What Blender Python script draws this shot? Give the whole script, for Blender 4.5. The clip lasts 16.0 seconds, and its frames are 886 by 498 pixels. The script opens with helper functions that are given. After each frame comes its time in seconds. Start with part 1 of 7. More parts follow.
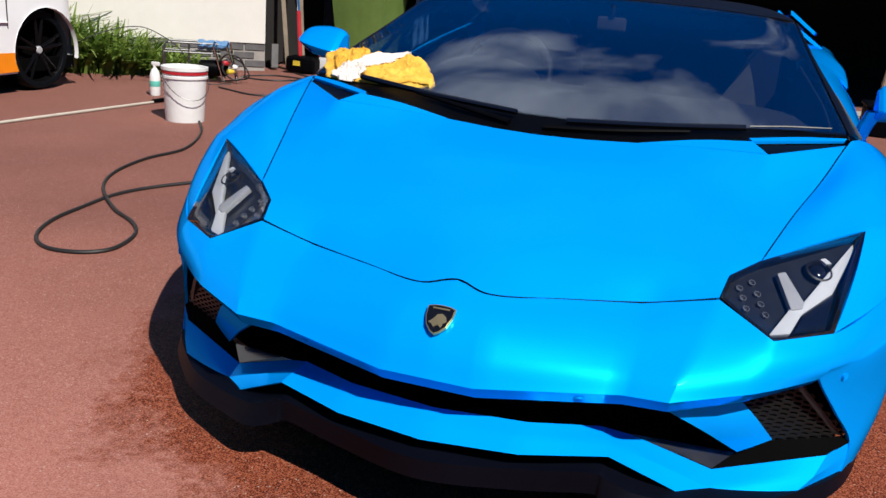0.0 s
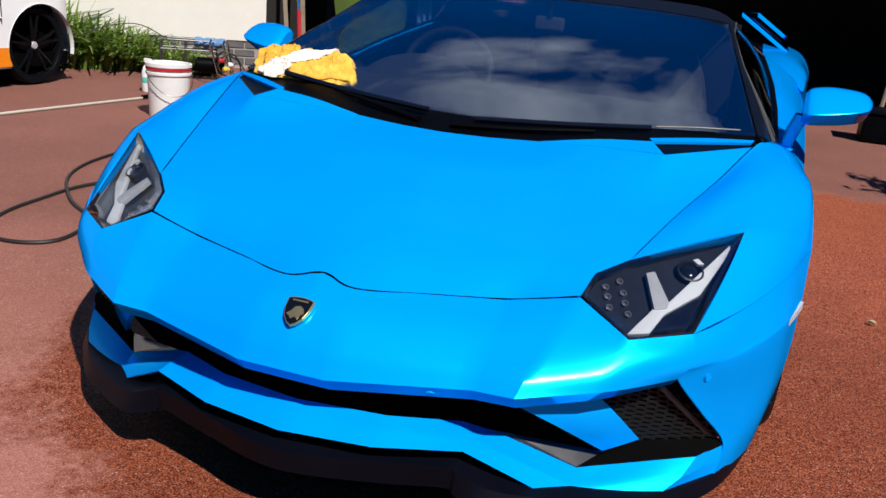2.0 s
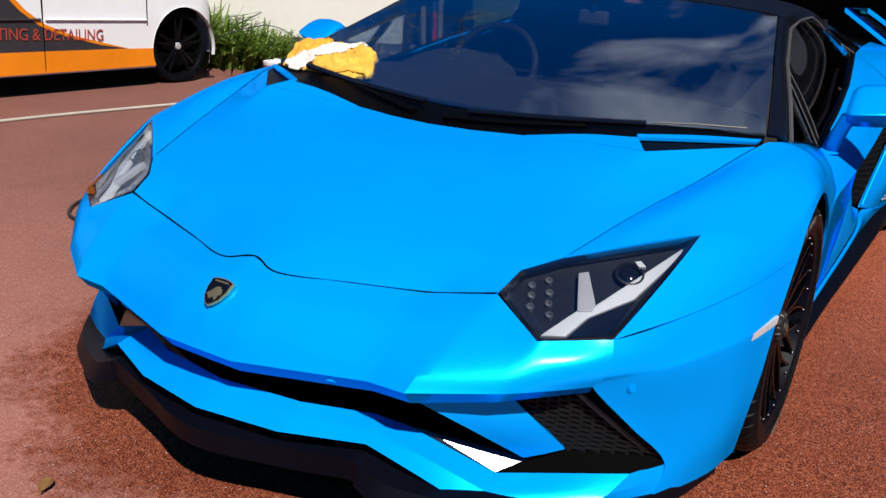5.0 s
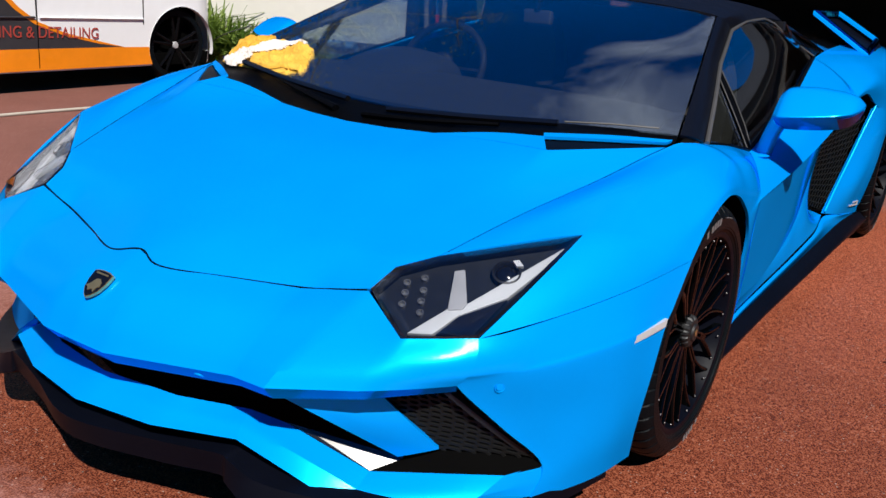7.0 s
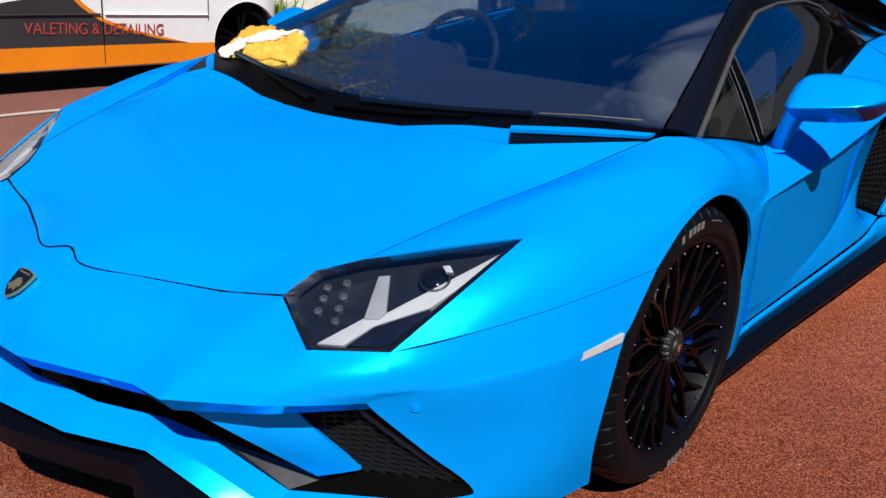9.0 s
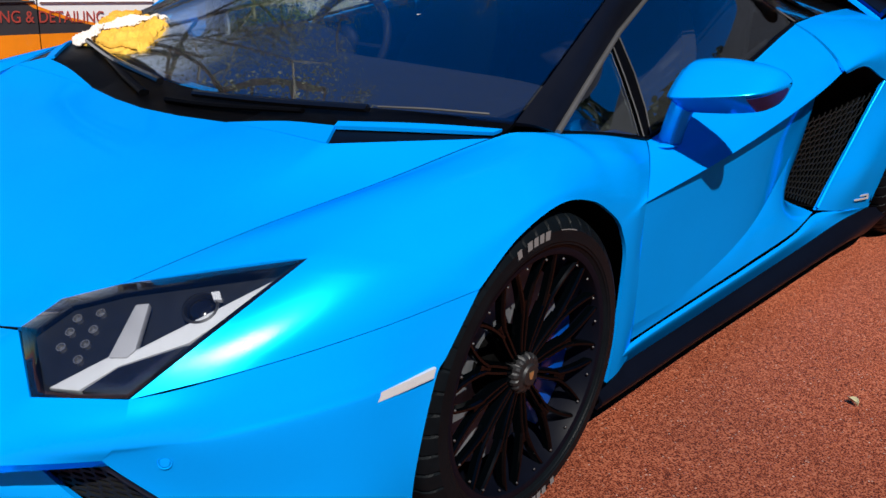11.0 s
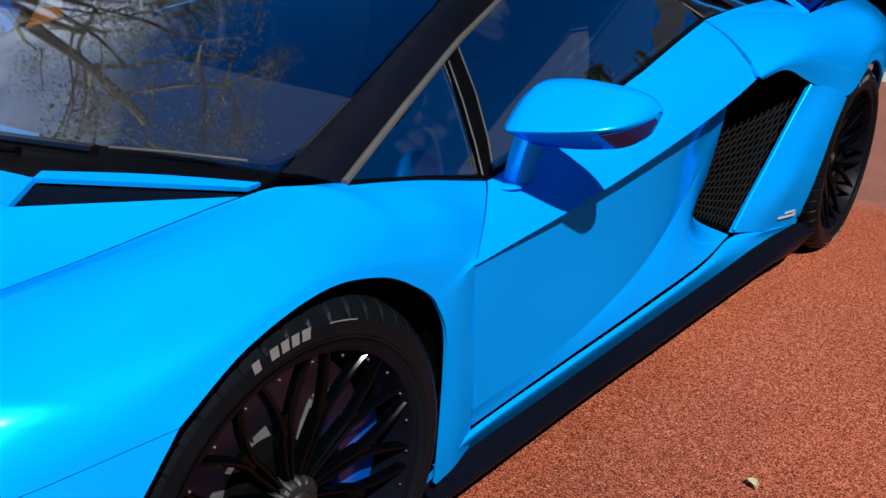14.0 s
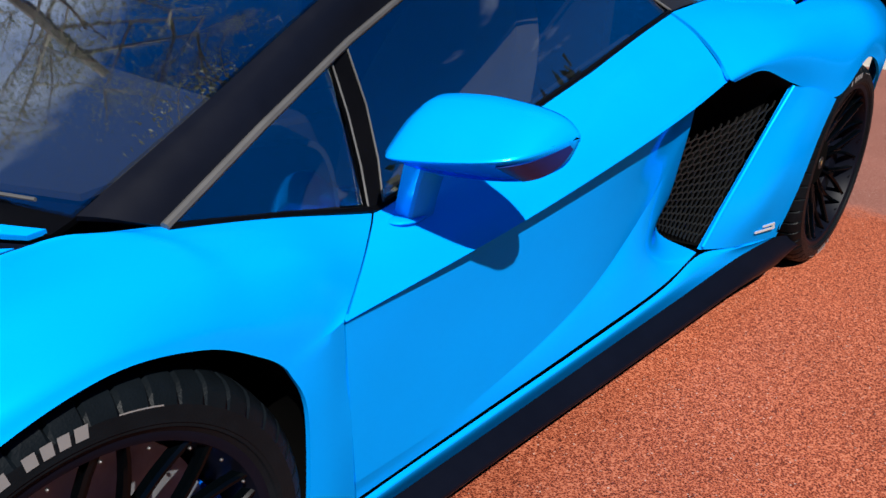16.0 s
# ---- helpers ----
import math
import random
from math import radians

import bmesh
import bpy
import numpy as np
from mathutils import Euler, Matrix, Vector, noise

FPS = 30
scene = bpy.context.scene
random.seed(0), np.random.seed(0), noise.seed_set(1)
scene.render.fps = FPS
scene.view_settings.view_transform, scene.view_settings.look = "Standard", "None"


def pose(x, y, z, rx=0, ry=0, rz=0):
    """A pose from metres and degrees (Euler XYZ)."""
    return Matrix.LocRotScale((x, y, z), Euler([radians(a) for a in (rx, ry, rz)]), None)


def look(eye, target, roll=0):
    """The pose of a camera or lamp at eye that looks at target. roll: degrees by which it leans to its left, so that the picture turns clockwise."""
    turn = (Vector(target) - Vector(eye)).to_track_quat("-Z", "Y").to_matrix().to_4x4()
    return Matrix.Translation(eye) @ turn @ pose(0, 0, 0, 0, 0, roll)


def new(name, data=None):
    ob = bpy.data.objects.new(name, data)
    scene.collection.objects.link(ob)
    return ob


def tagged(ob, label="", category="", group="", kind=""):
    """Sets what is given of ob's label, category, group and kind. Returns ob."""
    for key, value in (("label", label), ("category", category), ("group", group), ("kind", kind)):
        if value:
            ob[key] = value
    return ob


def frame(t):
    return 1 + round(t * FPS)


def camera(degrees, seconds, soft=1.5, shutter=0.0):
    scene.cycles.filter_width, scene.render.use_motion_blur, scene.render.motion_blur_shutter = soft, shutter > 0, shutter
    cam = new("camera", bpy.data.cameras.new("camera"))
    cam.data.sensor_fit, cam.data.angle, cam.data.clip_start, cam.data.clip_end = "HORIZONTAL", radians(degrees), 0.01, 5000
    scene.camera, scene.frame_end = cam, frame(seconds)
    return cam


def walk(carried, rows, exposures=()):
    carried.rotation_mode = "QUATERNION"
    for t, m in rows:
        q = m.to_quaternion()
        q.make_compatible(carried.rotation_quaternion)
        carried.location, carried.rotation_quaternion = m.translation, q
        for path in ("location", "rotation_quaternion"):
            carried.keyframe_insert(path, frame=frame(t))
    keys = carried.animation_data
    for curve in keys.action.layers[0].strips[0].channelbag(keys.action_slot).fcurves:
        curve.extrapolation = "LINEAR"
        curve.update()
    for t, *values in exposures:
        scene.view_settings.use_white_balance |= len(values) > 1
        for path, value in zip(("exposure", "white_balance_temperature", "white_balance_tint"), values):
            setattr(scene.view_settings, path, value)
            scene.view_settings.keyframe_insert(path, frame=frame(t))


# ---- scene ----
cam = camera(53.09, 16.0)
PATH = [  # seconds, eye, target, roll
    (0.0, (0.4897, -2.6113, 1.1102), (-0.0672, -0.7839, 0.5182), 4.587),
    (0.5, (0.5562, -2.5809, 1.1138), (-0.0063, -0.7555, 0.5209), 4.512),
    (1.0, (0.6309, -2.5518, 1.1102), (0.0627, -0.7262, 0.5233), 4.749),
    (1.5, (0.7233, -2.5280, 1.1136), (0.1419, -0.7064, 0.5271), 5.035),
    (2.0, (0.8233, -2.5126, 1.1274), (0.2064, -0.7052, 0.5335), 5.078),
    (2.5, (0.9130, -2.4909, 1.1343), (0.2241, -0.7119, 0.5337), 4.985),
    (3.0, (0.9872, -2.4559, 1.1344), (0.2081, -0.7165, 0.5281), 4.732),
    (5.5, (1.3452, -2.2100, 1.1214), (0.3692, -0.5742, 0.5119), 4.249),
    (6.0, (1.4009, -2.1766, 1.1240), (0.4304, -0.5370, 0.5157), 4.434),
    (6.5, (1.4692, -2.1270, 1.1341), (0.4853, -0.4982, 0.5184), 4.628),
    (7.0, (1.5375, -2.0735, 1.1273), (0.5153, -0.4655, 0.5195), 4.613),
    (7.5, (1.5966, -2.0105, 1.1372), (0.5191, -0.4431, 0.5190), 4.488),
    (8.0, (1.6441, -1.9328, 1.1319), (0.5092, -0.4070, 0.5124), 4.192),
    (10.5, (1.7874, -1.4241, 1.1023), (0.5677, 0.0209, 0.4509), 2.755),
    (11.0, (1.8189, -1.3112, 1.1031), (0.6269, 0.1522, 0.4415), 2.822),
    (11.5, (1.8523, -1.2008, 1.1082), (0.6761, 0.2708, 0.4367), 3.001),
    (12.0, (1.8660, -1.1037, 1.1123), (0.7014, 0.3749, 0.4358), 2.981),
    (12.5, (1.8568, -1.0154, 1.1153), (0.7040, 0.4701, 0.4339), 3.008),
    (13.0, (1.8265, -0.9203, 1.1235), (0.6868, 0.5708, 0.4323), 3.080),
    (13.5, (1.8019, -0.8311, 1.1381), (0.6703, 0.6601, 0.4339), 3.233),
    (14.0, (1.7815, -0.7407, 1.1464), (0.6552, 0.7476, 0.4277), 3.398),
    (14.5, (1.7656, -0.6638, 1.1432), (0.6465, 0.8254, 0.4152), 3.657),
    (15.0, (1.7598, -0.5810, 1.1356), (0.6423, 0.9063, 0.4015), 3.792),
    (15.5, (1.7551, -0.4846, 1.1434), (0.6371, 0.9941, 0.3927), 3.994),
    (16.0, (1.7512, -0.3830, 1.1631), (0.6293, 1.0806, 0.3890), 4.370),
]
walk(cam, [(t, look(e, g, r)) for t, e, g, r in PATH], [(0.0, 0.40), (5.5, 0.31), (11.0, 0.31), (13.0, 0.42), (14.5, 0.55), (16.0, 0.80)])

# ---- daylight: clear spring sky with thin cloud, sun behind the camera's right shoulder ----
SUN_DIR = Vector((0.58, -0.54, 0.86)).normalized()
ELEV = math.asin(SUN_DIR.z)
world = bpy.data.worlds.new("sky")
scene.world = world
world.use_nodes = True
wn, wl = world.node_tree.nodes, world.node_tree.links
bg = wn["Background"]
sky = wn.new("ShaderNodeTexSky")
sky.sky_type = "NISHITA"
sky.sun_disc = False
sky.sun_elevation = ELEV
sky.sun_rotation = math.atan2(SUN_DIR.x, SUN_DIR.y)
sky.air_density, sky.dust_density, sky.ozone_density = 1.0, 0.15, 3.0
co = wn.new("ShaderNodeTexCoord")
cloud = wn.new("ShaderNodeTexNoise")
cloud.inputs["Scale"].default_value = 2.6
cloud.inputs["Detail"].default_value = 8
cloud.inputs["Roughness"].default_value = 0.58
cloud.inputs["Distortion"].default_value = 0.5
stretch = wn.new("ShaderNodeMapping")
stretch.inputs["Scale"].default_value = (1.0, 1.0, 2.4)
ramp = wn.new("ShaderNodeValToRGB")
ramp.color_ramp.elements[0].position, ramp.color_ramp.elements[1].position = 0.60, 0.92
mix = wn.new("ShaderNodeMix")
mix.data_type = "RGBA"
wl.new(co.outputs["Generated"], stretch.inputs["Vector"])
wl.new(stretch.outputs["Vector"], cloud.inputs["Vector"])
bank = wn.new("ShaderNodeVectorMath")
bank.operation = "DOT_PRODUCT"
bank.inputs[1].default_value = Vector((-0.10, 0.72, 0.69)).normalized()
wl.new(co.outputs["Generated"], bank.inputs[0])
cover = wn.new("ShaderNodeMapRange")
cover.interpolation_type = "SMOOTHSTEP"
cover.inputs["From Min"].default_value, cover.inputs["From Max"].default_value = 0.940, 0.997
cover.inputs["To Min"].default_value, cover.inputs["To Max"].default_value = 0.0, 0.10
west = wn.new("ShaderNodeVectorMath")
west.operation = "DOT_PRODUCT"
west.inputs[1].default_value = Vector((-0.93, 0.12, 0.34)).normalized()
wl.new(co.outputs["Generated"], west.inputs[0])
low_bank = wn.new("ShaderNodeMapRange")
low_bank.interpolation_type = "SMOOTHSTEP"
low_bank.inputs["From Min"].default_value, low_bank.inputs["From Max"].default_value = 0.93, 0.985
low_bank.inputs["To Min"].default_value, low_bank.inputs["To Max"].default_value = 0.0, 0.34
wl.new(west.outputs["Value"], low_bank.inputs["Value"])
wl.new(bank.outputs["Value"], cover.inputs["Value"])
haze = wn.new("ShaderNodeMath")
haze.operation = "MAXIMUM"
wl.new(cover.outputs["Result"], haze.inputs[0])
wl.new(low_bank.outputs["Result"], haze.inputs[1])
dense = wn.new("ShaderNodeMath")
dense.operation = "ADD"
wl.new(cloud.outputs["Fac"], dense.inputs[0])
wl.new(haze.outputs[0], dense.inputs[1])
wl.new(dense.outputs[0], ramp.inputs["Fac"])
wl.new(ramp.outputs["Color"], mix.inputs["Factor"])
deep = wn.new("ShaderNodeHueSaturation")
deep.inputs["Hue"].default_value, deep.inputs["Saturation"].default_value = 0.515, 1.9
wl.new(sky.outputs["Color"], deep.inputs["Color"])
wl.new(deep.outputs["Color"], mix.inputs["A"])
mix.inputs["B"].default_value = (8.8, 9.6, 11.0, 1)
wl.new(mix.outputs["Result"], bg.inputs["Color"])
bg.inputs["Strength"].default_value = 0.056

sun = new("sun", bpy.data.lights.new("sun", "SUN"))
sun.data.energy, sun.data.angle, sun.data.color = 5.0, radians(0.53), (1.0, 0.955, 0.88)
sun.matrix_world = look(SUN_DIR * 30, (0, 0, 0))
scene.view_settings.exposure = 0.0

# ---- materials ----
def material(name, color, rough=0.5, metal=0.0, vary=0.12, scale=18.0, bump=0.0, bump_scale=120.0, coat=0.0, spec=0.5, second=None, fine=0.35):
    """A surface with variation at two scales: broad patches and fine grain, with relief."""
    m = bpy.data.materials.new(name)
    m.use_nodes = True
    n, l = m.node_tree.nodes, m.node_tree.links
    b = n["Principled BSDF"]
    b.inputs["Metallic"].default_value = metal
    b.inputs["Coat Weight"].default_value = coat
    b.inputs["Coat Roughness"].default_value = 0.03
    b.inputs["Specular IOR Level"].default_value = spec
    tc = n.new("ShaderNodeTexCoord")
    a = n.new("ShaderNodeTexNoise")
    a.inputs["Scale"].default_value, a.inputs["Detail"].default_value = scale * 0.12, 5
    g = n.new("ShaderNodeTexNoise")
    g.inputs["Scale"].default_value, g.inputs["Detail"].default_value = scale, 6
    l.new(tc.outputs["Object"], a.inputs["Vector"])
    l.new(tc.outputs["Object"], g.inputs["Vector"])
    sm = n.new("ShaderNodeMath")
    sm.operation = "MULTIPLY_ADD"
    sm.inputs[1].default_value = fine
    l.new(g.outputs["Fac"], sm.inputs[0])
    wt = n.new("ShaderNodeMath")
    wt.operation = "MULTIPLY"
    wt.inputs[1].default_value = 1 - fine
    l.new(a.outputs["Fac"], wt.inputs[0])
    l.new(wt.outputs[0], sm.inputs[2])
    r = n.new("ShaderNodeValToRGB")
    r.color_ramp.elements[0].position, r.color_ramp.elements[1].position = 0.33, 0.67
    lo = [max(0, c * (1 - vary)) for c in color]
    hi = [min(1, c * (1 + vary)) for c in (second or color)]
    r.color_ramp.elements[0].color, r.color_ramp.elements[1].color = (*lo, 1), (*hi, 1)
    l.new(sm.outputs[0], r.inputs["Fac"])
    l.new(r.outputs["Color"], b.inputs["Base Color"])
    rr = n.new("ShaderNodeMapRange")
    rr.inputs["To Min"].default_value, rr.inputs["To Max"].default_value = max(0.0, rough * 0.85), min(1.0, rough * 1.15)
    l.new(g.outputs["Fac"], rr.inputs["Value"])
    l.new(rr.outputs["Result"], b.inputs["Roughness"])
    if bump:
        f = n.new("ShaderNodeTexNoise")
        f.inputs["Scale"].default_value, f.inputs["Detail"].default_value = bump_scale, 4
        l.new(tc.outputs["Object"], f.inputs["Vector"])
        bp = n.new("ShaderNodeBump")
        bp.inputs["Strength"].default_value, bp.inputs["Distance"].default_value = bump, 0.01
        l.new(f.outputs["Fac"], bp.inputs["Height"])
        l.new(bp.outputs["Normal"], b.inputs["Normal"])
    return m


def paint_material():
    """Blue pearl paint: a deep blue ground, a layer of cyan flakes, and a glossy clear coat with slight orange peel."""
    m = material("blue_pearl_paint", (0.0, 0.278, 0.86), 0.5, 0.0, 0.03, 6.0, spec=0.0, second=(0.0, 0.286, 0.88))
    n, l = m.node_tree.nodes, m.node_tree.links
    b = n["Principled BSDF"]
    tc = n.new("ShaderNodeTexCoord")
    v = n.new("ShaderNodeTexVoronoi")
    v.inputs["Scale"].default_value = 2400
    l.new(tc.outputs["Object"], v.inputs["Vector"])
    bp = n.new("ShaderNodeBump")
    bp.inputs["Strength"].default_value, bp.inputs["Distance"].default_value = 0.06, 0.0004
    l.new(v.outputs["Distance"], bp.inputs["Height"])
    l.new(bp.outputs["Normal"], b.inputs["Normal"])
    # pearl flakes turn cyan towards the light
    fl = n.new("ShaderNodeBsdfPrincipled")
    fl.inputs["Base Color"].default_value = (0.0, 0.66, 1.0, 1)
    fl.inputs["Specular Tint"].default_value = (0.02, 0.7, 1.0, 1)
    fl.inputs["Metallic"].default_value, fl.inputs["Roughness"].default_value = 1.0, 0.30
    l.new(bp.outputs["Normal"], fl.inputs["Normal"])
    both = n.new("ShaderNodeMixShader")
    both.inputs["Fac"].default_value = 0.13
    l.new(b.outputs[0], both.inputs[1])
    l.new(fl.outputs[0], both.inputs[2])
    glint = n.new("ShaderNodeBsdfGlossy")
    glint.inputs["Color"].default_value = (0.34, 0.80, 1.0, 1)
    glint.inputs["Roughness"].default_value = 0.15
    l.new(bp.outputs["Normal"], glint.inputs["Normal"])
    pearl = n.new("ShaderNodeMixShader")
    pearl.inputs["Fac"].default_value = 0.016
    l.new(both.outputs[0], pearl.inputs[1])
    l.new(glint.outputs[0], pearl.inputs[2])
    # blue-tinted clear coat over it
    peel = n.new("ShaderNodeTexNoise")
    peel.inputs["Scale"].default_value = 260
    l.new(tc.outputs["Object"], peel.inputs["Vector"])
    cp = n.new("ShaderNodeBump")
    cp.inputs["Strength"].default_value, cp.inputs["Distance"].default_value = 0.02, 0.0005
    l.new(peel.outputs["Fac"], cp.inputs["Height"])
    coat = n.new("ShaderNodeBsdfGlossy")
    coat.inputs["Color"].default_value = (0.01, 0.28, 1.0, 1)
    coat.inputs["Roughness"].default_value = 0.04
    l.new(cp.outputs["Normal"], coat.inputs["Normal"])
    fr = n.new("ShaderNodeFresnel")
    fr.inputs["IOR"].default_value = 1.48
    lay = n.new("ShaderNodeMixShader")
    l.new(fr.outputs[0], lay.inputs["Fac"])
    l.new(pearl.outputs[0], lay.inputs[1])
    l.new(coat.outputs[0], lay.inputs[2])
    l.new(lay.outputs[0], n["Material Output"].inputs["Surface"])
    return m


def glass_material(name, tint, alpha, gloss=0.05, rough=0.0, edge=0.85):
    """Thin tinted glass: lets tinted light through and mirrors by Fresnel."""
    m = bpy.data.materials.new(name)
    m.use_nodes = True
    n, l = m.node_tree.nodes, m.node_tree.links
    for x in list(n):
        if x.type != "OUTPUT_MATERIAL":
            n.remove(x)
    out = n["Material Output"]
    t = n.new("ShaderNodeBsdfTransparent")
    t.inputs["Color"].default_value = (*[c * alpha for c in tint], 1)
    g = n.new("ShaderNodeBsdfGlossy")
    g.inputs["Roughness"].default_value = rough
    g.inputs["Color"].default_value = (0.95, 0.97, 1.0, 1)
    f = n.new("ShaderNodeLayerWeight")
    f.inputs["Blend"].default_value = 0.5
    pw = n.new("ShaderNodeMath")
    pw.operation = "POWER"
    pw.inputs[1].default_value = 3.0
    l.new(f.outputs["Facing"], pw.inputs[0])
    mul = n.new("ShaderNodeMath")
    mul.operation, mul.use_clamp = "MULTIPLY_ADD", True
    mul.inputs[1].default_value, mul.inputs[2].default_value = edge, gloss
    l.new(pw.outputs[0], mul.inputs[0])
    mx = n.new("ShaderNodeMixShader")
    l.new(mul.outputs[0], mx.inputs["Fac"])
    l.new(t.outputs[0], mx.inputs[1])
    l.new(g.outputs[0], mx.inputs[2])
    l.new(mx.outputs[0], out.inputs["Surface"])
    return m


def tarmac_material():
    """Red bitmac: crushed red stone in dark binder, darker where it is damp round the car, paler where dry."""
    m = bpy.data.materials.new("red_tarmac")
    m.use_nodes = True
    n, l = m.node_tree.nodes, m.node_tree.links
    b = n["Principled BSDF"]
    tc = n.new("ShaderNodeTexCoord")

    def noise_node(scale, detail=4, rough=0.55):
        x = n.new("ShaderNodeTexNoise")
        x.inputs["Scale"].default_value, x.inputs["Detail"].default_value, x.inputs["Roughness"].default_value = scale, detail, rough
        l.new(tc.outputs["Object"], x.inputs["Vector"])
        return x

    def math_node(op, a, c, clamp=False):
        x = n.new("ShaderNodeMath")
        x.operation, x.use_clamp = op, clamp
        for k, v in enumerate((a, c)):
            if v is None:
                continue
            if isinstance(v, (int, float)):
                x.inputs[k].default_value = v
            else:
                l.new(v, x.inputs[k])
        return x.outputs[0]

    def ramp_node(fac, stops):
        x = n.new("ShaderNodeValToRGB")
        e = x.color_ramp.elements
        while len(e) < len(stops):
            e.new(0.5)
        for k, (p, c) in enumerate(stops):
            e[k].position, e[k].color = p, (*c, 1)
        l.new(fac, x.inputs["Fac"])
        return x.outputs["Color"]

    b.inputs["Specular IOR Level"].default_value = 0.2
    stones = n.new("ShaderNodeTexVoronoi")
    stones.inputs["Scale"].default_value = 210
    l.new(tc.outputs["Object"], stones.inputs["Vector"])
    grain = noise_node(75, 7, 0.72)
    broad = noise_node(1.3, 5)
    stone_value = math_node("ADD", math_node("MULTIPLY", stones.outputs["Distance"], 0.55), math_node("MULTIPLY", grain.outputs["Fac"], 0.62))
    damp = ramp_node(stone_value, [(0.34, (0.0122, 0.0027, 0.0020)), (0.50, (0.1122, 0.0231, 0.0109)), (0.60, (0.2516, 0.0571, 0.0252)), (0.76, (0.3672, 0.1190, 0.0626))])
    dry = ramp_node(stone_value, [(0.28, (0.2000, 0.0660, 0.0480)), (0.55, (0.3130, 0.1240, 0.0940)), (0.82, (0.3980, 0.1880, 0.1480))])
    # damp patch: a rounded rectangle on the ground round the car, with a frayed edge
    sep = n.new("ShaderNodeSeparateXYZ")
    l.new(tc.outputs["Object"], sep.inputs[0])
    wob = math_node("MULTIPLY", math_node("SUBTRACT", noise_node(5, 6).outputs["Fac"], 0.5), 0.55)
    wob2 = math_node("MULTIPLY", math_node("SUBTRACT", noise_node(30, 6).outputs["Fac"], 0.5), 0.30)
    wx = math_node("ADD", math_node("SUBTRACT", math_node("ABSOLUTE", math_node("SUBTRACT", sep.outputs["X"], 1.40), None), 1.55), 0.0)
    wy = math_node("SUBTRACT", math_node("ABSOLUTE", math_node("SUBTRACT", sep.outputs["Y"], 1.15), None), 1.30)
    dx, dy = math_node("MAXIMUM", wx, 0.0), math_node("MAXIMUM", wy, 0.0)
    dist = math_node("SQRT", math_node("ADD", math_node("MULTIPLY", dx, dx), math_node("MULTIPLY", dy, dy)), None)
    edge = math_node("ADD", math_node("ADD", dist, wob), wob2)
    wet = n.new("ShaderNodeMapRange")
    wet.inputs["From Min"].default_value, wet.inputs["From Max"].default_value = 1.08, 0.93
    l.new(edge, wet.inputs["Value"])
    mx = n.new("ShaderNodeMix")
    mx.data_type = "RGBA"
    l.new(wet.outputs["Result"], mx.inputs["Factor"])
    l.new(dry, mx.inputs["A"])
    l.new(damp, mx.inputs["B"])
    patch = n.new("ShaderNodeMix")
    patch.data_type, patch.blend_type = "RGBA", "MULTIPLY"
    patch.inputs["Factor"].default_value = 1.0
    l.new(mx.outputs["Result"], patch.inputs["A"])
    l.new(ramp_node(broad.outputs["Fac"], [(0.3, (0.86, 0.86, 0.86)), (0.7, (1.08, 1.06, 1.05))]), patch.inputs["B"])
    # damp ground gets darker towards the nose of the car, dry ground towards the garage
    damp_tone = n.new("ShaderNodeMapRange")
    damp_tone.inputs["From Min"].default_value, damp_tone.inputs["From Max"].default_value = 0.2, 1.5
    damp_tone.inputs["To Min"].default_value, damp_tone.inputs["To Max"].default_value = 0.80, 1.18
    l.new(math_node("ADD", sep.outputs["Y"], math_node("MULTIPLY", wob, 1.6)), damp_tone.inputs["Value"])
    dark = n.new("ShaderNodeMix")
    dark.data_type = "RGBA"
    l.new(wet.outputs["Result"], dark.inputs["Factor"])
    toned = n.new("ShaderNodeMapRange")
    toned.inputs["From Min"].default_value, toned.inputs["From Max"].default_value = -1.2, 0.6
    toned.inputs["To Min"].default_value, toned.inputs["To Max"].default_value = 1.06, 0.60
    l.new(math_node("ADD", sep.outputs["Y"], wob), toned.inputs["Value"])
    l.new(toned.outputs["Result"], dark.inputs["A"])
    l.new(damp_tone.outputs["Result"], dark.inputs["B"])
    graded = n.new("ShaderNodeMix")
    graded.data_type, graded.blend_type = "RGBA", "MULTIPLY"
    graded.inputs["Factor"].default_value = 1.0
    l.new(patch.outputs["Result"], graded.inputs["A"])
    l.new(dark.outputs["Result"], graded.inputs["B"])
    # pale chips of stone scattered through it
    chips = n.new("ShaderNodeTexVoronoi")
    chips.inputs["Scale"].default_value = 170
    l.new(tc.outputs["Object"], chips.inputs["Vector"])
    pick = n.new("ShaderNodeSeparateColor")
    l.new(chips.outputs["Color"], pick.inputs[0])
    rare = math_node("GREATER_THAN", pick.outputs[0], 0.955)
    small = math_node("LESS_THAN", chips.outputs["Distance"], 0.42)
    chip = n.new("ShaderNodeMix")
    chip.data_type = "RGBA"
    l.new(math_node("MULTIPLY", math_node("MULTIPLY", rare, small), math_node("MULTIPLY", pick.outputs[1], 0.75)), chip.inputs["Factor"])
    l.new(graded.outputs["Result"], chip.inputs["A"])
    chip.inputs["B"].default_value = (0.46, 0.33, 0.27, 1)
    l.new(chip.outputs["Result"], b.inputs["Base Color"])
    rough = n.new("ShaderNodeMapRange")
    rough.inputs["To Min"].default_value, rough.inputs["To Max"].default_value = 0.9, 0.68
    l.new(wet.outputs["Result"], rough.inputs["Value"])
    l.new(rough.outputs["Result"], b.inputs["Roughness"])
    bp = n.new("ShaderNodeBump")
    bp.inputs["Strength"].default_value, bp.inputs["Distance"].default_value = 0.55, 0.004
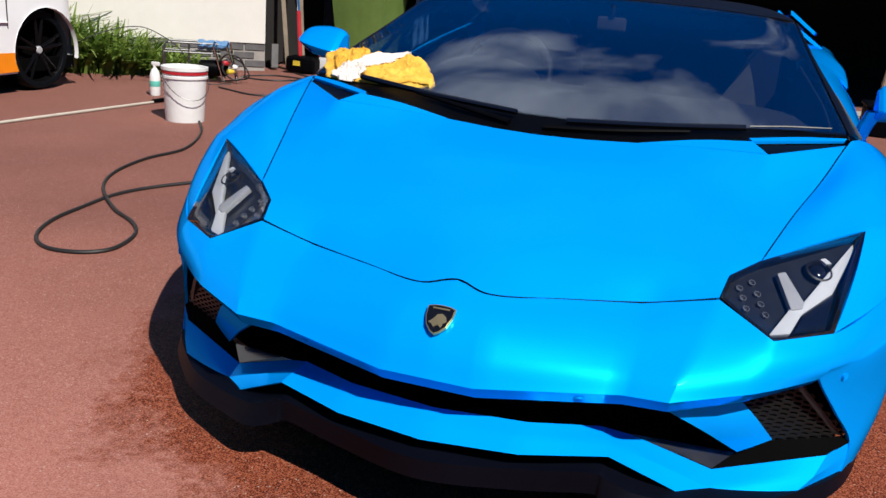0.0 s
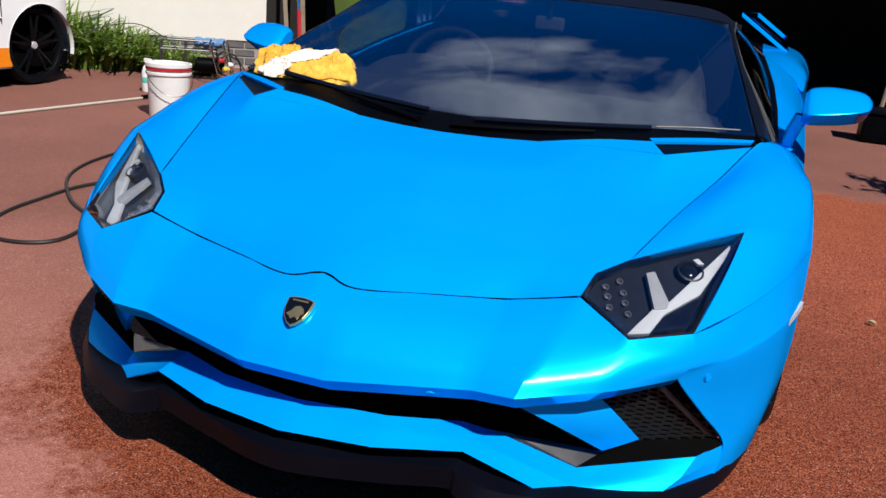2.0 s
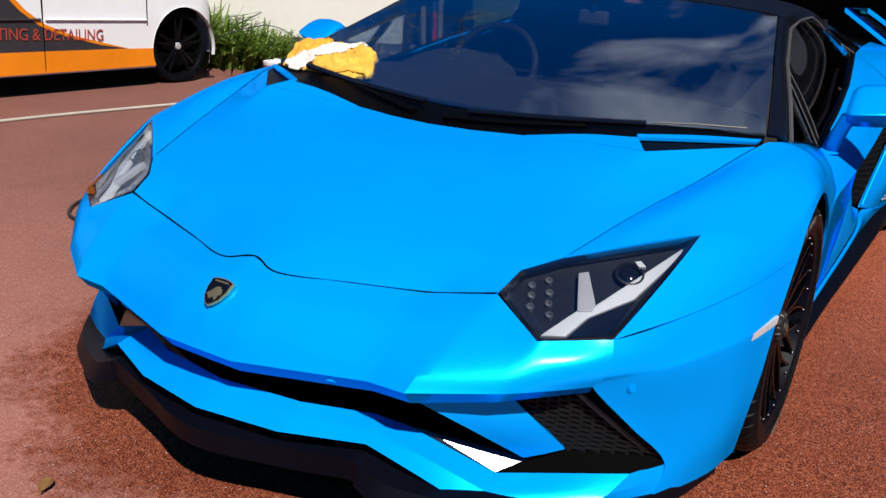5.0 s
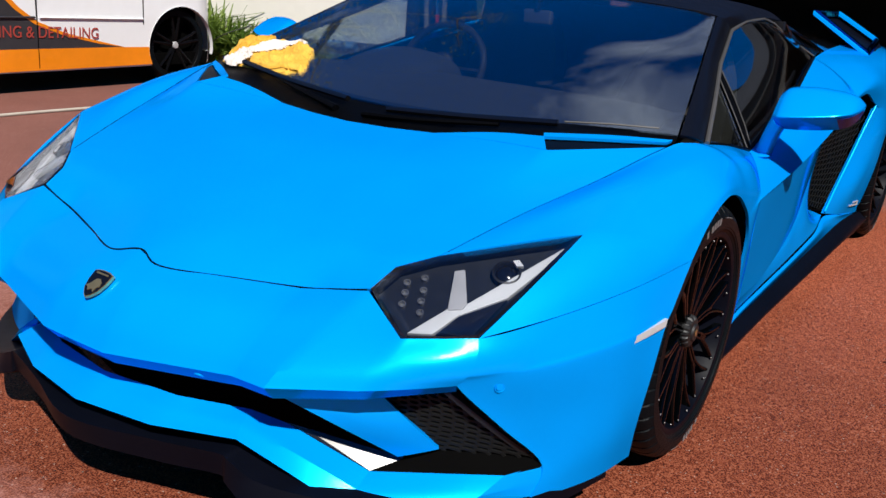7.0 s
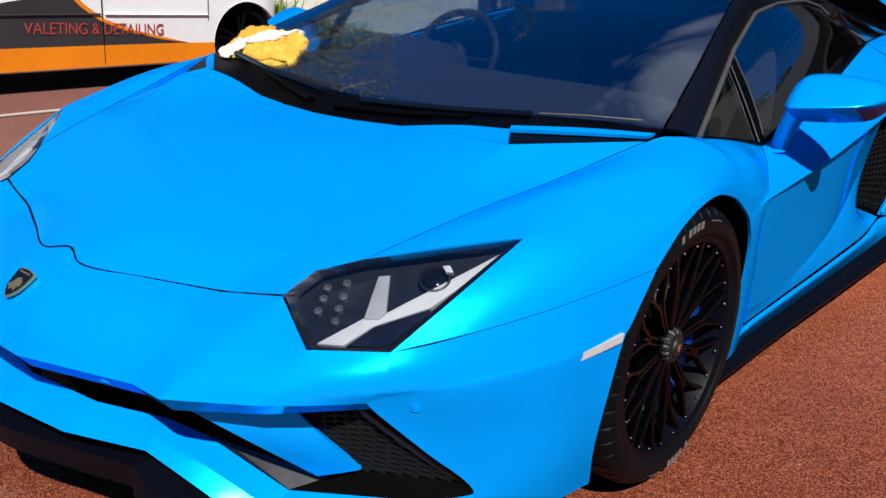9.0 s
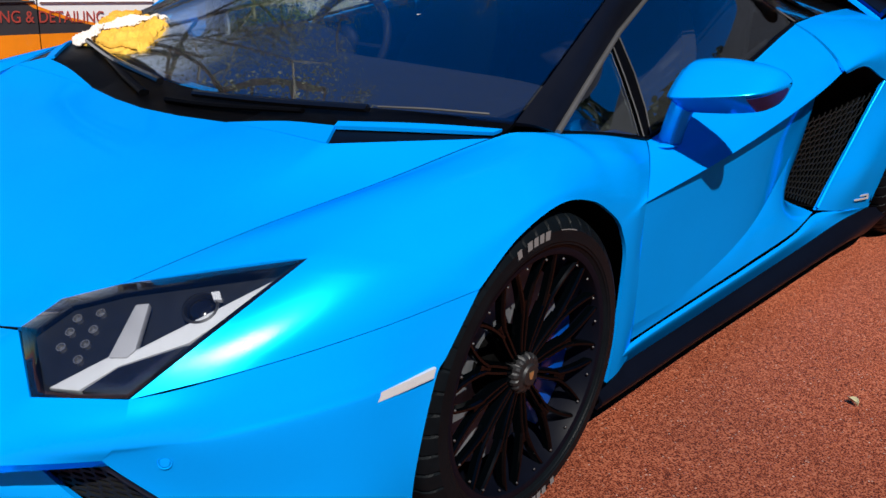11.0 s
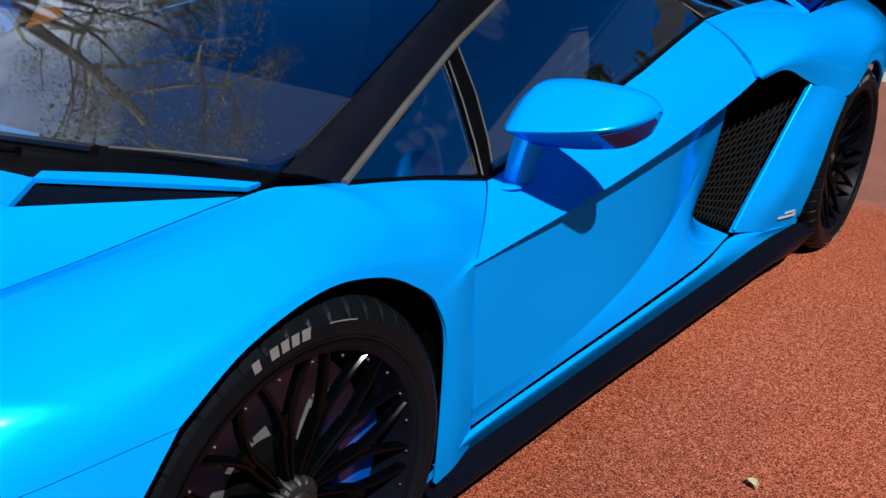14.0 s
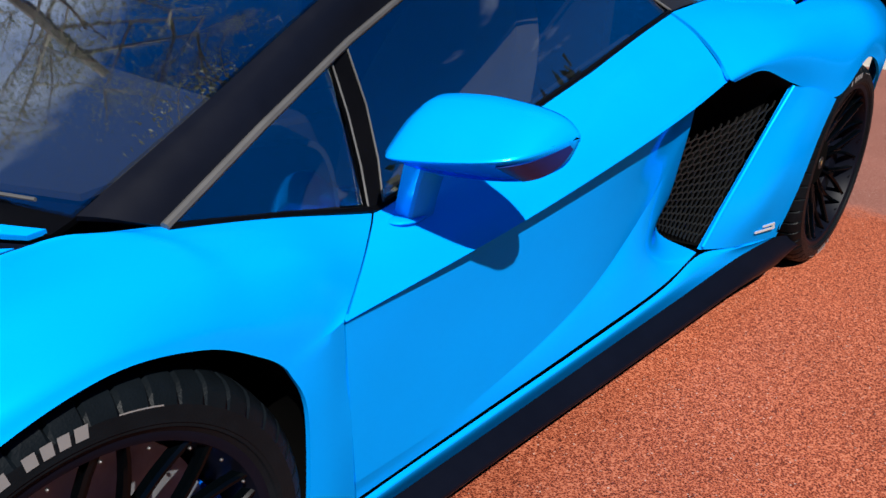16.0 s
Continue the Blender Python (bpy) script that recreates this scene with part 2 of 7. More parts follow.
    l.new(stone_value, bp.inputs["Height"])
    l.new(bp.outputs["Normal"], b.inputs["Normal"])
    return m


PAINT = paint_material()
BLACK_GLOSS = material("black_gloss", (0.0041, 0.0041, 0.0048), 0.12, coat=0.6, vary=0.2)
GRILLE_BLACK = material("grille_black", (0.0095, 0.0100, 0.0100), 0.36, spec=0.10, vary=0.3)
BLACK_SHEEN = material("black_sheen", (0.0054, 0.0054, 0.0061), 0.22, spec=0.8, vary=0.2)
BLACK_STRAKE = material("black_strake", (0.0122, 0.0129, 0.015), 0.5, spec=0.3, vary=0.2)
BLACK_SATIN = material("black_satin", (0.002, 0.0027, 0.0061), 0.45, spec=0.07, vary=0.2, bump=0.02, bump_scale=400)
ROOF_SATIN = material("satin_roof_black", (0.0026, 0.0032, 0.0062), 0.40, spec=0.22, vary=0.2, bump=0.02, bump_scale=400)
BLACK_PLASTIC = material("black_plastic", (0.0015, 0.0016, 0.0022), 0.45, spec=0.04, vary=0.25, bump=0.08, bump_scale=500)
DARK_VOID = material("dark_underlay", (0.002, 0.002, 0.002), 0.95, spec=0.02, vary=0.2)
RUBBER = material("tyre_rubber", (0.0030, 0.0046, 0.0062), 0.42, spec=0.06, vary=0.35, scale=30, bump=0.12, bump_scale=300)
VAN_RIM = material("van_rim_charcoal", (0.0030, 0.0030, 0.0036), 0.28, spec=0.10, vary=0.2)
RIM_BLACK = material("rim_gloss_black", (0.0004, 0.0008, 0.0012), 0.10, spec=0.11, vary=0.2)
STEEL = material("brushed_steel", (0.16, 0.16, 0.16), 0.45, 1.0, vary=0.25, scale=60, bump=0.05)
DISC_STEEL = material("dull_disc_steel", (0.13, 0.14, 0.155), 0.35, 0.3, vary=0.5, scale=30)
CHROME = material("chrome", (0.8, 0.8, 0.82), 0.08, 1.0, vary=0.05)
GREY_CAP = material("grey_cap", (0.0116, 0.0122, 0.0136), 0.5, 0.3, vary=0.3, scale=60, bump=0.1)
CALIPER_BLUE = material("caliper_blue", (0.0, 0.072, 0.44), 0.3, 0.1, coat=0.6)
GOLD = material("gold_enamel", (0.72, 0.56, 0.26), 0.3, 0.9, vary=0.15)
WHITE_PLASTIC = material("white_plastic", (0.6364, 0.6364, 0.6192), 0.42, vary=0.08, bump=0.03)
LED_GREY = material("light_guide_grey", (0.272, 0.2788, 0.2924), 0.25, 0.0, coat=0.5, vary=0.2)
LED_WHITE = material("light_guide_white", (0.4488, 0.4624, 0.476), 0.28, 0.0, coat=0.5, vary=0.1)
LAMP_GREY = material("lamp_housing_grey", (0.012, 0.014, 0.018), 0.30, 0.25, vary=0.3, scale=40)
SIGNAL_LENS = material("smoked_signal_lens", (0.0, 0.0200, 0.150), 0.22, spec=0.08, vary=0.15)
BADGE_GREY = material("badge_silver", (0.34, 0.34, 0.3468), 0.45, 0.0, vary=0.15)
POD_GREY = material("lamp_pod_grey", (0.22, 0.225, 0.235), 0.22, 0.7, vary=0.3)
BAR_GREY = material("moulded_grey_print", (0.1632, 0.1666, 0.17), 0.5, vary=0.2)
TRIM_GREY = material("window_trim_grey", (0.0714, 0.07, 0.068), 0.5, 0.15, vary=0.2)
LEATHER = material("dark_leather", (0.0061, 0.0061, 0.0082), 0.6, spec=0.2, vary=0.3, bump=0.15, bump_scale=220)
SUEDE = material("charcoal_suede", (0.0048, 0.0054, 0.0068), 0.9, vary=0.2, bump=0.1, bump_scale=300)
PALE_LEATHER = material("pale_leather", (0.030, 0.027, 0.023), 0.55, vary=0.12, bump=0.1, bump_scale=220)
GLASS_SCREEN = glass_material("windscreen_glass", (0.90, 0.96, 1.0), 0.99, 0.185, edge=0.6)
GLASS_SIDE = glass_material("side_glass", (0.88, 0.95, 0.98), 0.98, 0.18, edge=0.45)
GLASS_LAMP = glass_material("lamp_glass", (0.97, 0.98, 1.0), 0.96, 0.055, edge=0.3)
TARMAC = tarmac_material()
TOWEL_YELLOW = material("yellow_microfibre", (0.6396, 0.2952, 0.0098), 0.95, vary=0.22, scale=14, bump=0.3, bump_scale=480, second=(0.7708, 0.4756, 0.0738))
TOWEL_WHITE = material("white_microfibre", (0.7052, 0.6364, 0.5676), 0.95, vary=0.12, scale=14, bump=0.25, bump_scale=480)

CREAM_WALL = material("cream_render", (0.608, 0.584, 0.528), 0.85, vary=0.05, scale=9, bump=0.12, bump_scale=60)
BRICK_GREY = material("grey_brick", (0.0884, 0.085, 0.085), 0.9, vary=0.35, scale=14, bump=0.5, bump_scale=90)
MORTAR = material("mortar", (0.2856, 0.2652, 0.238), 0.95, vary=0.15, scale=30, bump=0.3)
TIMBER_DARK = material("dark_timber", (0.030, 0.025, 0.020), 0.8, vary=0.3, scale=20, bump=0.3)
SLATE = material("dark_slate", (0.022, 0.022, 0.025), 0.8, spec=0.2, vary=0.3, scale=14, bump=0.3)
CONCRETE = material("pale_concrete", (0.34, 0.31, 0.27), 0.9, vary=0.2, scale=12, bump=0.2, bump_scale=90)
# near-black base colour carries the shade inside the garage
GARAGE_DARK = material("garage_shade_dark", (0.0109, 0.0095, 0.0088), 0.95, vary=0.4, scale=3)
OLD_WOOD = material("weathered_wood", (0.204, 0.1632, 0.1156), 0.85, vary=0.3, scale=22, bump=0.3)
VAN_WHITE = material("white_van_paint", (0.7482, 0.7568, 0.7568), 0.35, coat=0.3, vary=0.03)
VAN_GREY = material("charcoal_van_wrap", (0.0306, 0.0292, 0.0326), 0.45, vary=0.12)
VAN_ORANGE = material("orange_van_wrap", (0.76, 0.216, 0.0032), 0.4, coat=0.4, vary=0.08)
VAN_RED = material("red_letters", (0.3536, 0.0476, 0.034), 0.5, vary=0.05)
RED_PAINT = material("red_paint", (0.374, 0.0136, 0.0204), 0.4, vary=0.1)
BLUE_PLASTIC = material("blue_plastic", (0.0884, 0.204, 0.374), 0.45, vary=0.1)
GREEN_PLASTIC = material("green_plastic", (0.1088, 0.1768, 0.0374), 0.5, vary=0.15)
TEAL_PLASTIC = material("teal_print", (0.10, 0.42, 0.34), 0.5, vary=0.1)
YELLOW_PLASTIC = material("yellow_plastic", (0.51, 0.374, 0.0272), 0.5, vary=0.1)
HOSE_BLACK = material("black_hose", (0.0122, 0.0116, 0.0109), 0.55, vary=0.3)
HOSE_CREAM = material("cream_hose", (0.4216, 0.3808, 0.3128), 0.6, vary=0.15)
BARK = material("bark", (0.150, 0.140, 0.110), 0.95, vary=0.35, scale=16, bump=0.6)
CLOTH_DARK = material("dark_cloth", (0.0238, 0.0245, 0.0286), 0.95, vary=0.4, scale=12, bump=0.3)


def leaf_material(name, lo, hi):
    m = material(name, lo, 0.5, vary=0.2, scale=8, second=hi)
    n, l = m.node_tree.nodes, m.node_tree.links
    b = n["Principled BSDF"]
    geo = n.new("ShaderNodeNewGeometry")
    r = n.new("ShaderNodeValToRGB")
    r.color_ramp.elements[0].color, r.color_ramp.elements[1].color = (*lo, 1), (*hi, 1)
    l.new(geo.outputs["Random Per Island"], r.inputs["Fac"])
    l.new(r.outputs["Color"], b.inputs["Base Color"])
    # thin leaves let part of the sun through
    glow = n.new("ShaderNodeBsdfTranslucent")
    l.new(r.outputs["Color"], glow.inputs["Color"])
    both = n.new("ShaderNodeMixShader")
    both.inputs["Fac"].default_value = 0.35
    l.new(b.outputs[0], both.inputs[1])
    l.new(glow.outputs[0], both.inputs[2])
    l.new(both.outputs[0], n["Material Output"].inputs["Surface"])
    return m


STRAP_LEAF = leaf_material("strap_leaf", (0.051, 0.1122, 0.0122), (0.2244, 0.3128, 0.0578))
SPRING_LEAF = leaf_material("spring_leaf", (0.060, 0.072, 0.030), (0.17, 0.18, 0.085))
EVERGREEN = leaf_material("evergreen_leaf", (0.0082, 0.015, 0.0068), (0.0306, 0.0408, 0.015))
TREE_LEAF = leaf_material("tree_leaf", (0.0204, 0.0408, 0.0095), (0.068, 0.0952, 0.0204))

# ---- mesh helpers ----
def finish(bm, name, mat, parent=None, label="", smooth=28):
    me = bpy.data.meshes.new(name)
    bm.to_mesh(me)
    bm.free()
    me.materials.append(mat)
    if smooth:
        me.shade_smooth()
        me.set_sharp_from_angle(angle=radians(smooth))
    ob = new(name, me)
    if parent:
        ob.parent = parent
    if label:
        ob["label"] = label
    return ob


def part(name, bm, mat, parent, label="", smooth=28):
    return finish(bm, name, mat, parent, label, smooth)


def thing(name, label, category, at=(0, 0, 0), group="", kind=""):
    ob = new(name)
    ob.matrix_world = Matrix.Translation(at)
    return tagged(ob, label, category, group, kind)


def curve_at(pts, s):
    """Centripetal-like Catmull-Rom through pts at s in 0..1."""
    n = len(pts) - 1
    x = min(max(s, 0.0), 1.0) * n
    k = min(int(x), n - 1)
    u = x - k
    p1, p2 = Vector(pts[k]), Vector(pts[k + 1])
    p0 = Vector(pts[k - 1]) if k > 0 else p1 * 2 - p2
    p3 = Vector(pts[k + 2]) if k + 2 <= n else p2 * 2 - p1
    return 0.5 * (2 * p1 + (p2 - p0) * u + (2 * p0 - 5 * p1 + 4 * p2 - p3) * u * u + (3 * p1 - p0 - 3 * p2 + p3) * u * u * u)


def line_at(pts, s):
    n = len(pts) - 1
    x = min(max(s, 0.0), 1.0) * n
    k = min(int(x), n - 1)
    return Vector(pts[k]).lerp(Vector(pts[k + 1]), x - k)


def surface(rows, nu, nv, u_straight=False, v_straight=False, trim=0.0014, open_u0=False, open_head=False, open_foot=False):
    """A grid of points over guide rows; the rim is held back by a panel gap."""
    fu, fv = line_at if u_straight else curve_at, line_at if v_straight else curve_at
    us = [i / nu for i in range(nu + 1)]
    cols = [[fu(r, u) for r in rows] for u in us]
    grid = [[fv(c, j / nv) for c in cols] for j in range(nv + 1)]
    if trim:
        def pull(a, b):
            d = b - a
            return a + d * min(0.45, trim / max(d.length, 1e-6))
        g2 = [list(r) for r in grid]
        for j in range(nv + 1):
            if not open_u0:
                g2[j][0] = pull(grid[j][0], grid[j][1])
            g2[j][-1] = pull(grid[j][-1], grid[j][-2])
        top, bottom = list(g2[0]), list(g2[-1])
        for i in range(nu + 1):
            top[i] = g2[0][i] if open_head else pull(g2[0][i], g2[1][i])
            bottom[i] = g2[-1][i] if open_foot else pull(g2[-1][i], g2[-2][i])
        g2[0], g2[-1] = top, bottom
        grid = g2
    return grid


def add_grid(bm, grid, flip=None, inside=Vector((0, 0.9, 0.35)), thick=0.0):
    """Adds a grid of points as quads, facing away from the car's inside; with thickness, its back and rim too."""
    nj, ni = len(grid), len(grid[0])
    vs = [[bm.verts.new(p) for p in r] for r in grid]
    c, s = Vector(), 0.0
    for j in range(0, nj - 1, max(1, nj // 6)):
        for i in range(0, ni - 1, max(1, ni // 6)):
            a, b, d = grid[j][i], grid[j][i + 1], grid[j + 1][i]
            n = (b - a).cross(d - a)
            mid = (grid[j][i] + grid[j + 1][i + 1]) / 2
            s += n.dot(mid - Vector((inside[0] if inside[0] else 0.35 * math.copysign(1, mid.x or 1), min(max(inside[1], mid.y * 0.6), mid.y + 0.4 if mid.y < inside[1] else 9), inside[2])))
    turn = s < 0
    if flip is not None:
        turn = flip

    def quad(a, b, c2, d, rev):
        f = [a, b, c2, d]
        f = [x for k, x in enumerate(f) if x not in f[:k]]
        if len(f) > 2:
            try:
                bm.faces.new(f[::-1] if rev else f)
            except ValueError:
                pass

    for j in range(nj - 1):
        for i in range(ni - 1):
            quad(vs[j][i], vs[j][i + 1], vs[j + 1][i + 1], vs[j + 1][i], turn)
    if thick:
        back = []
        for j in range(nj):
            row = []
            for i in range(ni):
                du = grid[j][min(i + 1, ni - 1)] - grid[j][max(i - 1, 0)]
                dv = grid[min(j + 1, nj - 1)][i] - grid[max(j - 1, 0)][i]
                n = du.cross(dv)
                n = n.normalized() if n.length > 1e-12 else Vector((0, 0, 0))
                row.append(bm.verts.new(grid[j][i] + n * (thick if turn else -thick)))
            back.append(row)
        for j in range(nj - 1):
            for i in range(ni - 1):
                quad(back[j][i], back[j][i + 1], back[j + 1][i + 1], back[j + 1][i], not turn)
        for i in range(ni - 1):
            quad(vs[0][i + 1], vs[0][i], back[0][i], back[0][i + 1], turn)
            quad(vs[-1][i], vs[-1][i + 1], back[-1][i + 1], back[-1][i], turn)
        for j in range(nj - 1):
            quad(vs[j][0], vs[j + 1][0], back[j + 1][0], back[j][0], turn)
            quad(vs[j + 1][-1], vs[j][-1], back[j][-1], back[j + 1][-1], turn)
    return vs


def flipx(grid):
    return [[Vector((-p.x, p.y, p.z)) for p in r] for r in grid]


def panels(name, patches, mat, parent, label="", thick=0.009, sides=(1, -1), smooth=28, weld=0.0, **kw):
    """One panel a side from lists of guide rows (given for the car's left) with (nu, nv) each."""
    made = []
    for side in sides:
        bm = bmesh.new()
        for rows, nu, nv, opt in patches:
            g = surface(rows, nu, nv, **{**kw, **opt})
            add_grid(bm, g if side > 0 else flipx(g), thick=thick)
        if weld:
            bmesh.ops.remove_doubles(bm, verts=bm.verts, dist=weld)
        made.append(part(name, bm, mat, parent, label, smooth))
    return made


def box(bm, center, size, m=None):
    r = bmesh.ops.create_cube(bm, size=1.0, matrix=(m or Matrix()) @ Matrix.Translation(center) @ Matrix.Diagonal((*size, 1)))
    return r["verts"]


def bevelled(bm, width=0.004, segments=2):
    bmesh.ops.bevel(bm, geom=[e for e in bm.edges], offset=width, segments=segments, affect="EDGES", profile=0.6)
    return bm


def tube(bm, pts, radius, sides=8, cap=True, flat=1.0):
    """A round bar along pts; radius may be a list; flat squashes it along the second axis."""
    pts = [Vector(p) for p in pts]
    rings, up = [], Vector((0, 0, 1))
    for k, p in enumerate(pts):
        d = (pts[min(k + 1, len(pts) - 1)] - pts[max(k - 1, 0)]).normalized()
        a = d.cross(up if abs(d.dot(up)) < 0.95 else Vector((1, 0, 0))).normalized()
        b = a.cross(d)
        r = radius[k] if isinstance(radius, (list, tuple)) else radius
        rings.append([bm.verts.new(p + (a * math.cos(t) + b * math.sin(t) * flat) * r) for t in [2 * math.pi * i / sides for i in range(sides)]])
    for r0, r1 in zip(rings, rings[1:]):
        for i in range(sides):
            bm.faces.new((r0[i], r1[i], r1[(i + 1) % sides], r0[(i + 1) % sides]))
    if cap:
        bm.faces.new(rings[0])
        bm.faces.new(rings[-1][::-1])
    bmesh.ops.recalc_face_normals(bm, faces=bm.faces)
    return rings


def lathe(bm, profile, seg, m=Matrix(), wave=None, closed=False):
    """Turns a profile of (radius, along) about the x axis."""
    rings = []
    for k in range(seg):
        t = 2 * math.pi * k / seg
        ring = []
        for q, (r, x) in enumerate(profile):
            rr = r + (wave(q, k) if wave else 0)
            ring.append(bm.verts.new(m @ Vector((x, rr * math.cos(t), rr * math.sin(t)))))
        rings.append(ring)
    n = len(profile)
    for k in range(seg):
        a, b = rings[k], rings[(k + 1) % seg]
        for q in range(n if closed else n - 1):
            bm.faces.new((a[q], a[(q + 1) % n], b[(q + 1) % n], b[q]))
    bmesh.ops.recalc_face_normals(bm, faces=bm.faces)


def prism(bm, poly, depth, m):
    """A flat polygon (local x, y) drawn out along local -z by depth."""
    top = [bm.verts.new(m @ Vector((x, y, 0))) for x, y in poly]
    low = [bm.verts.new(m @ Vector((x, y, -depth))) for x, y in poly]
    bm.faces.new(top)
    bm.faces.new(low[::-1])
    for i in range(len(poly)):
        j = (i + 1) % len(poly)
        bm.faces.new((top[j], top[i], low[i], low[j]))
    bmesh.ops.recalc_face_normals(bm, faces=bm.faces)


def basis(origin, ex, ey, ez):
    m = Matrix((ex, ey, ez)).transposed().to_4x4()
    m.translation = origin
    return m


def mirrored(m):
    return Matrix.Diagonal((-1, 1, 1, 1)) @ m

# ---- ground ----
def ground_z(y, x=0.0):
    """The drive falls a few centimetres towards the nose of the car, and towards the van."""
    f = min(max((1.6 - y) / 2.7, 0.0), 1.0)
    g = min(max((-x - 3.4) / 1.2, 0.0), 1.0)
    return -0.05 * f * f * (3 - 2 * f) * (1 - g) - 0.03 * g * g * (3 - 2 * g)


def build_ground():
    bm = bmesh.new()
    near = [-6 + 0.25 * k for k in range(57)]
    ring = [9, 12, 16, 22, 30, 45, 70, 120, 220, 400]
    ys = [-r for r in ring[::-1]] + near + ring
    xs = [-r for r in ring[::-1]] + [-6 + 0.4 * k for k in range(31)] + ring
    rows = [[bm.verts.new((x, y, ground_z(y, x) - 0.00002 * max(0, abs(x) + abs(y) - 40) ** 2 * 0.2)) for x in xs] for y in ys]
    for p, q in zip(rows, rows[1:]):
        for i in range(len(xs) - 1):
            bm.faces.new((p[i], p[i + 1], q[i + 1], q[i]))
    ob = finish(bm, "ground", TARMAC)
    tagged(ob, "red-brown tarmac driveway, damp round the car", "driveway", kind="structure")


build_ground()

# ---- the blue sports car: nose towards -y, its left side towards +x ----
car = thing("sports_car", "low blue sports car with black roof and black wheels", "car")

# guide points shared by neighbouring panels (left side)
HL_IN, HL_UP, HL_GAP = (0.539, -0.757, 0.507), (0.553, -0.695, 0.540), (0.615, -0.628, 0.566)
HL_TOP, HL_RB, HL_BOT = (0.835, -0.436, 0.621), (0.774, -0.721, 0.460), (0.654, -0.807, 0.451)
FENDER_SEAM = [HL_GAP, (0.680, -0.41, 0.628), (0.750, -0.19, 0.682), (0.820, 0.055, 0.744), (0.850, 0.15, 0.746)]
DOOR_FRONT = [(0.888, 0.560, 0.682), (0.912, 0.530, 0.668), (0.948, 0.475, 0.634), (0.985, 0.406, 0.585)]
BUMPER_JOINT = [HL_RB, (0.873, -0.565, 0.493), (0.948, -0.392, 0.524), (1.000, -0.205, 0.553)]


def build_hood():
    left = [
        [(0, -0.879, 0.489), (0.084, -0.897, 0.475), (0.235, -0.838, 0.474), (0.384, -0.782, 0.477), (0.465, -0.770, 0.492), HL_IN],
        [(0, -0.735, 0.544), (0.10, -0.738, 0.541), (0.24, -0.722, 0.538), (0.38, -0.71, 0.537), (0.475, -0.70, 0.538), HL_UP],
        [(0, -0.61, 0.588), (0.11, -0.608, 0.587), (0.25, -0.608, 0.583), (0.40, -0.612, 0.576), (0.51, -0.62, 0.570), HL_GAP],
        [(0, -0.38, 0.660), (0.12, -0.378, 0.660), (0.26, -0.375, 0.659), (0.43, -0.365, 0.658), (0.59, -0.34, 0.658), (0.717, -0.287, 0.656)],
        [(0, -0.195, 0.703), (0.13, -0.186, 0.705), (0.271, -0.166, 0.711), (0.43, -0.172, 0.722), (0.612, -0.186, 0.729), (0.815, 0.045, 0.744)],
    ]
    bm = bmesh.new()
    full = [[(-x, y, z) for x, y, z in r[:0:-1]] + r for r in left]
    nu, nv = 80, 40
    cols = [[(line_at if k == 4 else curve_at)(r, i / nu) for k, r in enumerate(full)] for i in range(nu + 1)]
    g = [[curve_at(c, j / nv) for c in cols] for j in range(nv + 1)]
    # the side edges run along the fenders with an even gap
    seam = [curve_at(FENDER_SEAM, k / 400) for k in range(401)]
    for j in range(nv + 1):
        edge = g[j][-1]
        if j <= nv // 2:
            move = line_at([HL_IN, HL_UP, HL_GAP], 2 * j / nv) + Vector((-0.0022, 0.0012, 0.0)) - edge
            for i in range(9):
                w = (1 - i / 8) ** 2
                g[j][-1 - i] = g[j][-1 - i] + move * w
                g[j][i] = g[j][i] + Vector((-move.x, move.y, move.z)) * w
        elif edge.y > HL_GAP[1] + 0.002:
            q = min(seam, key=lambda p: abs(p.y - edge.y))
            move = Vector((q.x - 0.0032, edge.y, q.z)) - edge
            for i in range(21):
                w = (1 - i / 20) ** 2
                g[j][-1 - i] = g[j][-1 - i] + move * w
                g[j][i] = g[j][i] + Vector((-move.x, move.y, move.z)) * w
    add_grid(bm, g, thick=0.010)
    part("hood", bm, PAINT, car, "blue pearl front hood")
    # thin black tubes draw the shade of the hood gaps, front and sides
    bm = bmesh.new()
    tube(bm, [curve_at(full[0], 0.01 + 0.98 * k / 80) + Vector((0, -0.0024, -0.0012)) for k in range(81)], 0.0019, 6)
    part("hood_gap_shade", bm, BLACK_PLASTIC, car, "black line that draws the shade in the hood gap", smooth=60)
    for s in (1, -1):
        bm = bmesh.new()
        tube(bm, [Vector((p.x * s, p.y, p.z - 0.0012)) for p in (curve_at(FENDER_SEAM, 0.02 + 0.93 * k / 40) for k in range(41))], 0.0014, 6)
        part("hood_gap_shade", bm, BLACK_PLASTIC, car, "black line that draws the shade in the hood gap", smooth=60)
    for s in (1, -1):
        infill = [[(0.275, -0.168, 0.711), (0.43, -0.174, 0.722), (0.606, -0.187, 0.729)], [(0.275, -0.163, 0.712), (0.43, -0.137, 0.736), (0.566, -0.126, 0.748)]]
        blade = [[(0.566, -0.127, 0.748), (0.70, -0.03, 0.752), (0.812, 0.062, 0.752)], [(0.556, -0.108, 0.753), (0.69, -0.008, 0.758), (0.818, 0.082, 0.757)]]
        for name, rows in (("hood_corner", infill), ("vent_blade", blade)):
            bm = bmesh.new()
            g = surface(rows, 12, 3, trim=0)
            add_grid(bm, g if s > 0 else flipx(g), thick=0.008)
            part(name, bm, PAINT, car)
    vent = [[(0.612, -0.190, 0.722), (0.72, -0.075, 0.731), (0.818, 0.046, 0.735)], [(0.565, -0.126, 0.737), (0.70, -0.028, 0.741), (0.818, 0.064, 0.742)]]
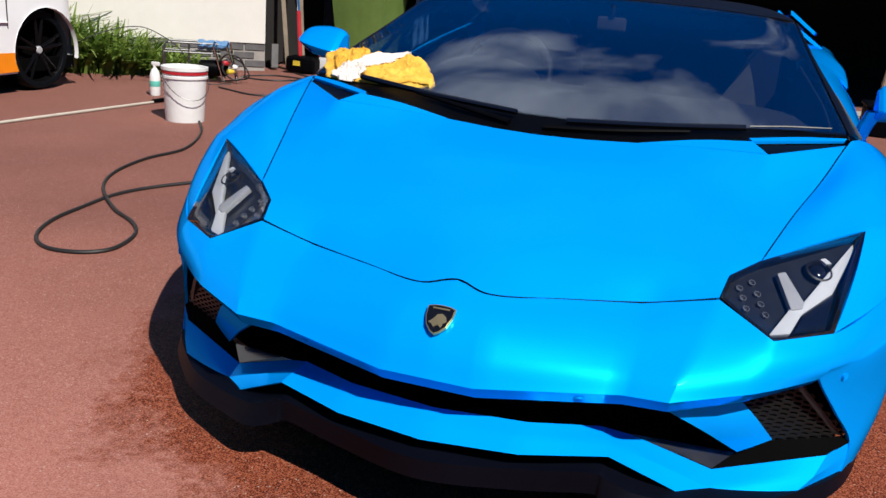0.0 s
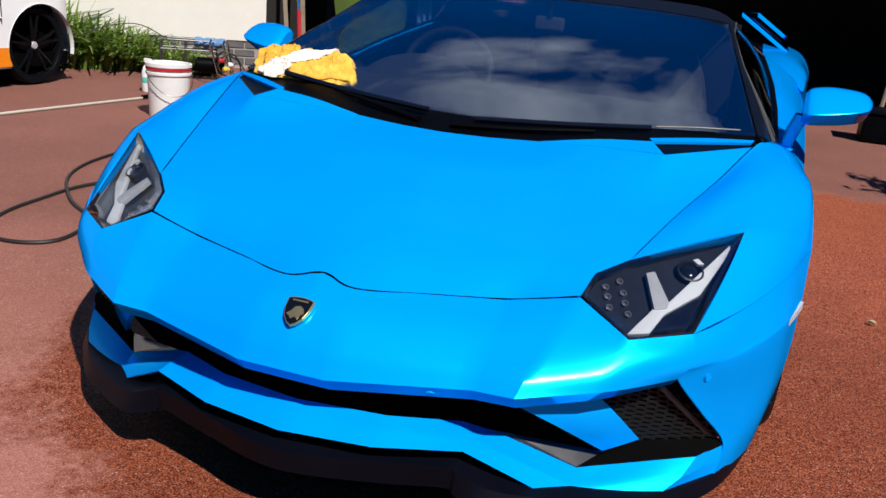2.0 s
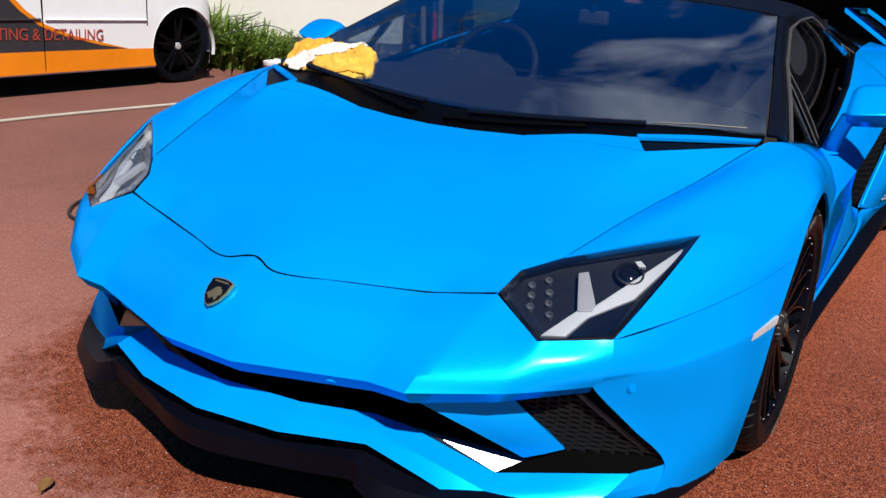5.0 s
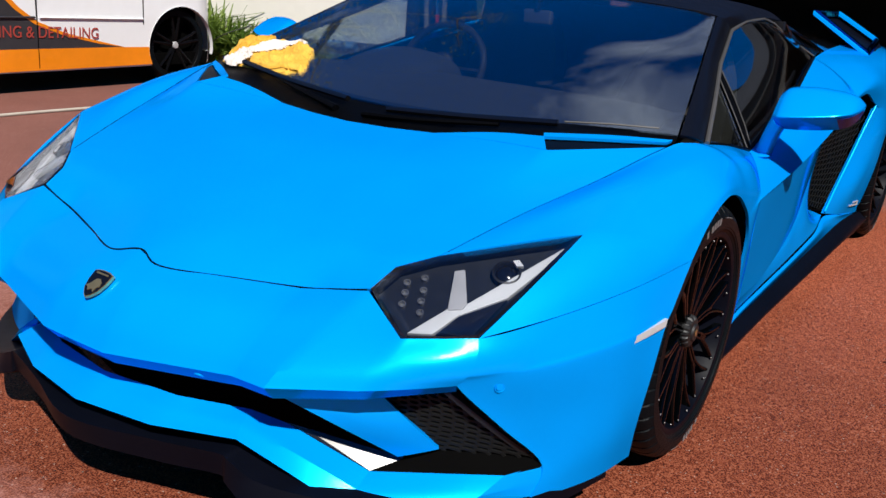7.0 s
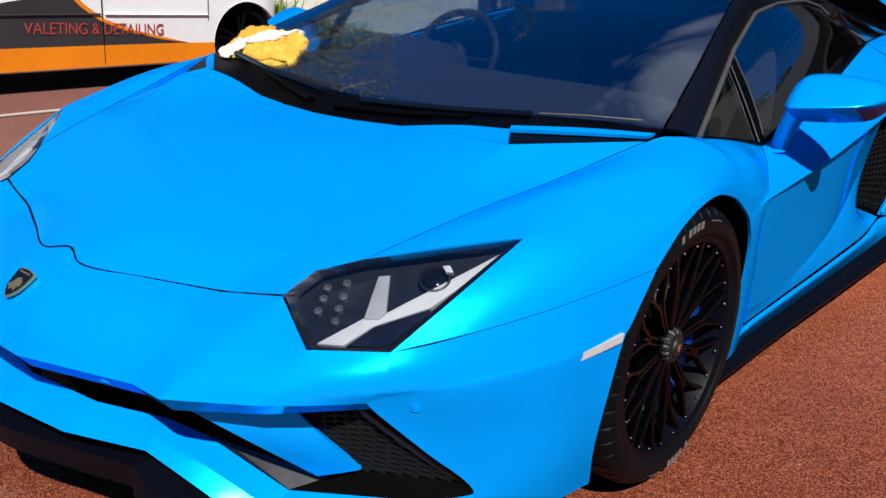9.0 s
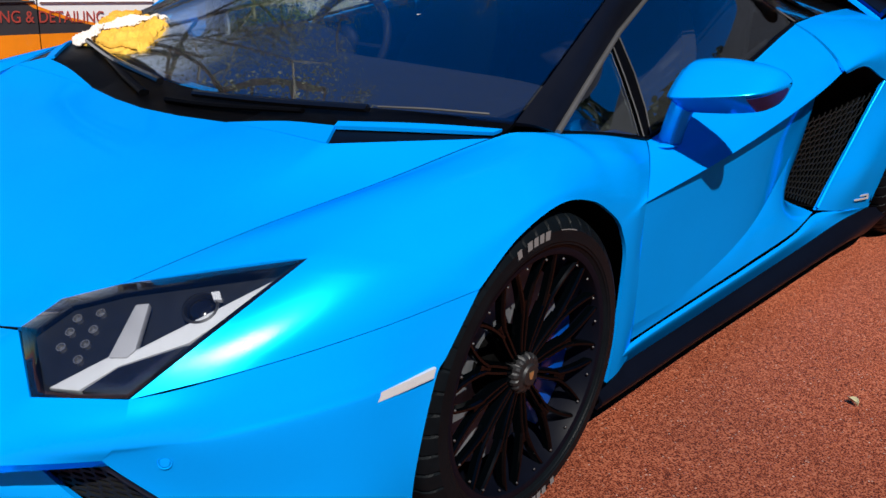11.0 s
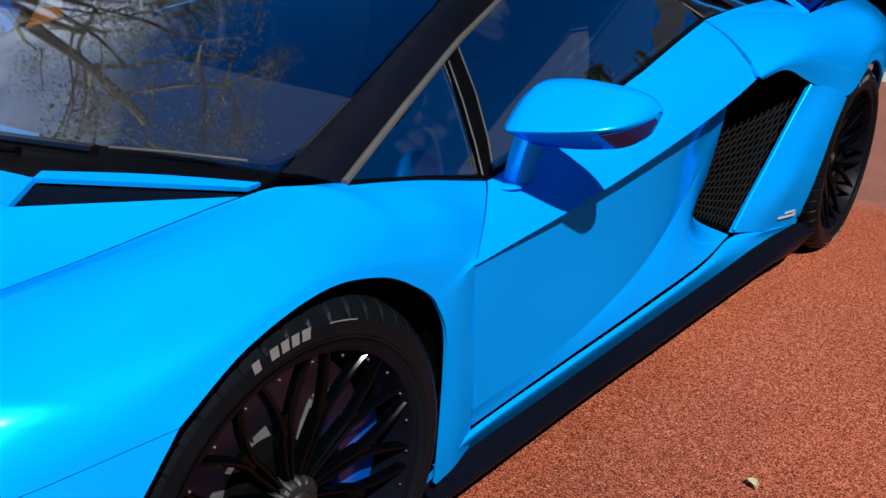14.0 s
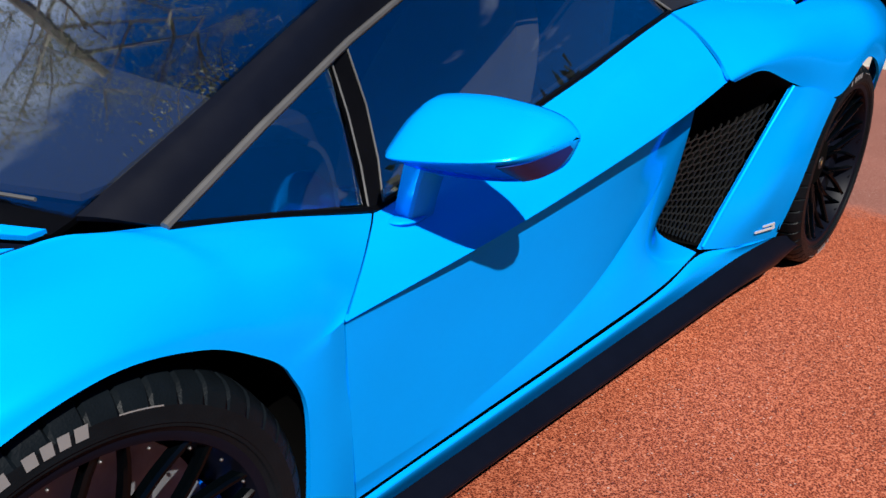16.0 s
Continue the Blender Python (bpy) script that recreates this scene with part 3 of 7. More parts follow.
    panels("hood_vent", [(vent, 10, 3, {})], BLACK_SATIN, car, "black hood vent slot", trim=0)
    cowl = [
        [(-0.30, -0.160, 0.700), (-0.14, -0.178, 0.695), (0, -0.187, 0.692), (0.14, -0.178, 0.695), (0.271, -0.160, 0.700)],
        [(-0.30, -0.10, 0.715), (-0.14, -0.115, 0.712), (0, -0.12, 0.71), (0.14, -0.115, 0.712), (0.271, -0.10, 0.715)],
        [(-0.30, -0.02, 0.742), (-0.14, -0.04, 0.735), (0, -0.045, 0.733), (0.14, -0.04, 0.735), (0.271, -0.02, 0.742)],
    ]
    bm = bmesh.new()
    add_grid(bm, surface(cowl, 24, 8, trim=0), thick=0.01)
    for s in (1, -1):
        side = [[(0.268, -0.160, 0.700), (0.43, -0.138, 0.724), (0.558, -0.110, 0.742), (0.70, -0.005, 0.748), (0.822, 0.085, 0.750)],
                [(0.268, -0.09, 0.717), (0.43, -0.06, 0.735), (0.56, -0.03, 0.747), (0.70, 0.05, 0.754), (0.818, 0.115, 0.760)],
                [(0.268, -0.02, 0.742), (0.43, 0.01, 0.752), (0.56, 0.04, 0.760), (0.70, 0.09, 0.765), (0.81, 0.14, 0.768)]]
        g = surface(side, 18, 6, trim=0)
        add_grid(bm, g if s > 0 else flipx(g), thick=0.008)
    part("cowl", bm, BLACK_PLASTIC, car, "black plastic windscreen scuttle")


def build_fenders():
    upper = [
        [HL_GAP, (0.725, -0.53, 0.597), HL_TOP, (0.912, -0.36, 0.610), (0.966, -0.275, 0.585), (1.000, -0.205, 0.553)],
        [(0.680, -0.41, 0.628), (0.78, -0.31, 0.668), (0.862, -0.21, 0.683), (0.922, -0.14, 0.668), (0.976, -0.105, 0.643), (0.994, -0.090, 0.618)],
        [(0.750, -0.19, 0.682), (0.82, -0.10, 0.712), (0.888, -0.02, 0.717), (0.938, 0.03, 0.698), (0.977, 0.043, 0.671), (0.988, 0.050, 0.650)],
        [(0.820, 0.055, 0.744), (0.855, 0.11, 0.746), (0.900, 0.16, 0.733), (0.943, 0.185, 0.703), (0.974, 0.18, 0.660), (0.983, 0.172, 0.630)],
        [(0.850, 0.15, 0.746), (0.872, 0.20, 0.740), (0.907, 0.24, 0.722), (0.948, 0.262, 0.688), (0.976, 0.26, 0.635), (0.983, 0.253, 0.589)],
        [(0.874, 0.36, 0.721), (0.890, 0.37, 0.715), (0.918, 0.37, 0.700), (0.953, 0.36, 0.672), (0.978, 0.335, 0.612), (0.984, 0.302, 0.549)],
        [(0.886, 0.555, 0.684), (0.905, 0.53, 0.673), (0.930, 0.50, 0.653), (0.955, 0.465, 0.630), (0.973, 0.435, 0.607), (0.984, 0.405, 0.584)],
    ]
    rear = [
        [(0.984, 0.302, 0.549), (0.985, 0.353, 0.567), (0.984, 0.405, 0.584)],
        [(0.985, 0.335, 0.486), (0.982, 0.38, 0.490), (0.973, 0.4255, 0.486)],
        [(0.980, 0.349, 0.390), (0.977, 0.39, 0.385), (0.9695, 0.4435, 0.385)],
        [(0.972, 0.357, 0.240), (0.968, 0.41, 0.237), (0.955, 0.472, 0.232)],
        [(0.962, 0.365, 0.150), (0.958, 0.42, 0.155), (0.946, 0.485, 0.165)],
    ]
    for side in (1, -1):
        main = surface(upper, 40, 60, trim=0)
        # the rear edge follows the door's front edge with an even gap
        seam = [curve_at(DOOR_FRONT, k / 300) for k in range(301)]
        for i in range(41):
            q = min(seam, key=lambda p: (p - main[60][i]).length)
            move = q + Vector((0, -0.0022, 0)) - main[60][i]
            for j in range(6):
                main[60 - j][i] = main[60 - j][i] + move * (1 - j / 6)
        # the arch's rim runs on smoothly down into the strip behind the wheel
        rim = [Vector(upper[k][-1]) for k in (3, 4, 5)] + [Vector(rear[1][0])]
        for j in range(41, 61):
            if j <= 50:
                want = curve_at(rim, (1 + (j - 40) / 10) / 3)
            else:
                want = Vector(upper[5][-1]).lerp(Vector(main[60][-1]), (j - 50) / 10)
            move = want - main[j][-1]
            for i in range(9):
                main[j][-1 - i] = main[j][-1 - i] + move * (1 - i / 9) ** 1.5
        # wedge between the lamp, the arch corner and the bumper joint
        top = main[0][16:]
        low = [curve_at(BUMPER_JOINT, k / 24) for k in range(25)]
        nose = []
        for j in range(9):
            f = j / 8
            nose.append([top[k].lerp(low[k], f) + Vector((0.006, -0.003, 0.004)) * (4 * f * (1 - f) * (1 - k / 24)) for k in range(25)])
        strip = surface(rear, 10, 18, trim=0)
        strip[0] = [main[50 + k][-1] for k in range(11)]
        bm = bmesh.new()
        for g in (main, nose, strip):
            add_grid(bm, g if side > 0 else flipx(g))
        bmesh.ops.remove_doubles(bm, verts=bm.verts, dist=0.0006)
        bmesh.ops.recalc_face_normals(bm, faces=bm.faces)
        if sum(fc.normal.z * fc.calc_area() for fc in bm.faces) < 0:
            bmesh.ops.reverse_faces(bm, faces=bm.faces)
        bm.normal_update()
        bmesh.ops.solidify(bm, geom=bm.faces[:], thickness=0.008)
        part("fender", bm, PAINT, car, "blue front fender over the wheel", smooth=32)


def build_front_bumper():
    top = [
        [(0, -0.8835, 0.487), (0.084, -0.9015, 0.473), (0.384, -0.7865, 0.4745), (0.538, -0.762, 0.504), HL_BOT, HL_RB],
        [(0, -0.97, 0.447), (0.09, -0.972, 0.440), (0.388, -0.88, 0.440), (0.517, -0.860, 0.448), (0.646, -0.838, 0.423), (0.783, -0.738, 0.428)],
        [(0, -1.028, 0.390), (0.095, -1.026, 0.386), (0.388, -0.948, 0.389), (0.488, -0.945, 0.392), (0.637, -0.868, 0.393), (0.778, -0.754, 0.396)],
        [(0, -1.062, 0.332), (0.10, -1.058, 0.330), (0.385, -0.982, 0.347), (0.474, -0.985, 0.352), (0.625, -0.892, 0.363), (0.760, -0.763, 0.372)],
        [(0, -1.034, 0.300), (0.10, -1.030, 0.298), (0.384, -0.955, 0.315), (0.473, -0.957, 0.320), (0.614, -0.866, 0.332), (0.748, -0.742, 0.348)],
        [(0, -0.985, 0.300), (0.10, -0.98, 0.299), (0.37, -0.90, 0.320), (0.455, -0.895, 0.325), (0.590, -0.79, 0.330), (0.728, -0.690, 0.345)],
    ]
    side = [
        [BUMPER_JOINT[0]] + [(x, y - 0.0003, z - 0.0014) for x, y, z in BUMPER_JOINT[1:]],
        [(0.783, -0.738, 0.428), (0.878, -0.585, 0.450), (0.954, -0.420, 0.468), (0.998, -0.255, 0.485)],
        [(0.778, -0.754, 0.396), (0.874, -0.615, 0.412), (0.957, -0.442, 0.433), (0.997, -0.280, 0.452)],
        [(0.760, -0.763, 0.372), (0.867, -0.633, 0.385), (0.956, -0.455, 0.406), (0.995, -0.300, 0.424)],
        [(0.820, -0.672, 0.265), (0.892, -0.568, 0.280), (0.955, -0.445, 0.296), (0.989, -0.325, 0.308)],
        [(0.875, -0.587, 0.167), (0.915, -0.520, 0.175), (0.952, -0.430, 0.184), (0.974, -0.325, 0.192)],
        [(0.868, -0.610, 0.092), (0.905, -0.520, 0.088), (0.938, -0.415, 0.086), (0.957, -0.295, 0.086)],
    ]
    bm = bmesh.new()
    full = [[(-x, y, z) for x, y, z in r[:0:-1]] + r for r in top]
    # above the lip's edge one soft curve, below it a face that turns back under the nose
    upper = surface([r[1:-1] for r in full[:4]], 64, 22, u_straight=True, trim=0)
    nose = upper + surface([r[1:-1] for r in full[3:]], 64, 4, u_straight=True, v_straight=True, trim=0)[1:]
    # the corner under the lamp turns in one soft curve into the side
    bend = []
    for k, r in enumerate(top):
        run = [r[-3], r[-2], r[-1]] + (side[k][1:3] if k < 4 else [])
        n = len(run) - 1
        bend.append([(curve_at(run, (1 + i / 10) / n) if 0 < k < 4 else Vector(r[-2]).lerp(Vector(r[-1]), i / 10)) for i in range(11)])
    corner = [[curve_at([c[i] for c in bend[:4]], j / 22) for i in range(11)] for j in range(23)]
    corner += [[line_at([c[i] for c in bend[3:]], j / 4) for i in range(11)] for j in range(1, 5)]
    skin = [[Vector((-p.x, p.y, p.z)) for p in corner[j][:0:-1]] + nose[j] + corner[j][1:] for j in range(27)]
    add_grid(bm, skin, thick=0.006)
    for s in (1, -1):
        runs = []
        for k, r in enumerate(side):
            run = ([top[k][-2]] if k < 4 else []) + r
            n, o = len(run) - 1, (1 if k < 4 else 0)
            runs.append([curve_at(run, (o + 3 * i / 24) / n) for i in range(25)])
        g = [[curve_at([c[i] for c in runs], j / 36) for i in range(25)] for j in range(37)]
        add_grid(bm, g if s > 0 else flipx(g), thick=0.008)
    bumper = part("front_bumper", bm, PAINT, car, "blue front bumper with sharp creases", smooth=22)

    # lower lip: a thin blade in the middle that broadens to the corners
    lip = [
        [(0, -0.985, 0.232), (0.20, -0.955, 0.230), (0.345, -0.885, 0.222), (0.408, -0.844, 0.196), (0.583, -0.785, 0.125), (0.825, -0.650, 0.150), (0.879, -0.574, 0.163)],
        [(0, -1.022, 0.214), (0.20, -0.995, 0.213), (0.36, -0.928, 0.210), (0.46, -0.882, 0.165), (0.585, -0.830, 0.105), (0.80, -0.70, 0.116), (0.878, -0.586, 0.128)],
        [(0, -1.060, 0.193), (0.20, -1.028, 0.192), (0.374, -0.957, 0.194), (0.475, -0.912, 0.138), (0.568, -0.870, 0.084), (0.755, -0.755, 0.085), (0.872, -0.598, 0.093)],
        [(0, -1.03, 0.184), (0.20, -1.002, 0.184), (0.365, -0.936, 0.186), (0.465, -0.895, 0.132), (0.56, -0.85, 0.080), (0.74, -0.74, 0.080), (0.862, -0.60, 0.088)],
    ]
    bm = bmesh.new()
    full = [[(-x, y, z) for x, y, z in r[:0:-1]] + r for r in lip]
    add_grid(bm, surface(full, 72, 12, u_straight=True, v_straight=True, trim=0), thick=0.006)
    part("lower_lip", bm, PAINT, bumper, "blue lower bumper blade", smooth=16)

    for s in (1, -1):
        # slanting blue fang between the slot and the side intake
        fang = [[(0.463, -0.931, 0.313), (0.535, -0.861, 0.309), (0.610, -0.789, 0.306)], [(0.550, -0.848, 0.242), (0.603, -0.804, 0.246), (0.658, -0.755, 0.250)], [(0.630, -0.755, 0.164), (0.664, -0.735, 0.176), (0.700, -0.710, 0.189)]]
        bm = bmesh.new()
        g = surface(fang, 10, 10, trim=0)
        add_grid(bm, g if s > 0 else flipx(g), thick=0.012)
        part("fang", bm, PAINT, bumper, "slanting blue bumper strut", smooth=30)
        # glossy black wedge under the fang, then the intake's black floor
        bm = bmesh.new()
        tri = [Vector(p) for p in ((0.405, -0.842, 0.196), (0.440, -0.826, 0.190), (0.6285, -0.7275, 0.148), (0.583, -0.784, 0.126))]
        tri = [Vector((p.x * s, p.y, p.z)) for p in tri]
        low = [p - Vector((0.0, -0.01, 0.012)) for p in tri]
        a, b = [bm.verts.new(p) for p in tri], [bm.verts.new(p) for p in low]
        bm.faces.new(a)
        bm.faces.new(b[::-1])
        for k in range(4):
            bm.faces.new((a[k], b[k], b[(k + 1) % 4], a[(k + 1) % 4]))
        bmesh.ops.recalc_face_normals(bm, faces=bm.faces)
        part("wedge", bm, BLACK_SHEEN, bumper, "gloss black wedge under the strut", smooth=0)
        floor = [[(0.628, -0.727, 0.148), (0.700, -0.700, 0.182), (0.800, -0.625, 0.178), (0.872, -0.575, 0.172)], [(0.583, -0.784, 0.124), (0.700, -0.718, 0.136), (0.825, -0.648, 0.148), (0.874, -0.588, 0.161)]]
        bm = bmesh.new()
        g = surface(floor, 16, 4, u_straight=True, trim=0)
        add_grid(bm, g if s > 0 else flipx(g), thick=0.004)
        part("intake_floor", bm, DARK_VOID, bumper, "black intake floor", smooth=30)
        # honeycomb of the side intake
        build_mesh_grille("intake_grille", bumper, s, Vector((0.607, -0.775, 0.306)), Vector((0.735, -0.722, 0.336)), Vector((0.872, -0.575, 0.172)), Vector((0.692, -0.700, 0.178)), 7, 12, 0.0032)
        bm = bmesh.new()
        strake = [[(0.722, -0.748, 0.338), (0.735, -0.742, 0.340)], [(0.780, -0.682, 0.262), (0.793, -0.674, 0.264)], [(0.838, -0.604, 0.182), (0.851, -0.596, 0.184)]]
        g = surface(strake, 3, 12, trim=0)
        add_grid(bm, g if s > 0 else flipx(g), thick=0.012)
        part("strake", bm, BLACK_STRAKE, bumper, "satin black strake across the intake", smooth=30)
        # parking sensors
        for at, n in (((0.301, -0.985, 0.321), (0.22, -0.66, -0.72)), ((0.8155, -0.696, 0.364), (0.78, -0.62, 0.0))):
            bm = bmesh.new()
            lathe(bm, [(0.0, 0.003), (0.0070, 0.003), (0.0078, 0.0015), (0.0080, -0.004)], 20)
            lathe(bm, [(0.0088, 0.002), (0.0108, 0.003), (0.0118, 0.0005), (0.0118, -0.004)], 20)
            q = Vector(n).to_track_quat("X", "Z").to_matrix().to_4x4()
            bm.transform(Matrix.Translation(at) @ q)
            if s < 0:
                bm.transform(Matrix.Diagonal((-1, 1, 1, 1)))
                bmesh.ops.reverse_faces(bm, faces=bm.faces)
            part("parking_sensor", bm, PAINT, bumper, "round blue parking sensor")
        # side marker lamp
        bm = bmesh.new()
        mk = [[(0.9525, -0.445, 0.4190), (0.978, -0.366, 0.433), (0.9945, -0.304, 0.4435)], [(0.9525, -0.447, 0.404), (0.978, -0.368, 0.4165), (0.994, -0.309, 0.4265)]]
        g = surface(mk, 10, 3, trim=0)
        g = [[p + Vector((0.005, -0.003, 0)) for p in r] for r in g]
        add_grid(bm, g if s > 0 else flipx(g), thick=0.008)
        part("side_marker", bm, LED_WHITE, bumper, "pale side marker lamp")
    # dark recess behind the slot
    slot = [
        [(-0.75, -0.73, 0.362), (-0.45, -0.93, 0.34), (0, -1.02, 0.318), (0.45, -0.93, 0.34), (0.75, -0.73, 0.362)],
        [(-0.80, -0.55, 0.30), (-0.45, -0.78, 0.30), (0, -0.83, 0.30), (0.45, -0.78, 0.30), (0.80, -0.55, 0.30)],
        [(-0.86, -0.50, 0.18), (-0.45, -0.74, 0.18), (0, -0.80, 0.18), (0.45, -0.74, 0.18), (0.86, -0.50, 0.18)],
        [(-0.86, -0.48, 0.09), (-0.5, -0.70, 0.09), (0, -0.86, 0.12), (0.5, -0.70, 0.09), (0.86, -0.48, 0.09)],
    ]
    bm = bmesh.new()
    add_grid(bm, surface(slot, 30, 12, v_straight=True, trim=0), thick=0.01)
    part("grille_recess", bm, DARK_VOID, bumper, "black air intake recess", smooth=40)

    # shield badge
    n = Vector((0, -0.62, 0.78)).normalized()
    ex = Vector((1, 0, 0))
    ey = n.cross(ex)
    m = basis(Vector((0, -0.995, 0.4345)) + n * 0.004, ex, ey, n)
    shield = [(-0.030, 0.029), (-0.016, 0.033), (0, 0.034), (0.016, 0.033), (0.030, 0.029), (0.029, 0.006), (0.022, -0.016), (0.010, -0.030), (0, -0.036), (-0.010, -0.030), (-0.022, -0.016), (-0.029, 0.006)]
    bm = bmesh.new()
    prism(bm, shield, 0.006, m)
    badge = part("badge", bm, GOLD, bumper, "gold-rimmed black shield badge", smooth=0)
    bm = bmesh.new()
    prism(bm, [(x * 0.92, y * 0.92) for x, y in shield], 0.004, m @ Matrix.Translation((0, 0, 0.0015)))
    part("field", bm, BLACK_GLOSS, badge, smooth=0)
    bm = bmesh.new()
    prism(bm, [(-0.018, -0.008), (-0.010, 0.001), (-0.004, 0.012), (0.006, 0.015), (0.016, 0.008), (0.019, -0.002), (0.012, -0.008), (0.010, -0.017), (0.003, -0.011), (-0.005, -0.018), (-0.010, -0.012)], 0.002, m @ Matrix.Translation((0, -0.003, 0.0030)))
    prism(bm, [(-0.018, 0.022), (0.018, 0.022), (0.018, 0.0255), (-0.018, 0.0255)], 0.002, m @ Matrix.Translation((0, 0, 0.0030)))
    part("emblem", bm, GOLD, badge, smooth=0)

    # splitter
    under = [(0, -1.02, 0.090), (0.20, -0.96, 0.085), (0.345, -0.93, 0.090), (0.375, -0.925, 0.085), (0.445, -0.93, 0.062), (0.56, -0.87, 0.054), (0.68, -0.80, 0.048), (0.765, -0.715, 0.048), (0.83, -0.62, 0.050), (0.875, -0.54, 0.055), (0.915, -0.38, 0.06)]
    low = [(0, -1.072, 0.108), (0.206, -1.010, 0.100), (0.345, -0.977, 0.111), (0.372, -0.984, 0.104), (0.445, -0.985, 0.080), (0.56, -0.925, 0.068), (0.68, -0.850, 0.060), (0.775, -0.755, 0.060), (0.850, -0.660, 0.060), (0.90, -0.545, 0.062), (0.940, -0.38, 0.064)]
    top2 = [(0, -1.082, 0.160), (0.206, -1.018, 0.154), (0.345, -0.983, 0.163), (0.376, -0.980, 0.156), (0.445, -0.965, 0.128), (0.56, -0.905, 0.108), (0.68, -0.830, 0.098), (0.772, -0.738, 0.095), (0.848, -0.645, 0.096), (0.897, -0.540, 0.098), (0.940, -0.38, 0.100)]
    back = [(x, y + 0.14, z) for x, y, z in top2]
    bm = bmesh.new()
    full = [[(-x, y, z) for x, y, z in r[:0:-1]] + r for r in (under, low, top2, back)]
    add_grid(bm, surface(full, 140, 9, v_straight=True, trim=0), thick=0.01)
    part("splitter", bm, BLACK_SATIN, car, "satin black front splitter", smooth=20)


def build_mesh_grille(name, parent, side, a, b, c, d, nu, nv, r, label="black honeycomb mesh"):
    """Honeycomb bars over the quad a, b, c, d (a to b along the top, d to c along the foot)."""
    bm = bmesh.new()

    def at(u, v):
        p = a.lerp(b, u).lerp(d.lerp(c, u), v)
        return Vector((p.x * side, p.y, p.z))

    n = (b - a).cross(d - a).normalized()
    n = Vector((n.x * side, n.y, n.z))

    def bar(p, q):
        if (q - p).length < 1e-4:
            return
        e = (q - p).normalized()
        w = e.cross(n).normalized() * r
        h = n * r * 1.1
        v = [bm.verts.new(x) for x in (p - w + h, p + w + h, p + w - h, p - w - h, q - w + h, q + w + h, q + w - h, q - w - h)]
        for f in ((0, 1, 5, 4), (1, 2, 6, 5), (2, 3, 7, 6), (3, 0, 4, 7)):
            bm.faces.new([v[k] for k in f])

    du, dv = 1 / nu, 1 / nv
    for i in range(-1, nu + 1):
        for j in range(-1, nv + 1):
            ox = i + 0.5 * (j % 2)
            corners = [(ox + 0.5, j + 0.16), (ox, j - 0.16), (ox, j + 0.5 + 0.34)]
            p0 = (ox * du, (j + 0.16) * dv)
            p1 = ((ox + 0.5) * du, (j - 0.16) * dv)
            p2 = ((ox + 1.0) * du, (j + 0.16) * dv)
            p3 = (ox * du, (j + 0.84) * dv)
            for s0, s1 in ((p0, p1), (p1, p2), (p0, p3)):
                if all(-0.001 <= s[0] <= 1.001 and -0.001 <= s[1] <= 1.001 for s in (s0, s1)):
                    bar(at(*s0), at(*s1))
    bmesh.ops.recalc_face_normals(bm, faces=bm.faces)
    return part(name, bm, GRILLE_BLACK, parent, label, smooth=0)


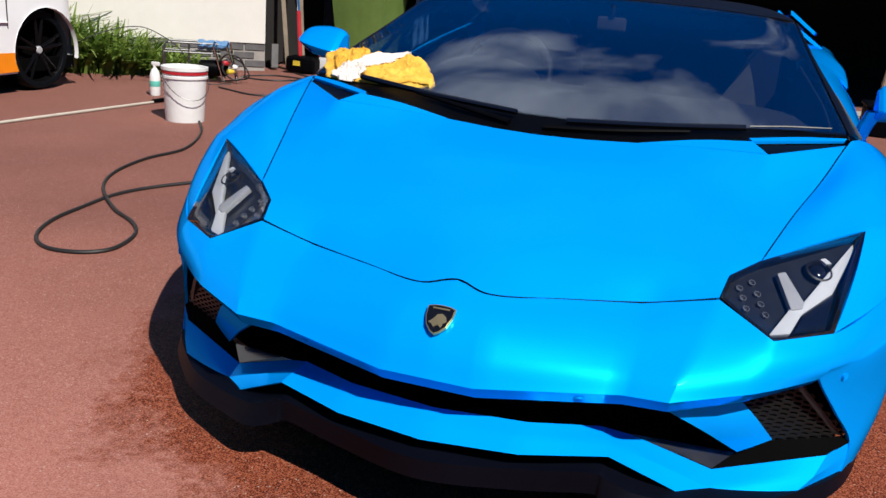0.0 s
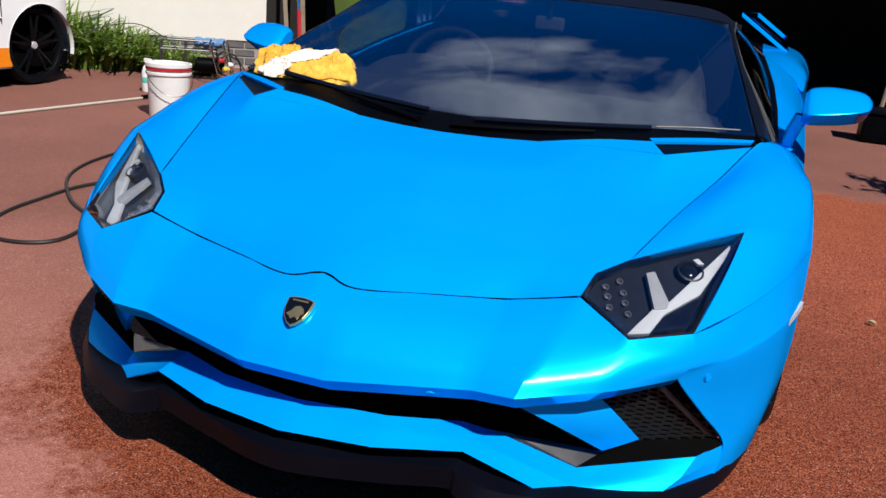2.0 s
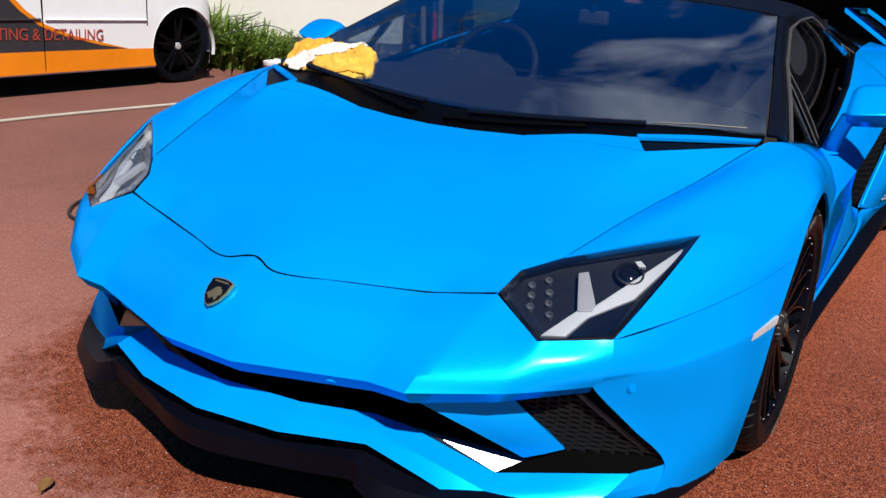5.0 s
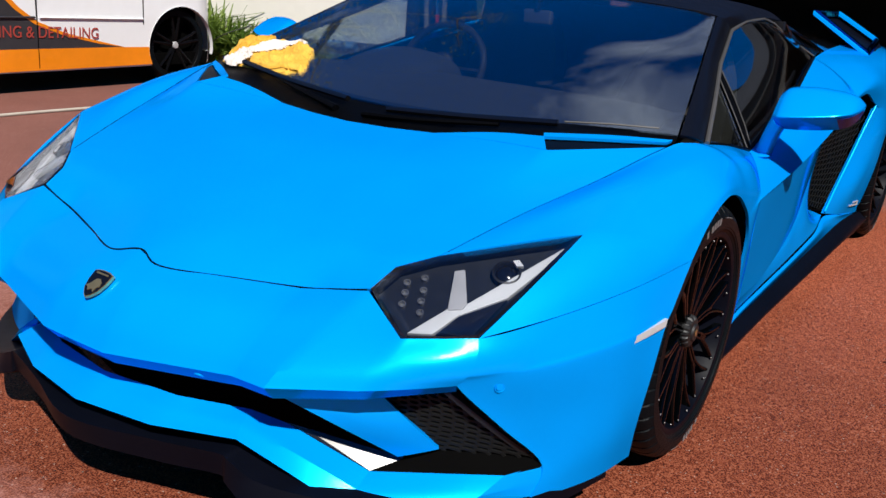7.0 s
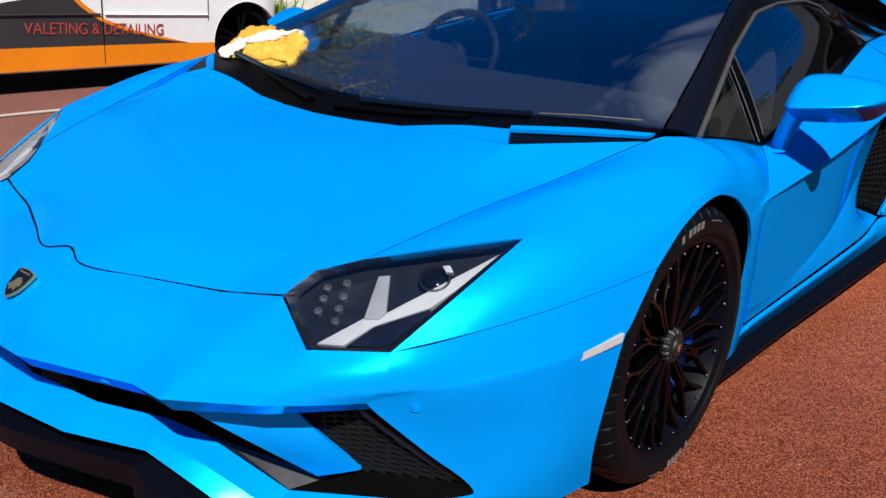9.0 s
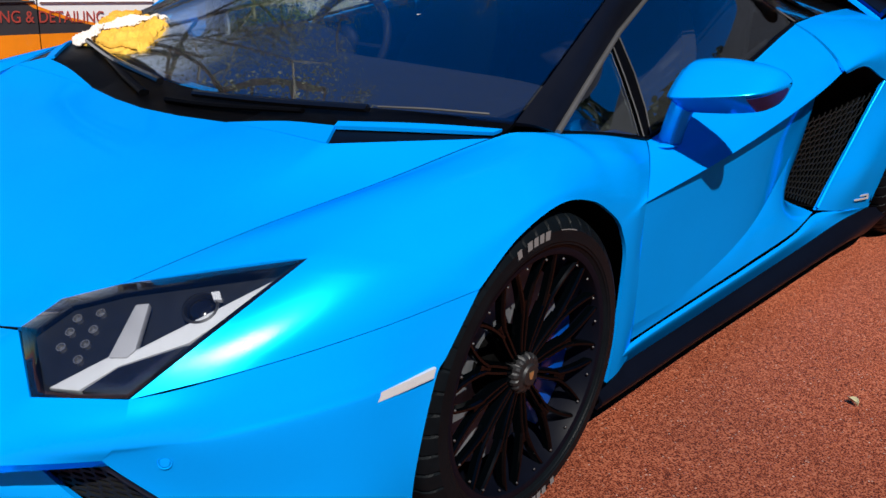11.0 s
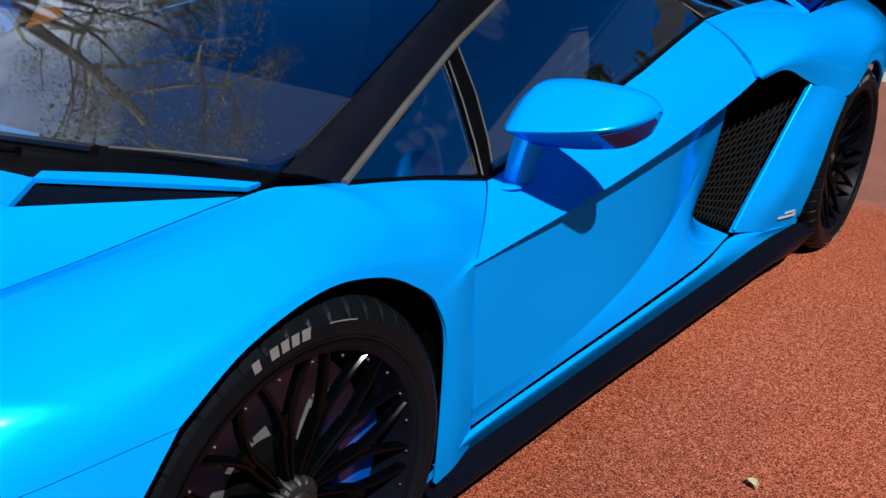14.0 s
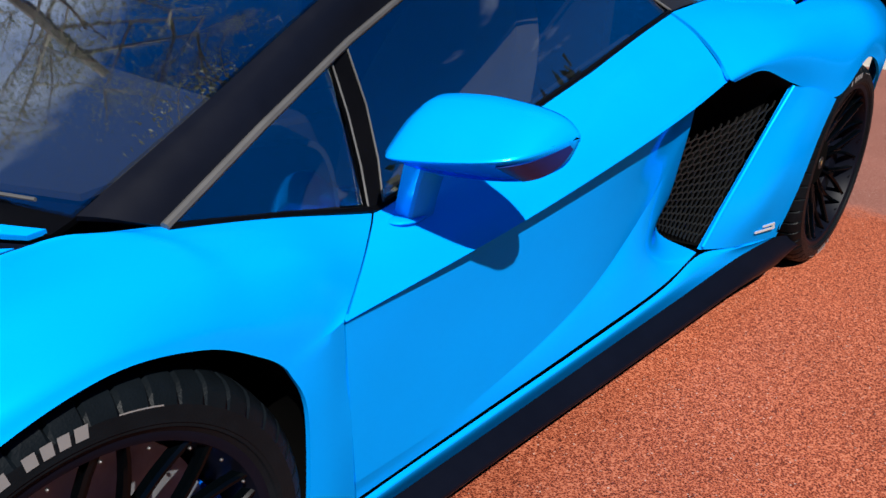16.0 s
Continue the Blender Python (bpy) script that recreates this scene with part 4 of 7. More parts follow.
def build_headlights():
    c = Vector((0.6617, -0.674, 0.5242))
    n = Vector((0.2329, -0.5038, 0.8318)).normalized()
    ex = Vector((0.6549, 0.7136, 0.2488))
    ex = (ex - n * ex.dot(n)).normalized()
    ey = n.cross(ex)
    rim = [(-0.144, 0.039), (-0.082, 0.076), (0.013, 0.077), (0.307, 0.039), (0.024, -0.135), (-0.118, -0.096)]
    for s in (1, -1):
        def m(depth):
            q = basis(c - n * depth, ex, ey, n)
            return q if s > 0 else mirrored(q)

        def fix(bm):
            bmesh.ops.recalc_face_normals(bm, faces=bm.faces)
            return bm

        lamp = new("headlight")
        lamp.parent = car
        lamp["label"] = "dark headlight with white Y-shaped light guide"
        bm = bmesh.new()
        prism(bm, rim, 0.03, m(0.030))
        part("housing", fix(bm), LAMP_GREY, lamp, "dark grey lamp housing", smooth=0)
        bm = bmesh.new()
        inner = [(x * 0.955 + (0.003 if x < 0 else -0.003), y * 0.945) for x, y in rim]
        mm, ml = m(0.0), m(0.032)
        vs = [[bm.verts.new(q @ Vector((x, y, 0))) for x, y in p] for p, q in ((rim, ml), (rim, mm), (inner, mm), (inner, ml))]
        for p, q in zip(vs, vs[1:]):
            for i in range(6):
                bm.faces.new((p[i], p[(i + 1) % 6], q[(i + 1) % 6], q[i]))
        part("bezel", fix(bm), BLACK_SATIN, lamp, "black bezel", smooth=0)
        for name, poly in (("light_guide", [(-0.102, -0.074), (-0.056, -0.092), (0.004, -0.066), (0.110, -0.055), (0.253, 0.014), (0.264, 0.030), (0.023, -0.046), (-0.006, -0.042)]), ("light_guide", [(0.030, 0.040), (0.052, 0.036), (0.030, -0.046), (0.016, -0.056), (-0.012, -0.048)])):
            bm = bmesh.new()
            prism(bm, poly, 0.014, m(0.014 if len(poly) > 5 else 0.011))
            bevelled(bm, 0.003, 2)
            part(name, fix(bm), LED_WHITE if len(poly) > 5 else LED_GREY, lamp, "white light guide" if len(poly) > 5 else "grey light guide", smooth=40)
        bm = bmesh.new()
        prism(bm, [(-0.050, -0.096), (0.004, -0.070), (0.108, -0.060), (0.018, -0.119)], 0.016, m(0.012))
        part("lower_panel", fix(bm), BLACK_GLOSS, lamp, "gloss black lower panel", smooth=0)
        bm = bmesh.new()
        lathe(bm, [(0.030, -0.012), (0.030, 0.004), (0.026, 0.006), (0.024, 0.002), (0.024, -0.010)], 28)
        bm.transform(m(0.018) @ Matrix.Translation((0.130, 0.006, 0)) @ Matrix.Rotation(radians(-90), 4, "Y"))
        projector = part("projector", fix(bm), GREY_CAP, lamp, "dark-ringed projector")
        bm = bmesh.new()
        bmesh.ops.create_uvsphere(bm, u_segments=20, v_segments=10, radius=0.024, matrix=m(0.026) @ Matrix.Translation((0.130, 0.006, 0)) @ Matrix.Diagonal((1, 1, 0.6, 1)))
        part("lens", fix(bm), BLACK_GLOSS, projector)
        bm = bmesh.new()
        prism(bm, [(0.150, 0.026), (0.163, 0.024), (0.166, 0.006), (0.153, 0.010)], 0.008, m(0.008))
        part("reflector_chip", fix(bm), LED_WHITE, lamp, smooth=0)
        for x, y in [(-0.067, 0.050), (-0.030, 0.050), (-0.078, 0.027), (-0.041, 0.021), (-0.091, 0.002), (-0.053, -0.003), (-0.063, -0.029)]:
            bm = bmesh.new()
            lathe(bm, [(0.0078, -0.004), (0.0078, 0.003), (0.0060, 0.003), (0.0048, -0.004), (0.0, -0.003)], 16)
            bm.transform(m(0.026) @ Matrix.Translation((x, y, 0)) @ Matrix.Rotation(radians(-90), 4, "Y"))
            part("led_pod", fix(bm), POD_GREY, lamp, "small round LED pod")
        bm = bmesh.new()
        rings = []
        for k, f in enumerate((1.0, 0.66, 0.33)):
            rings.append([bm.verts.new(m(-0.0015 - 0.006 * (1 - f * f)) @ Vector((x * f + 0.0 * (1 - f), y * f - 0.014 * (1 - f), 0))) for x, y in rim])
        for p, q in zip(rings, rings[1:]):
            for i in range(6):
                bm.faces.new((p[i], p[(i + 1) % 6], q[(i + 1) % 6], q[i]))
        bm.faces.new(rings[-1])
        cover = part("cover", fix(bm), GLASS_LAMP, lamp, "clear lamp cover", smooth=60)
        cover.visible_shadow = False
        sm = cover.modifiers.new("thickness", "SOLIDIFY")
        sm.thickness = 0.002


def build_cabin():
    # windscreen
    left = [
        [(0, -0.045, 0.735), (0.25, -0.025, 0.742), (0.45, 0.012, 0.754), (0.66, 0.062, 0.763), (0.822, 0.112, 0.766)],
        [(0, 0.22, 0.848), (0.24, 0.235, 0.851), (0.43, 0.255, 0.853), (0.63, 0.285, 0.852), (0.773, 0.318, 0.848)],
        [(0, 0.55, 0.972), (0.22, 0.55, 0.971), (0.40, 0.552, 0.967), (0.58, 0.55, 0.958), (0.717, 0.548, 0.944)],
        [(0, 0.86, 1.068), (0.20, 0.86, 1.066), (0.36, 0.850, 1.062), (0.53, 0.822, 1.053), (0.662, 0.777, 1.040)],
    ]
    bm = bmesh.new()
    full = [[(-x, y, z) for x, y, z in r[:0:-1]] + r for r in left]
    add_grid(bm, surface(full, 36, 20, trim=0.003), thick=0.005)
    ws = part("windscreen", bm, GLASS_SCREEN, car, "raked windscreen mirroring the sky", smooth=60)
    ws.visible_shadow = False
    # roof and pillars
    pillar = [
        [(0.824, 0.114, 0.766), (0.842, 0.138, 0.763), (0.856, 0.168, 0.754), (0.863, 0.204, 0.742)],
        [(0.775, 0.319, 0.848), (0.791, 0.342, 0.848), (0.802, 0.374, 0.838), (0.807, 0.408, 0.822)],
        [(0.719, 0.550, 0.944), (0.728, 0.578, 0.942), (0.733, 0.615, 0.929), (0.734, 0.655, 0.909)],
        [(0.664, 0.780, 1.041), (0.674, 0.815, 1.037), (0.677, 0.865, 1.022), (0.673, 0.916, 1.000)],
    ]
    panels("pillar", [(pillar, 10, 24, {})], ROOF_SATIN, car, "satin black windscreen pillar", trim=0.0015)
    roof = [
        [(0, 0.865, 1.070), (0.20, 0.866, 1.068), (0.36, 0.856, 1.064), (0.53, 0.827, 1.055), (0.664, 0.784, 1.042), (0.674, 0.920, 1.002)],
        [(0, 1.10, 1.092), (0.20, 1.10, 1.090), (0.36, 1.10, 1.086), (0.50, 1.10, 1.078), (0.632, 1.09, 1.060), (0.672, 1.10, 1.026)],
        [(0, 1.40, 1.098), (0.20, 1.40, 1.096), (0.36, 1.40, 1.092), (0.50, 1.40, 1.084), (0.590, 1.40, 1.068), (0.655, 1.40, 1.035)],
        [(0, 1.72, 1.080), (0.20, 1.72, 1.078), (0.36, 1.72, 1.074), (0.50, 1.72, 1.066), (0.585, 1.72, 1.050), (0.640, 1.72, 1.018)],
    ]
    bm = bmesh.new()
    full = [[(-x, y, z) for x, y, z in r[:0:-1]] + r for r in roof]
    add_grid(bm, surface(full, 40, 24), thick=0.01)
    part("roof", bm, ROOF_SATIN, car, "satin black roof")

    for s in (1, -1):
        # quarter light, divider, main side window, trim
        quarter = [[(0.808, 0.412, 0.820), (0.742, 0.60, 0.893)], [(0.866, 0.214, 0.742), (0.882, 0.552, 0.690)]]
        bm = bmesh.new()
        g = surface(quarter, 8, 8, trim=0.003)
        g = [[p + Vector((-0.004, 0, 0)) for p in r] for r in g]
        add_grid(bm, g if s > 0 else flipx(g), thick=0.004)
        q = part("quarter_light", bm, GLASS_SIDE, car, "small dark front quarter light", smooth=60)
        q.visible_shadow = False
        main = [
            [(0.741, 0.625, 0.896), (0.682, 0.90, 0.992), (0.668, 1.12, 1.022), (0.655, 1.36, 1.028), (0.650, 1.55, 1.008)],
            [(0.820, 0.600, 0.790), (0.790, 0.95, 0.875), (0.765, 1.20, 0.925), (0.735, 1.45, 0.955), (0.712, 1.64, 0.960)],
            [(0.884, 0.575, 0.686), (0.866, 0.95, 0.755), (0.842, 1.25, 0.812), (0.808, 1.52, 0.862), (0.782, 1.72, 0.894)],
        ]
        bm = bmesh.new()
        g = surface(main, 20, 10, trim=0.003)
        g = [[p + Vector((-0.004, 0, 0)) for p in r] for r in g]
        add_grid(bm, g if s > 0 else flipx(g), thick=0.004)
        w = part("side_window", bm, GLASS_SIDE, car, "dark side window", smooth=60)
        w.visible_shadow = False
        bm = bmesh.new()
        sx = lambda p: (p[0] * s, p[1], p[2])
        lo, up = [(0.884, 0.552, 0.688), (0.846, 0.572, 0.742), (0.797, 0.590, 0.812), (0.744, 0.600, 0.890)], [(0.887, 0.582, 0.688), (0.850, 0.606, 0.748), (0.800, 0.628, 0.820), (0.738, 0.642, 0.902)]
        g = surface([[sx(p) for p in lo], [sx(p) for p in up]], 8, 1, trim=0)
        add_grid(bm, g, thick=0.012)
        divider = part("divider", bm, BLACK_PLASTIC, car, "black window divider bar")
        for edge in (lo, up):
            bm = bmesh.new()
            tube(bm, [Vector(sx(p)) + Vector((0.002 * s, 0, 0)) for p in edge], 0.0018, 6)
            part("edge_trim", bm, TRIM_GREY, divider, "thin grey edge trim")
        bm = bmesh.new()
        tube(bm, [sx(p) for p in [(0.868, 0.206, 0.742), (0.811, 0.408, 0.823), (0.738, 0.650, 0.909), (0.680, 0.910, 0.998), (0.668, 1.10, 1.024), (0.662, 1.36, 1.032), (0.655, 1.55, 1.012), (0.69, 1.64, 0.965), (0.785, 1.725, 0.897)]], [0.007, 0.007, 0.0065, 0.006, 0.005, 0.0038, 0.0032, 0.003, 0.003], 8)
        part("window_trim", bm, TRIM_GREY, car, "grey window surround trim")
        bm = bmesh.new()
        tube(bm, [sx(p) for p in [(0.868, 0.210, 0.741), (0.880, 0.40, 0.714), (0.888, 0.565, 0.684), (0.869, 0.95, 0.755), (0.845, 1.25, 0.812), (0.811, 1.52, 0.862), (0.785, 1.72, 0.894)]], 0.006, 6)
        part("window_seal", bm, BLACK_PLASTIC, car, "black rubber window seal")
        # black panel behind the side window, with its pane
        rear_q = [[(0.652, 1.56, 1.010), (0.640, 1.73, 1.015), (0.625, 1.95, 0.985)], [(0.712, 1.645, 0.958), (0.69, 1.80, 0.955), (0.68, 1.98, 0.940)], [(0.783, 1.73, 0.893), (0.77, 1.85, 0.900), (0.76, 2.02, 0.905)]]
        bm = bmesh.new()
        g = surface(rear_q, 8, 8, trim=0.002)
        add_grid(bm, g if s > 0 else flipx(g), thick=0.008)
        part("rear_quarter_panel", bm, BLACK_GLOSS, car, "gloss black panel behind the side window")


def build_doors():
    upper = [
        [(0.888, 0.560, 0.682), (0.868, 0.95, 0.752), (0.845, 1.22, 0.806), (0.812, 1.50, 0.858), (0.783, 1.72, 0.892)],
        [(0.912, 0.530, 0.668), (0.912, 0.93, 0.722), (0.898, 1.22, 0.773), (0.874, 1.50, 0.822), (0.852, 1.72, 0.858)],
        [(0.948, 0.475, 0.634), (0.955, 0.88, 0.680), (0.950, 1.20, 0.728), (0.935, 1.50, 0.775), (0.920, 1.705, 0.812)],
        [(0.984, 0.407, 0.582), (0.990, 0.80, 0.623), (0.990, 1.18, 0.674), (0.983, 1.48, 0.720), (0.966, 1.72, 0.758)],
    ]
    # under the shoulder crease the skin turns in as a narrow dark band, then runs down into the scoop before the intake
    edge = [(0.984, 0.407, 0.582), (0.990, 0.80, 0.623), (0.990, 1.18, 0.674), (0.983, 1.48, 0.720), (0.966, 1.72, 0.758)]
    tuck = [(0.978, 0.412, 0.574), (0.966, 0.80, 0.605), (0.955, 1.18, 0.650), (0.940, 1.48, 0.690), (0.912, 1.712, 0.718)]
    band = [edge, tuck]
    fold = [(0.960, 0.466, 0.262), (0.949, 0.80, 0.262), (0.929, 1.20, 0.325), (0.900, 1.50, 0.445), (0.886, 1.735, 0.620)]
    lower = [tuck, [(0.973, 0.430, 0.450), (0.956, 0.80, 0.450), (0.941, 1.18, 0.500), (0.917, 1.48, 0.580), (0.898, 1.718, 0.685)], fold]
    # the ramp below the fold widens towards the intake
    scoop = [
        fold,
        [(0.957, 0.470, 0.250), (0.9495, 0.80, 0.252), (0.936, 1.20, 0.300), (0.906, 1.51, 0.385), (0.842, 1.788, 0.420)],
        [(0.954, 0.474, 0.236), (0.950, 0.80, 0.240), (0.942, 1.20, 0.268), (0.916, 1.54, 0.318), (0.806, 1.826, 0.292)],
        [(0.952, 0.478, 0.218), (0.950, 0.80, 0.224), (0.948, 1.20, 0.229), (0.940, 1.60, 0.234), (0.910, 1.886, 0.240)],
    ]
    return panels("door", [(upper, 40, 16, dict(open_foot=True)), (band, 40, 3, dict(open_head=True, open_foot=True)), (lower, 40, 20, dict(open_head=True, open_foot=True)), (scoop, 40, 24, dict(open_head=True))], PAINT, car, "blue scissor door with a deep side channel", smooth=34, trim=0.0026)


def build_sides():
    sill = [
        [(0.958, 0.362, 0.194), (0.951, 0.485, 0.2095), (0.950, 0.80, 0.2155), (0.949, 1.20, 0.2205), (0.941, 1.60, 0.2255), (0.915, 1.885, 0.235), (0.947, 2.05, 0.219)],
        [(0.963, 0.366, 0.180), (0.958, 0.50, 0.196), (0.958, 0.85, 0.203), (0.958, 1.25, 0.208), (0.952, 1.65, 0.213), (0.936, 1.92, 0.217), (0.962, 2.15, 0.206)],
        [(0.928, 0.372, 0.124), (0.922, 0.52, 0.130), (0.924, 0.90, 0.134), (0.929, 1.30, 0.142), (0.936, 1.75, 0.152), (0.948, 2.10, 0.170), (0.972, 2.36, 0.180)],
    ]
    panels("side_sill", [(sill, 44, 12, {})], PAINT, car, "blue side sill", smooth=18)
    skirt = [
        [(0.926, 0.372, 0.122), (0.920, 0.52, 0.128), (0.922, 0.90, 0.132), (0.927, 1.30, 0.140), (0.934, 1.75, 0.150), (0.946, 2.10, 0.167), (0.976, 2.37, 0.177), (1.002, 2.50, 0.150)],
        [(0.958, 0.362, 0.098), (0.962, 0.52, 0.102), (0.966, 0.90, 0.106), (0.976, 1.30, 0.110), (0.986, 1.75, 0.114), (0.994, 2.10, 0.118), (1.004, 2.37, 0.122), (1.016, 2.50, 0.132)],
        [(0.945, 0.362, 0.072), (0.950, 0.52, 0.076), (0.954, 0.90, 0.080), (0.964, 1.30, 0.084), (0.974, 1.75, 0.088), (0.982, 2.10, 0.090), (0.988, 2.37, 0.078), (1.000, 2.50, 0.115)],
    ]
    panels("side_skirt", [(skirt, 44, 8, {})], BLACK_SATIN, car, "satin black side skirt", trim=0)
    # rear quarter: behind the intake to the rear arch, and over the shoulder
    flank = [
        [(0.985, 2.158, 0.694), (1.005, 2.30, 0.672), (1.015, 2.42, 0.640), (1.018, 2.505, 0.615)],
        [(0.966, 2.088, 0.580), (1.004, 2.22, 0.560), (1.017, 2.34, 0.545), (1.018, 2.425, 0.520)],
        [(0.947, 2.020, 0.466), (0.996, 2.16, 0.445), (1.010, 2.28, 0.430), (1.014, 2.378, 0.410)],
        [(0.928, 1.953, 0.353), (0.978, 2.09, 0.335), (0.992, 2.24, 0.322), (1.000, 2.370, 0.310)],
        [(0.912, 1.893, 0.248), (0.947, 2.05, 0.222), (0.963, 2.22, 0.198), (0.975, 2.36, 0.181)],
    ]
    shoulder = [
        [(0.785, 1.735, 0.892), (0.855, 1.735, 0.858), (0.925, 1.72, 0.812), (0.974, 1.70, 0.768), (0.972, 1.74, 0.752)],
        [(0.775, 1.95, 0.908), (0.855, 1.93, 0.878), (0.925, 1.90, 0.838), (0.980, 1.86, 0.793), (0.985, 1.90, 0.765)],
        [(0.770, 2.20, 0.920), (0.860, 2.18, 0.896), (0.940, 2.15, 0.858), (0.995, 2.10, 0.800), (0.990, 2.155, 0.700)],
        [(0.770, 2.50, 0.928), (0.870, 2.50, 0.905), (0.960, 2.50, 0.860), (1.012, 2.50, 0.765), (1.018, 2.51, 0.622)],
        [(0.765, 2.78, 0.930), (0.870, 2.78, 0.908), (0.965, 2.78, 0.868), (1.018, 2.78, 0.790), (1.020, 2.76, 0.718)],
        [(0.755, 3.05, 0.925), (0.850, 3.05, 0.900), (0.945, 3.05, 0.850), (1.000, 3.05, 0.760), (1.005, 3.02, 0.640)],
        [(0.740, 3.35, 0.905), (0.830, 3.35, 0.875), (0.915, 3.33, 0.810), (0.955, 3.30, 0.700), (0.960, 3.20, 0.500)],
        [(0.700, 3.60, 0.870), (0.780, 3.58, 0.835), (0.850, 3.52, 0.760), (0.880, 3.46, 0.640), (0.890, 3.35, 0.420)],
    ]
    panels("rear_quarter", [(flank, 16, 30, {}), (shoulder, 30, 56, {})], PAINT, car, "blue rear quarter over the rear wheel", smooth=35, trim=0)
    # side intake: dark duct and honeycomb
    for s in (1, -1):
        duct = [
            [(0.968, 1.730, 0.752), (0.975, 1.90, 0.765), (0.978, 2.02, 0.755), (0.981, 2.150, 0.696)],
            [(0.880, 1.735, 0.705), (0.84, 1.92, 0.715), (0.85, 2.04, 0.70), (0.93, 2.140, 0.66)],
            [(0.800, 1.795, 0.50), (0.74, 1.96, 0.52), (0.76, 2.05, 0.52), (0.935, 2.050, 0.52)],
            [(0.775, 1.835, 0.30), (0.76, 1.95, 0.31), (0.80, 1.97, 0.31), (0.918, 1.955, 0.345)],
            [(0.790, 1.835, 0.262), (0.84, 1.87, 0.256), (0.87, 1.89, 0.252), (0.902, 1.895, 0.255)],
        ]
        bm = bmesh.new()
        g = surface(duct, 16, 24, trim=0)
        add_grid(bm, g if s > 0 else flipx(g), thick=0.004)
        part("intake_duct", bm, DARK_VOID, car, "black side intake duct", smooth=40)
        build_mesh_grille("side_intake_grille", car, s, Vector((0.846, 1.785, 0.570)), Vector((0.958, 2.125, 0.655)), Vector((0.900, 1.900, 0.255)), Vector((0.792, 1.838, 0.288)), 12, 15, 0.0019)
        bm = bmesh.new()
        rim = [Vector((x * s, y, z)) for x, y, z in ((0.987, 2.160, 0.693), (0.967, 2.090, 0.580), (0.949, 2.022, 0.466), (0.930, 1.956, 0.353), (0.916, 1.900, 0.256))]
        tube(bm, [curve_at(rim, k / 20) for k in range(21)], 0.0065, 8)
        part("intake_edge", bm, PAINT, car, "rounded blue edge of the side intake", smooth=60)
        bm = bmesh.new()
        box(bm, (0, 0, -0.004), (0.004, 0.130, 0.006))
        box(bm, (0, 0.020, 0.010), (0.004, 0.080, 0.006))
        box(bm, (0, 0.055, 0.003), (0.004, 0.010, 0.014))
        bm.transform(Matrix.Translation((0.9775 * s, 2.225, 0.244)) @ Matrix.Rotation(radians(-6 * s), 4, "Z") @ Matrix.Rotation(radians(-5), 4, "X"))
        part("side_badge", bm, BADGE_GREY, car, "small bright badge bars", smooth=0)["kind"] = "stuff"
        # engine deck fin: a flat blue frame round a dark opening
        loop = [Vector((x * s, y, z)) for x, y, z in ((0.645, 2.22, 1.066), (0.716, 2.42, 1.068), (0.880, 2.62, 0.952), (0.892, 2.32, 0.897))]
        mid = sum(loop, Vector()) / 4
        hole = [mid + (p - mid) * 0.84 - (loop[3] - loop[2]) * 0.10 for p in loop]
        bm = bmesh.new()
        up = [[bm.verts.new(p) for p in r] for r in (loop, hole)]
        dn = [[bm.verts.new(p - Vector((0, 0, 0.022))) for p in r] for r in (loop, hole)]
        for k in range(4):
            m = (k + 1) % 4
            bm.faces.new((up[0][k], up[0][m], up[1][m], up[1][k]))
            bm.faces.new((dn[0][k], dn[1][k], dn[1][m], dn[0][m]))
            bm.faces.new((up[0][k], dn[0][k], dn[0][m], up[0][m]))
            bm.faces.new((up[1][k], up[1][m], dn[1][m], dn[1][k]))
        bmesh.ops.recalc_face_normals(bm, faces=bm.faces)
        bevelled(bm, 0.003, 2)
        part("deck_fin", bm, PAINT, car, "blue frame of the engine deck air scoop", smooth=40)
        bm = bmesh.new()
        front = [bm.verts.new(p - Vector((0, 0, 0.012))) for p in loop]
        back = [bm.verts.new(p + Vector((-0.06 * s, 0.85, -0.13))) for p in loop]
        for k in range(4):
            bm.faces.new((front[k], back[k], back[(k + 1) % 4], front[(k + 1) % 4]))
        bm.faces.new(back)
        bm.faces.new([bm.verts.new(v.co + Vector((0, 0.03, -0.02))) for v in front])
        bmesh.ops.recalc_face_normals(bm, faces=bm.faces)
        part("deck_scoop", bm, BLACK_SATIN, car, "black engine deck scoop", smooth=0)
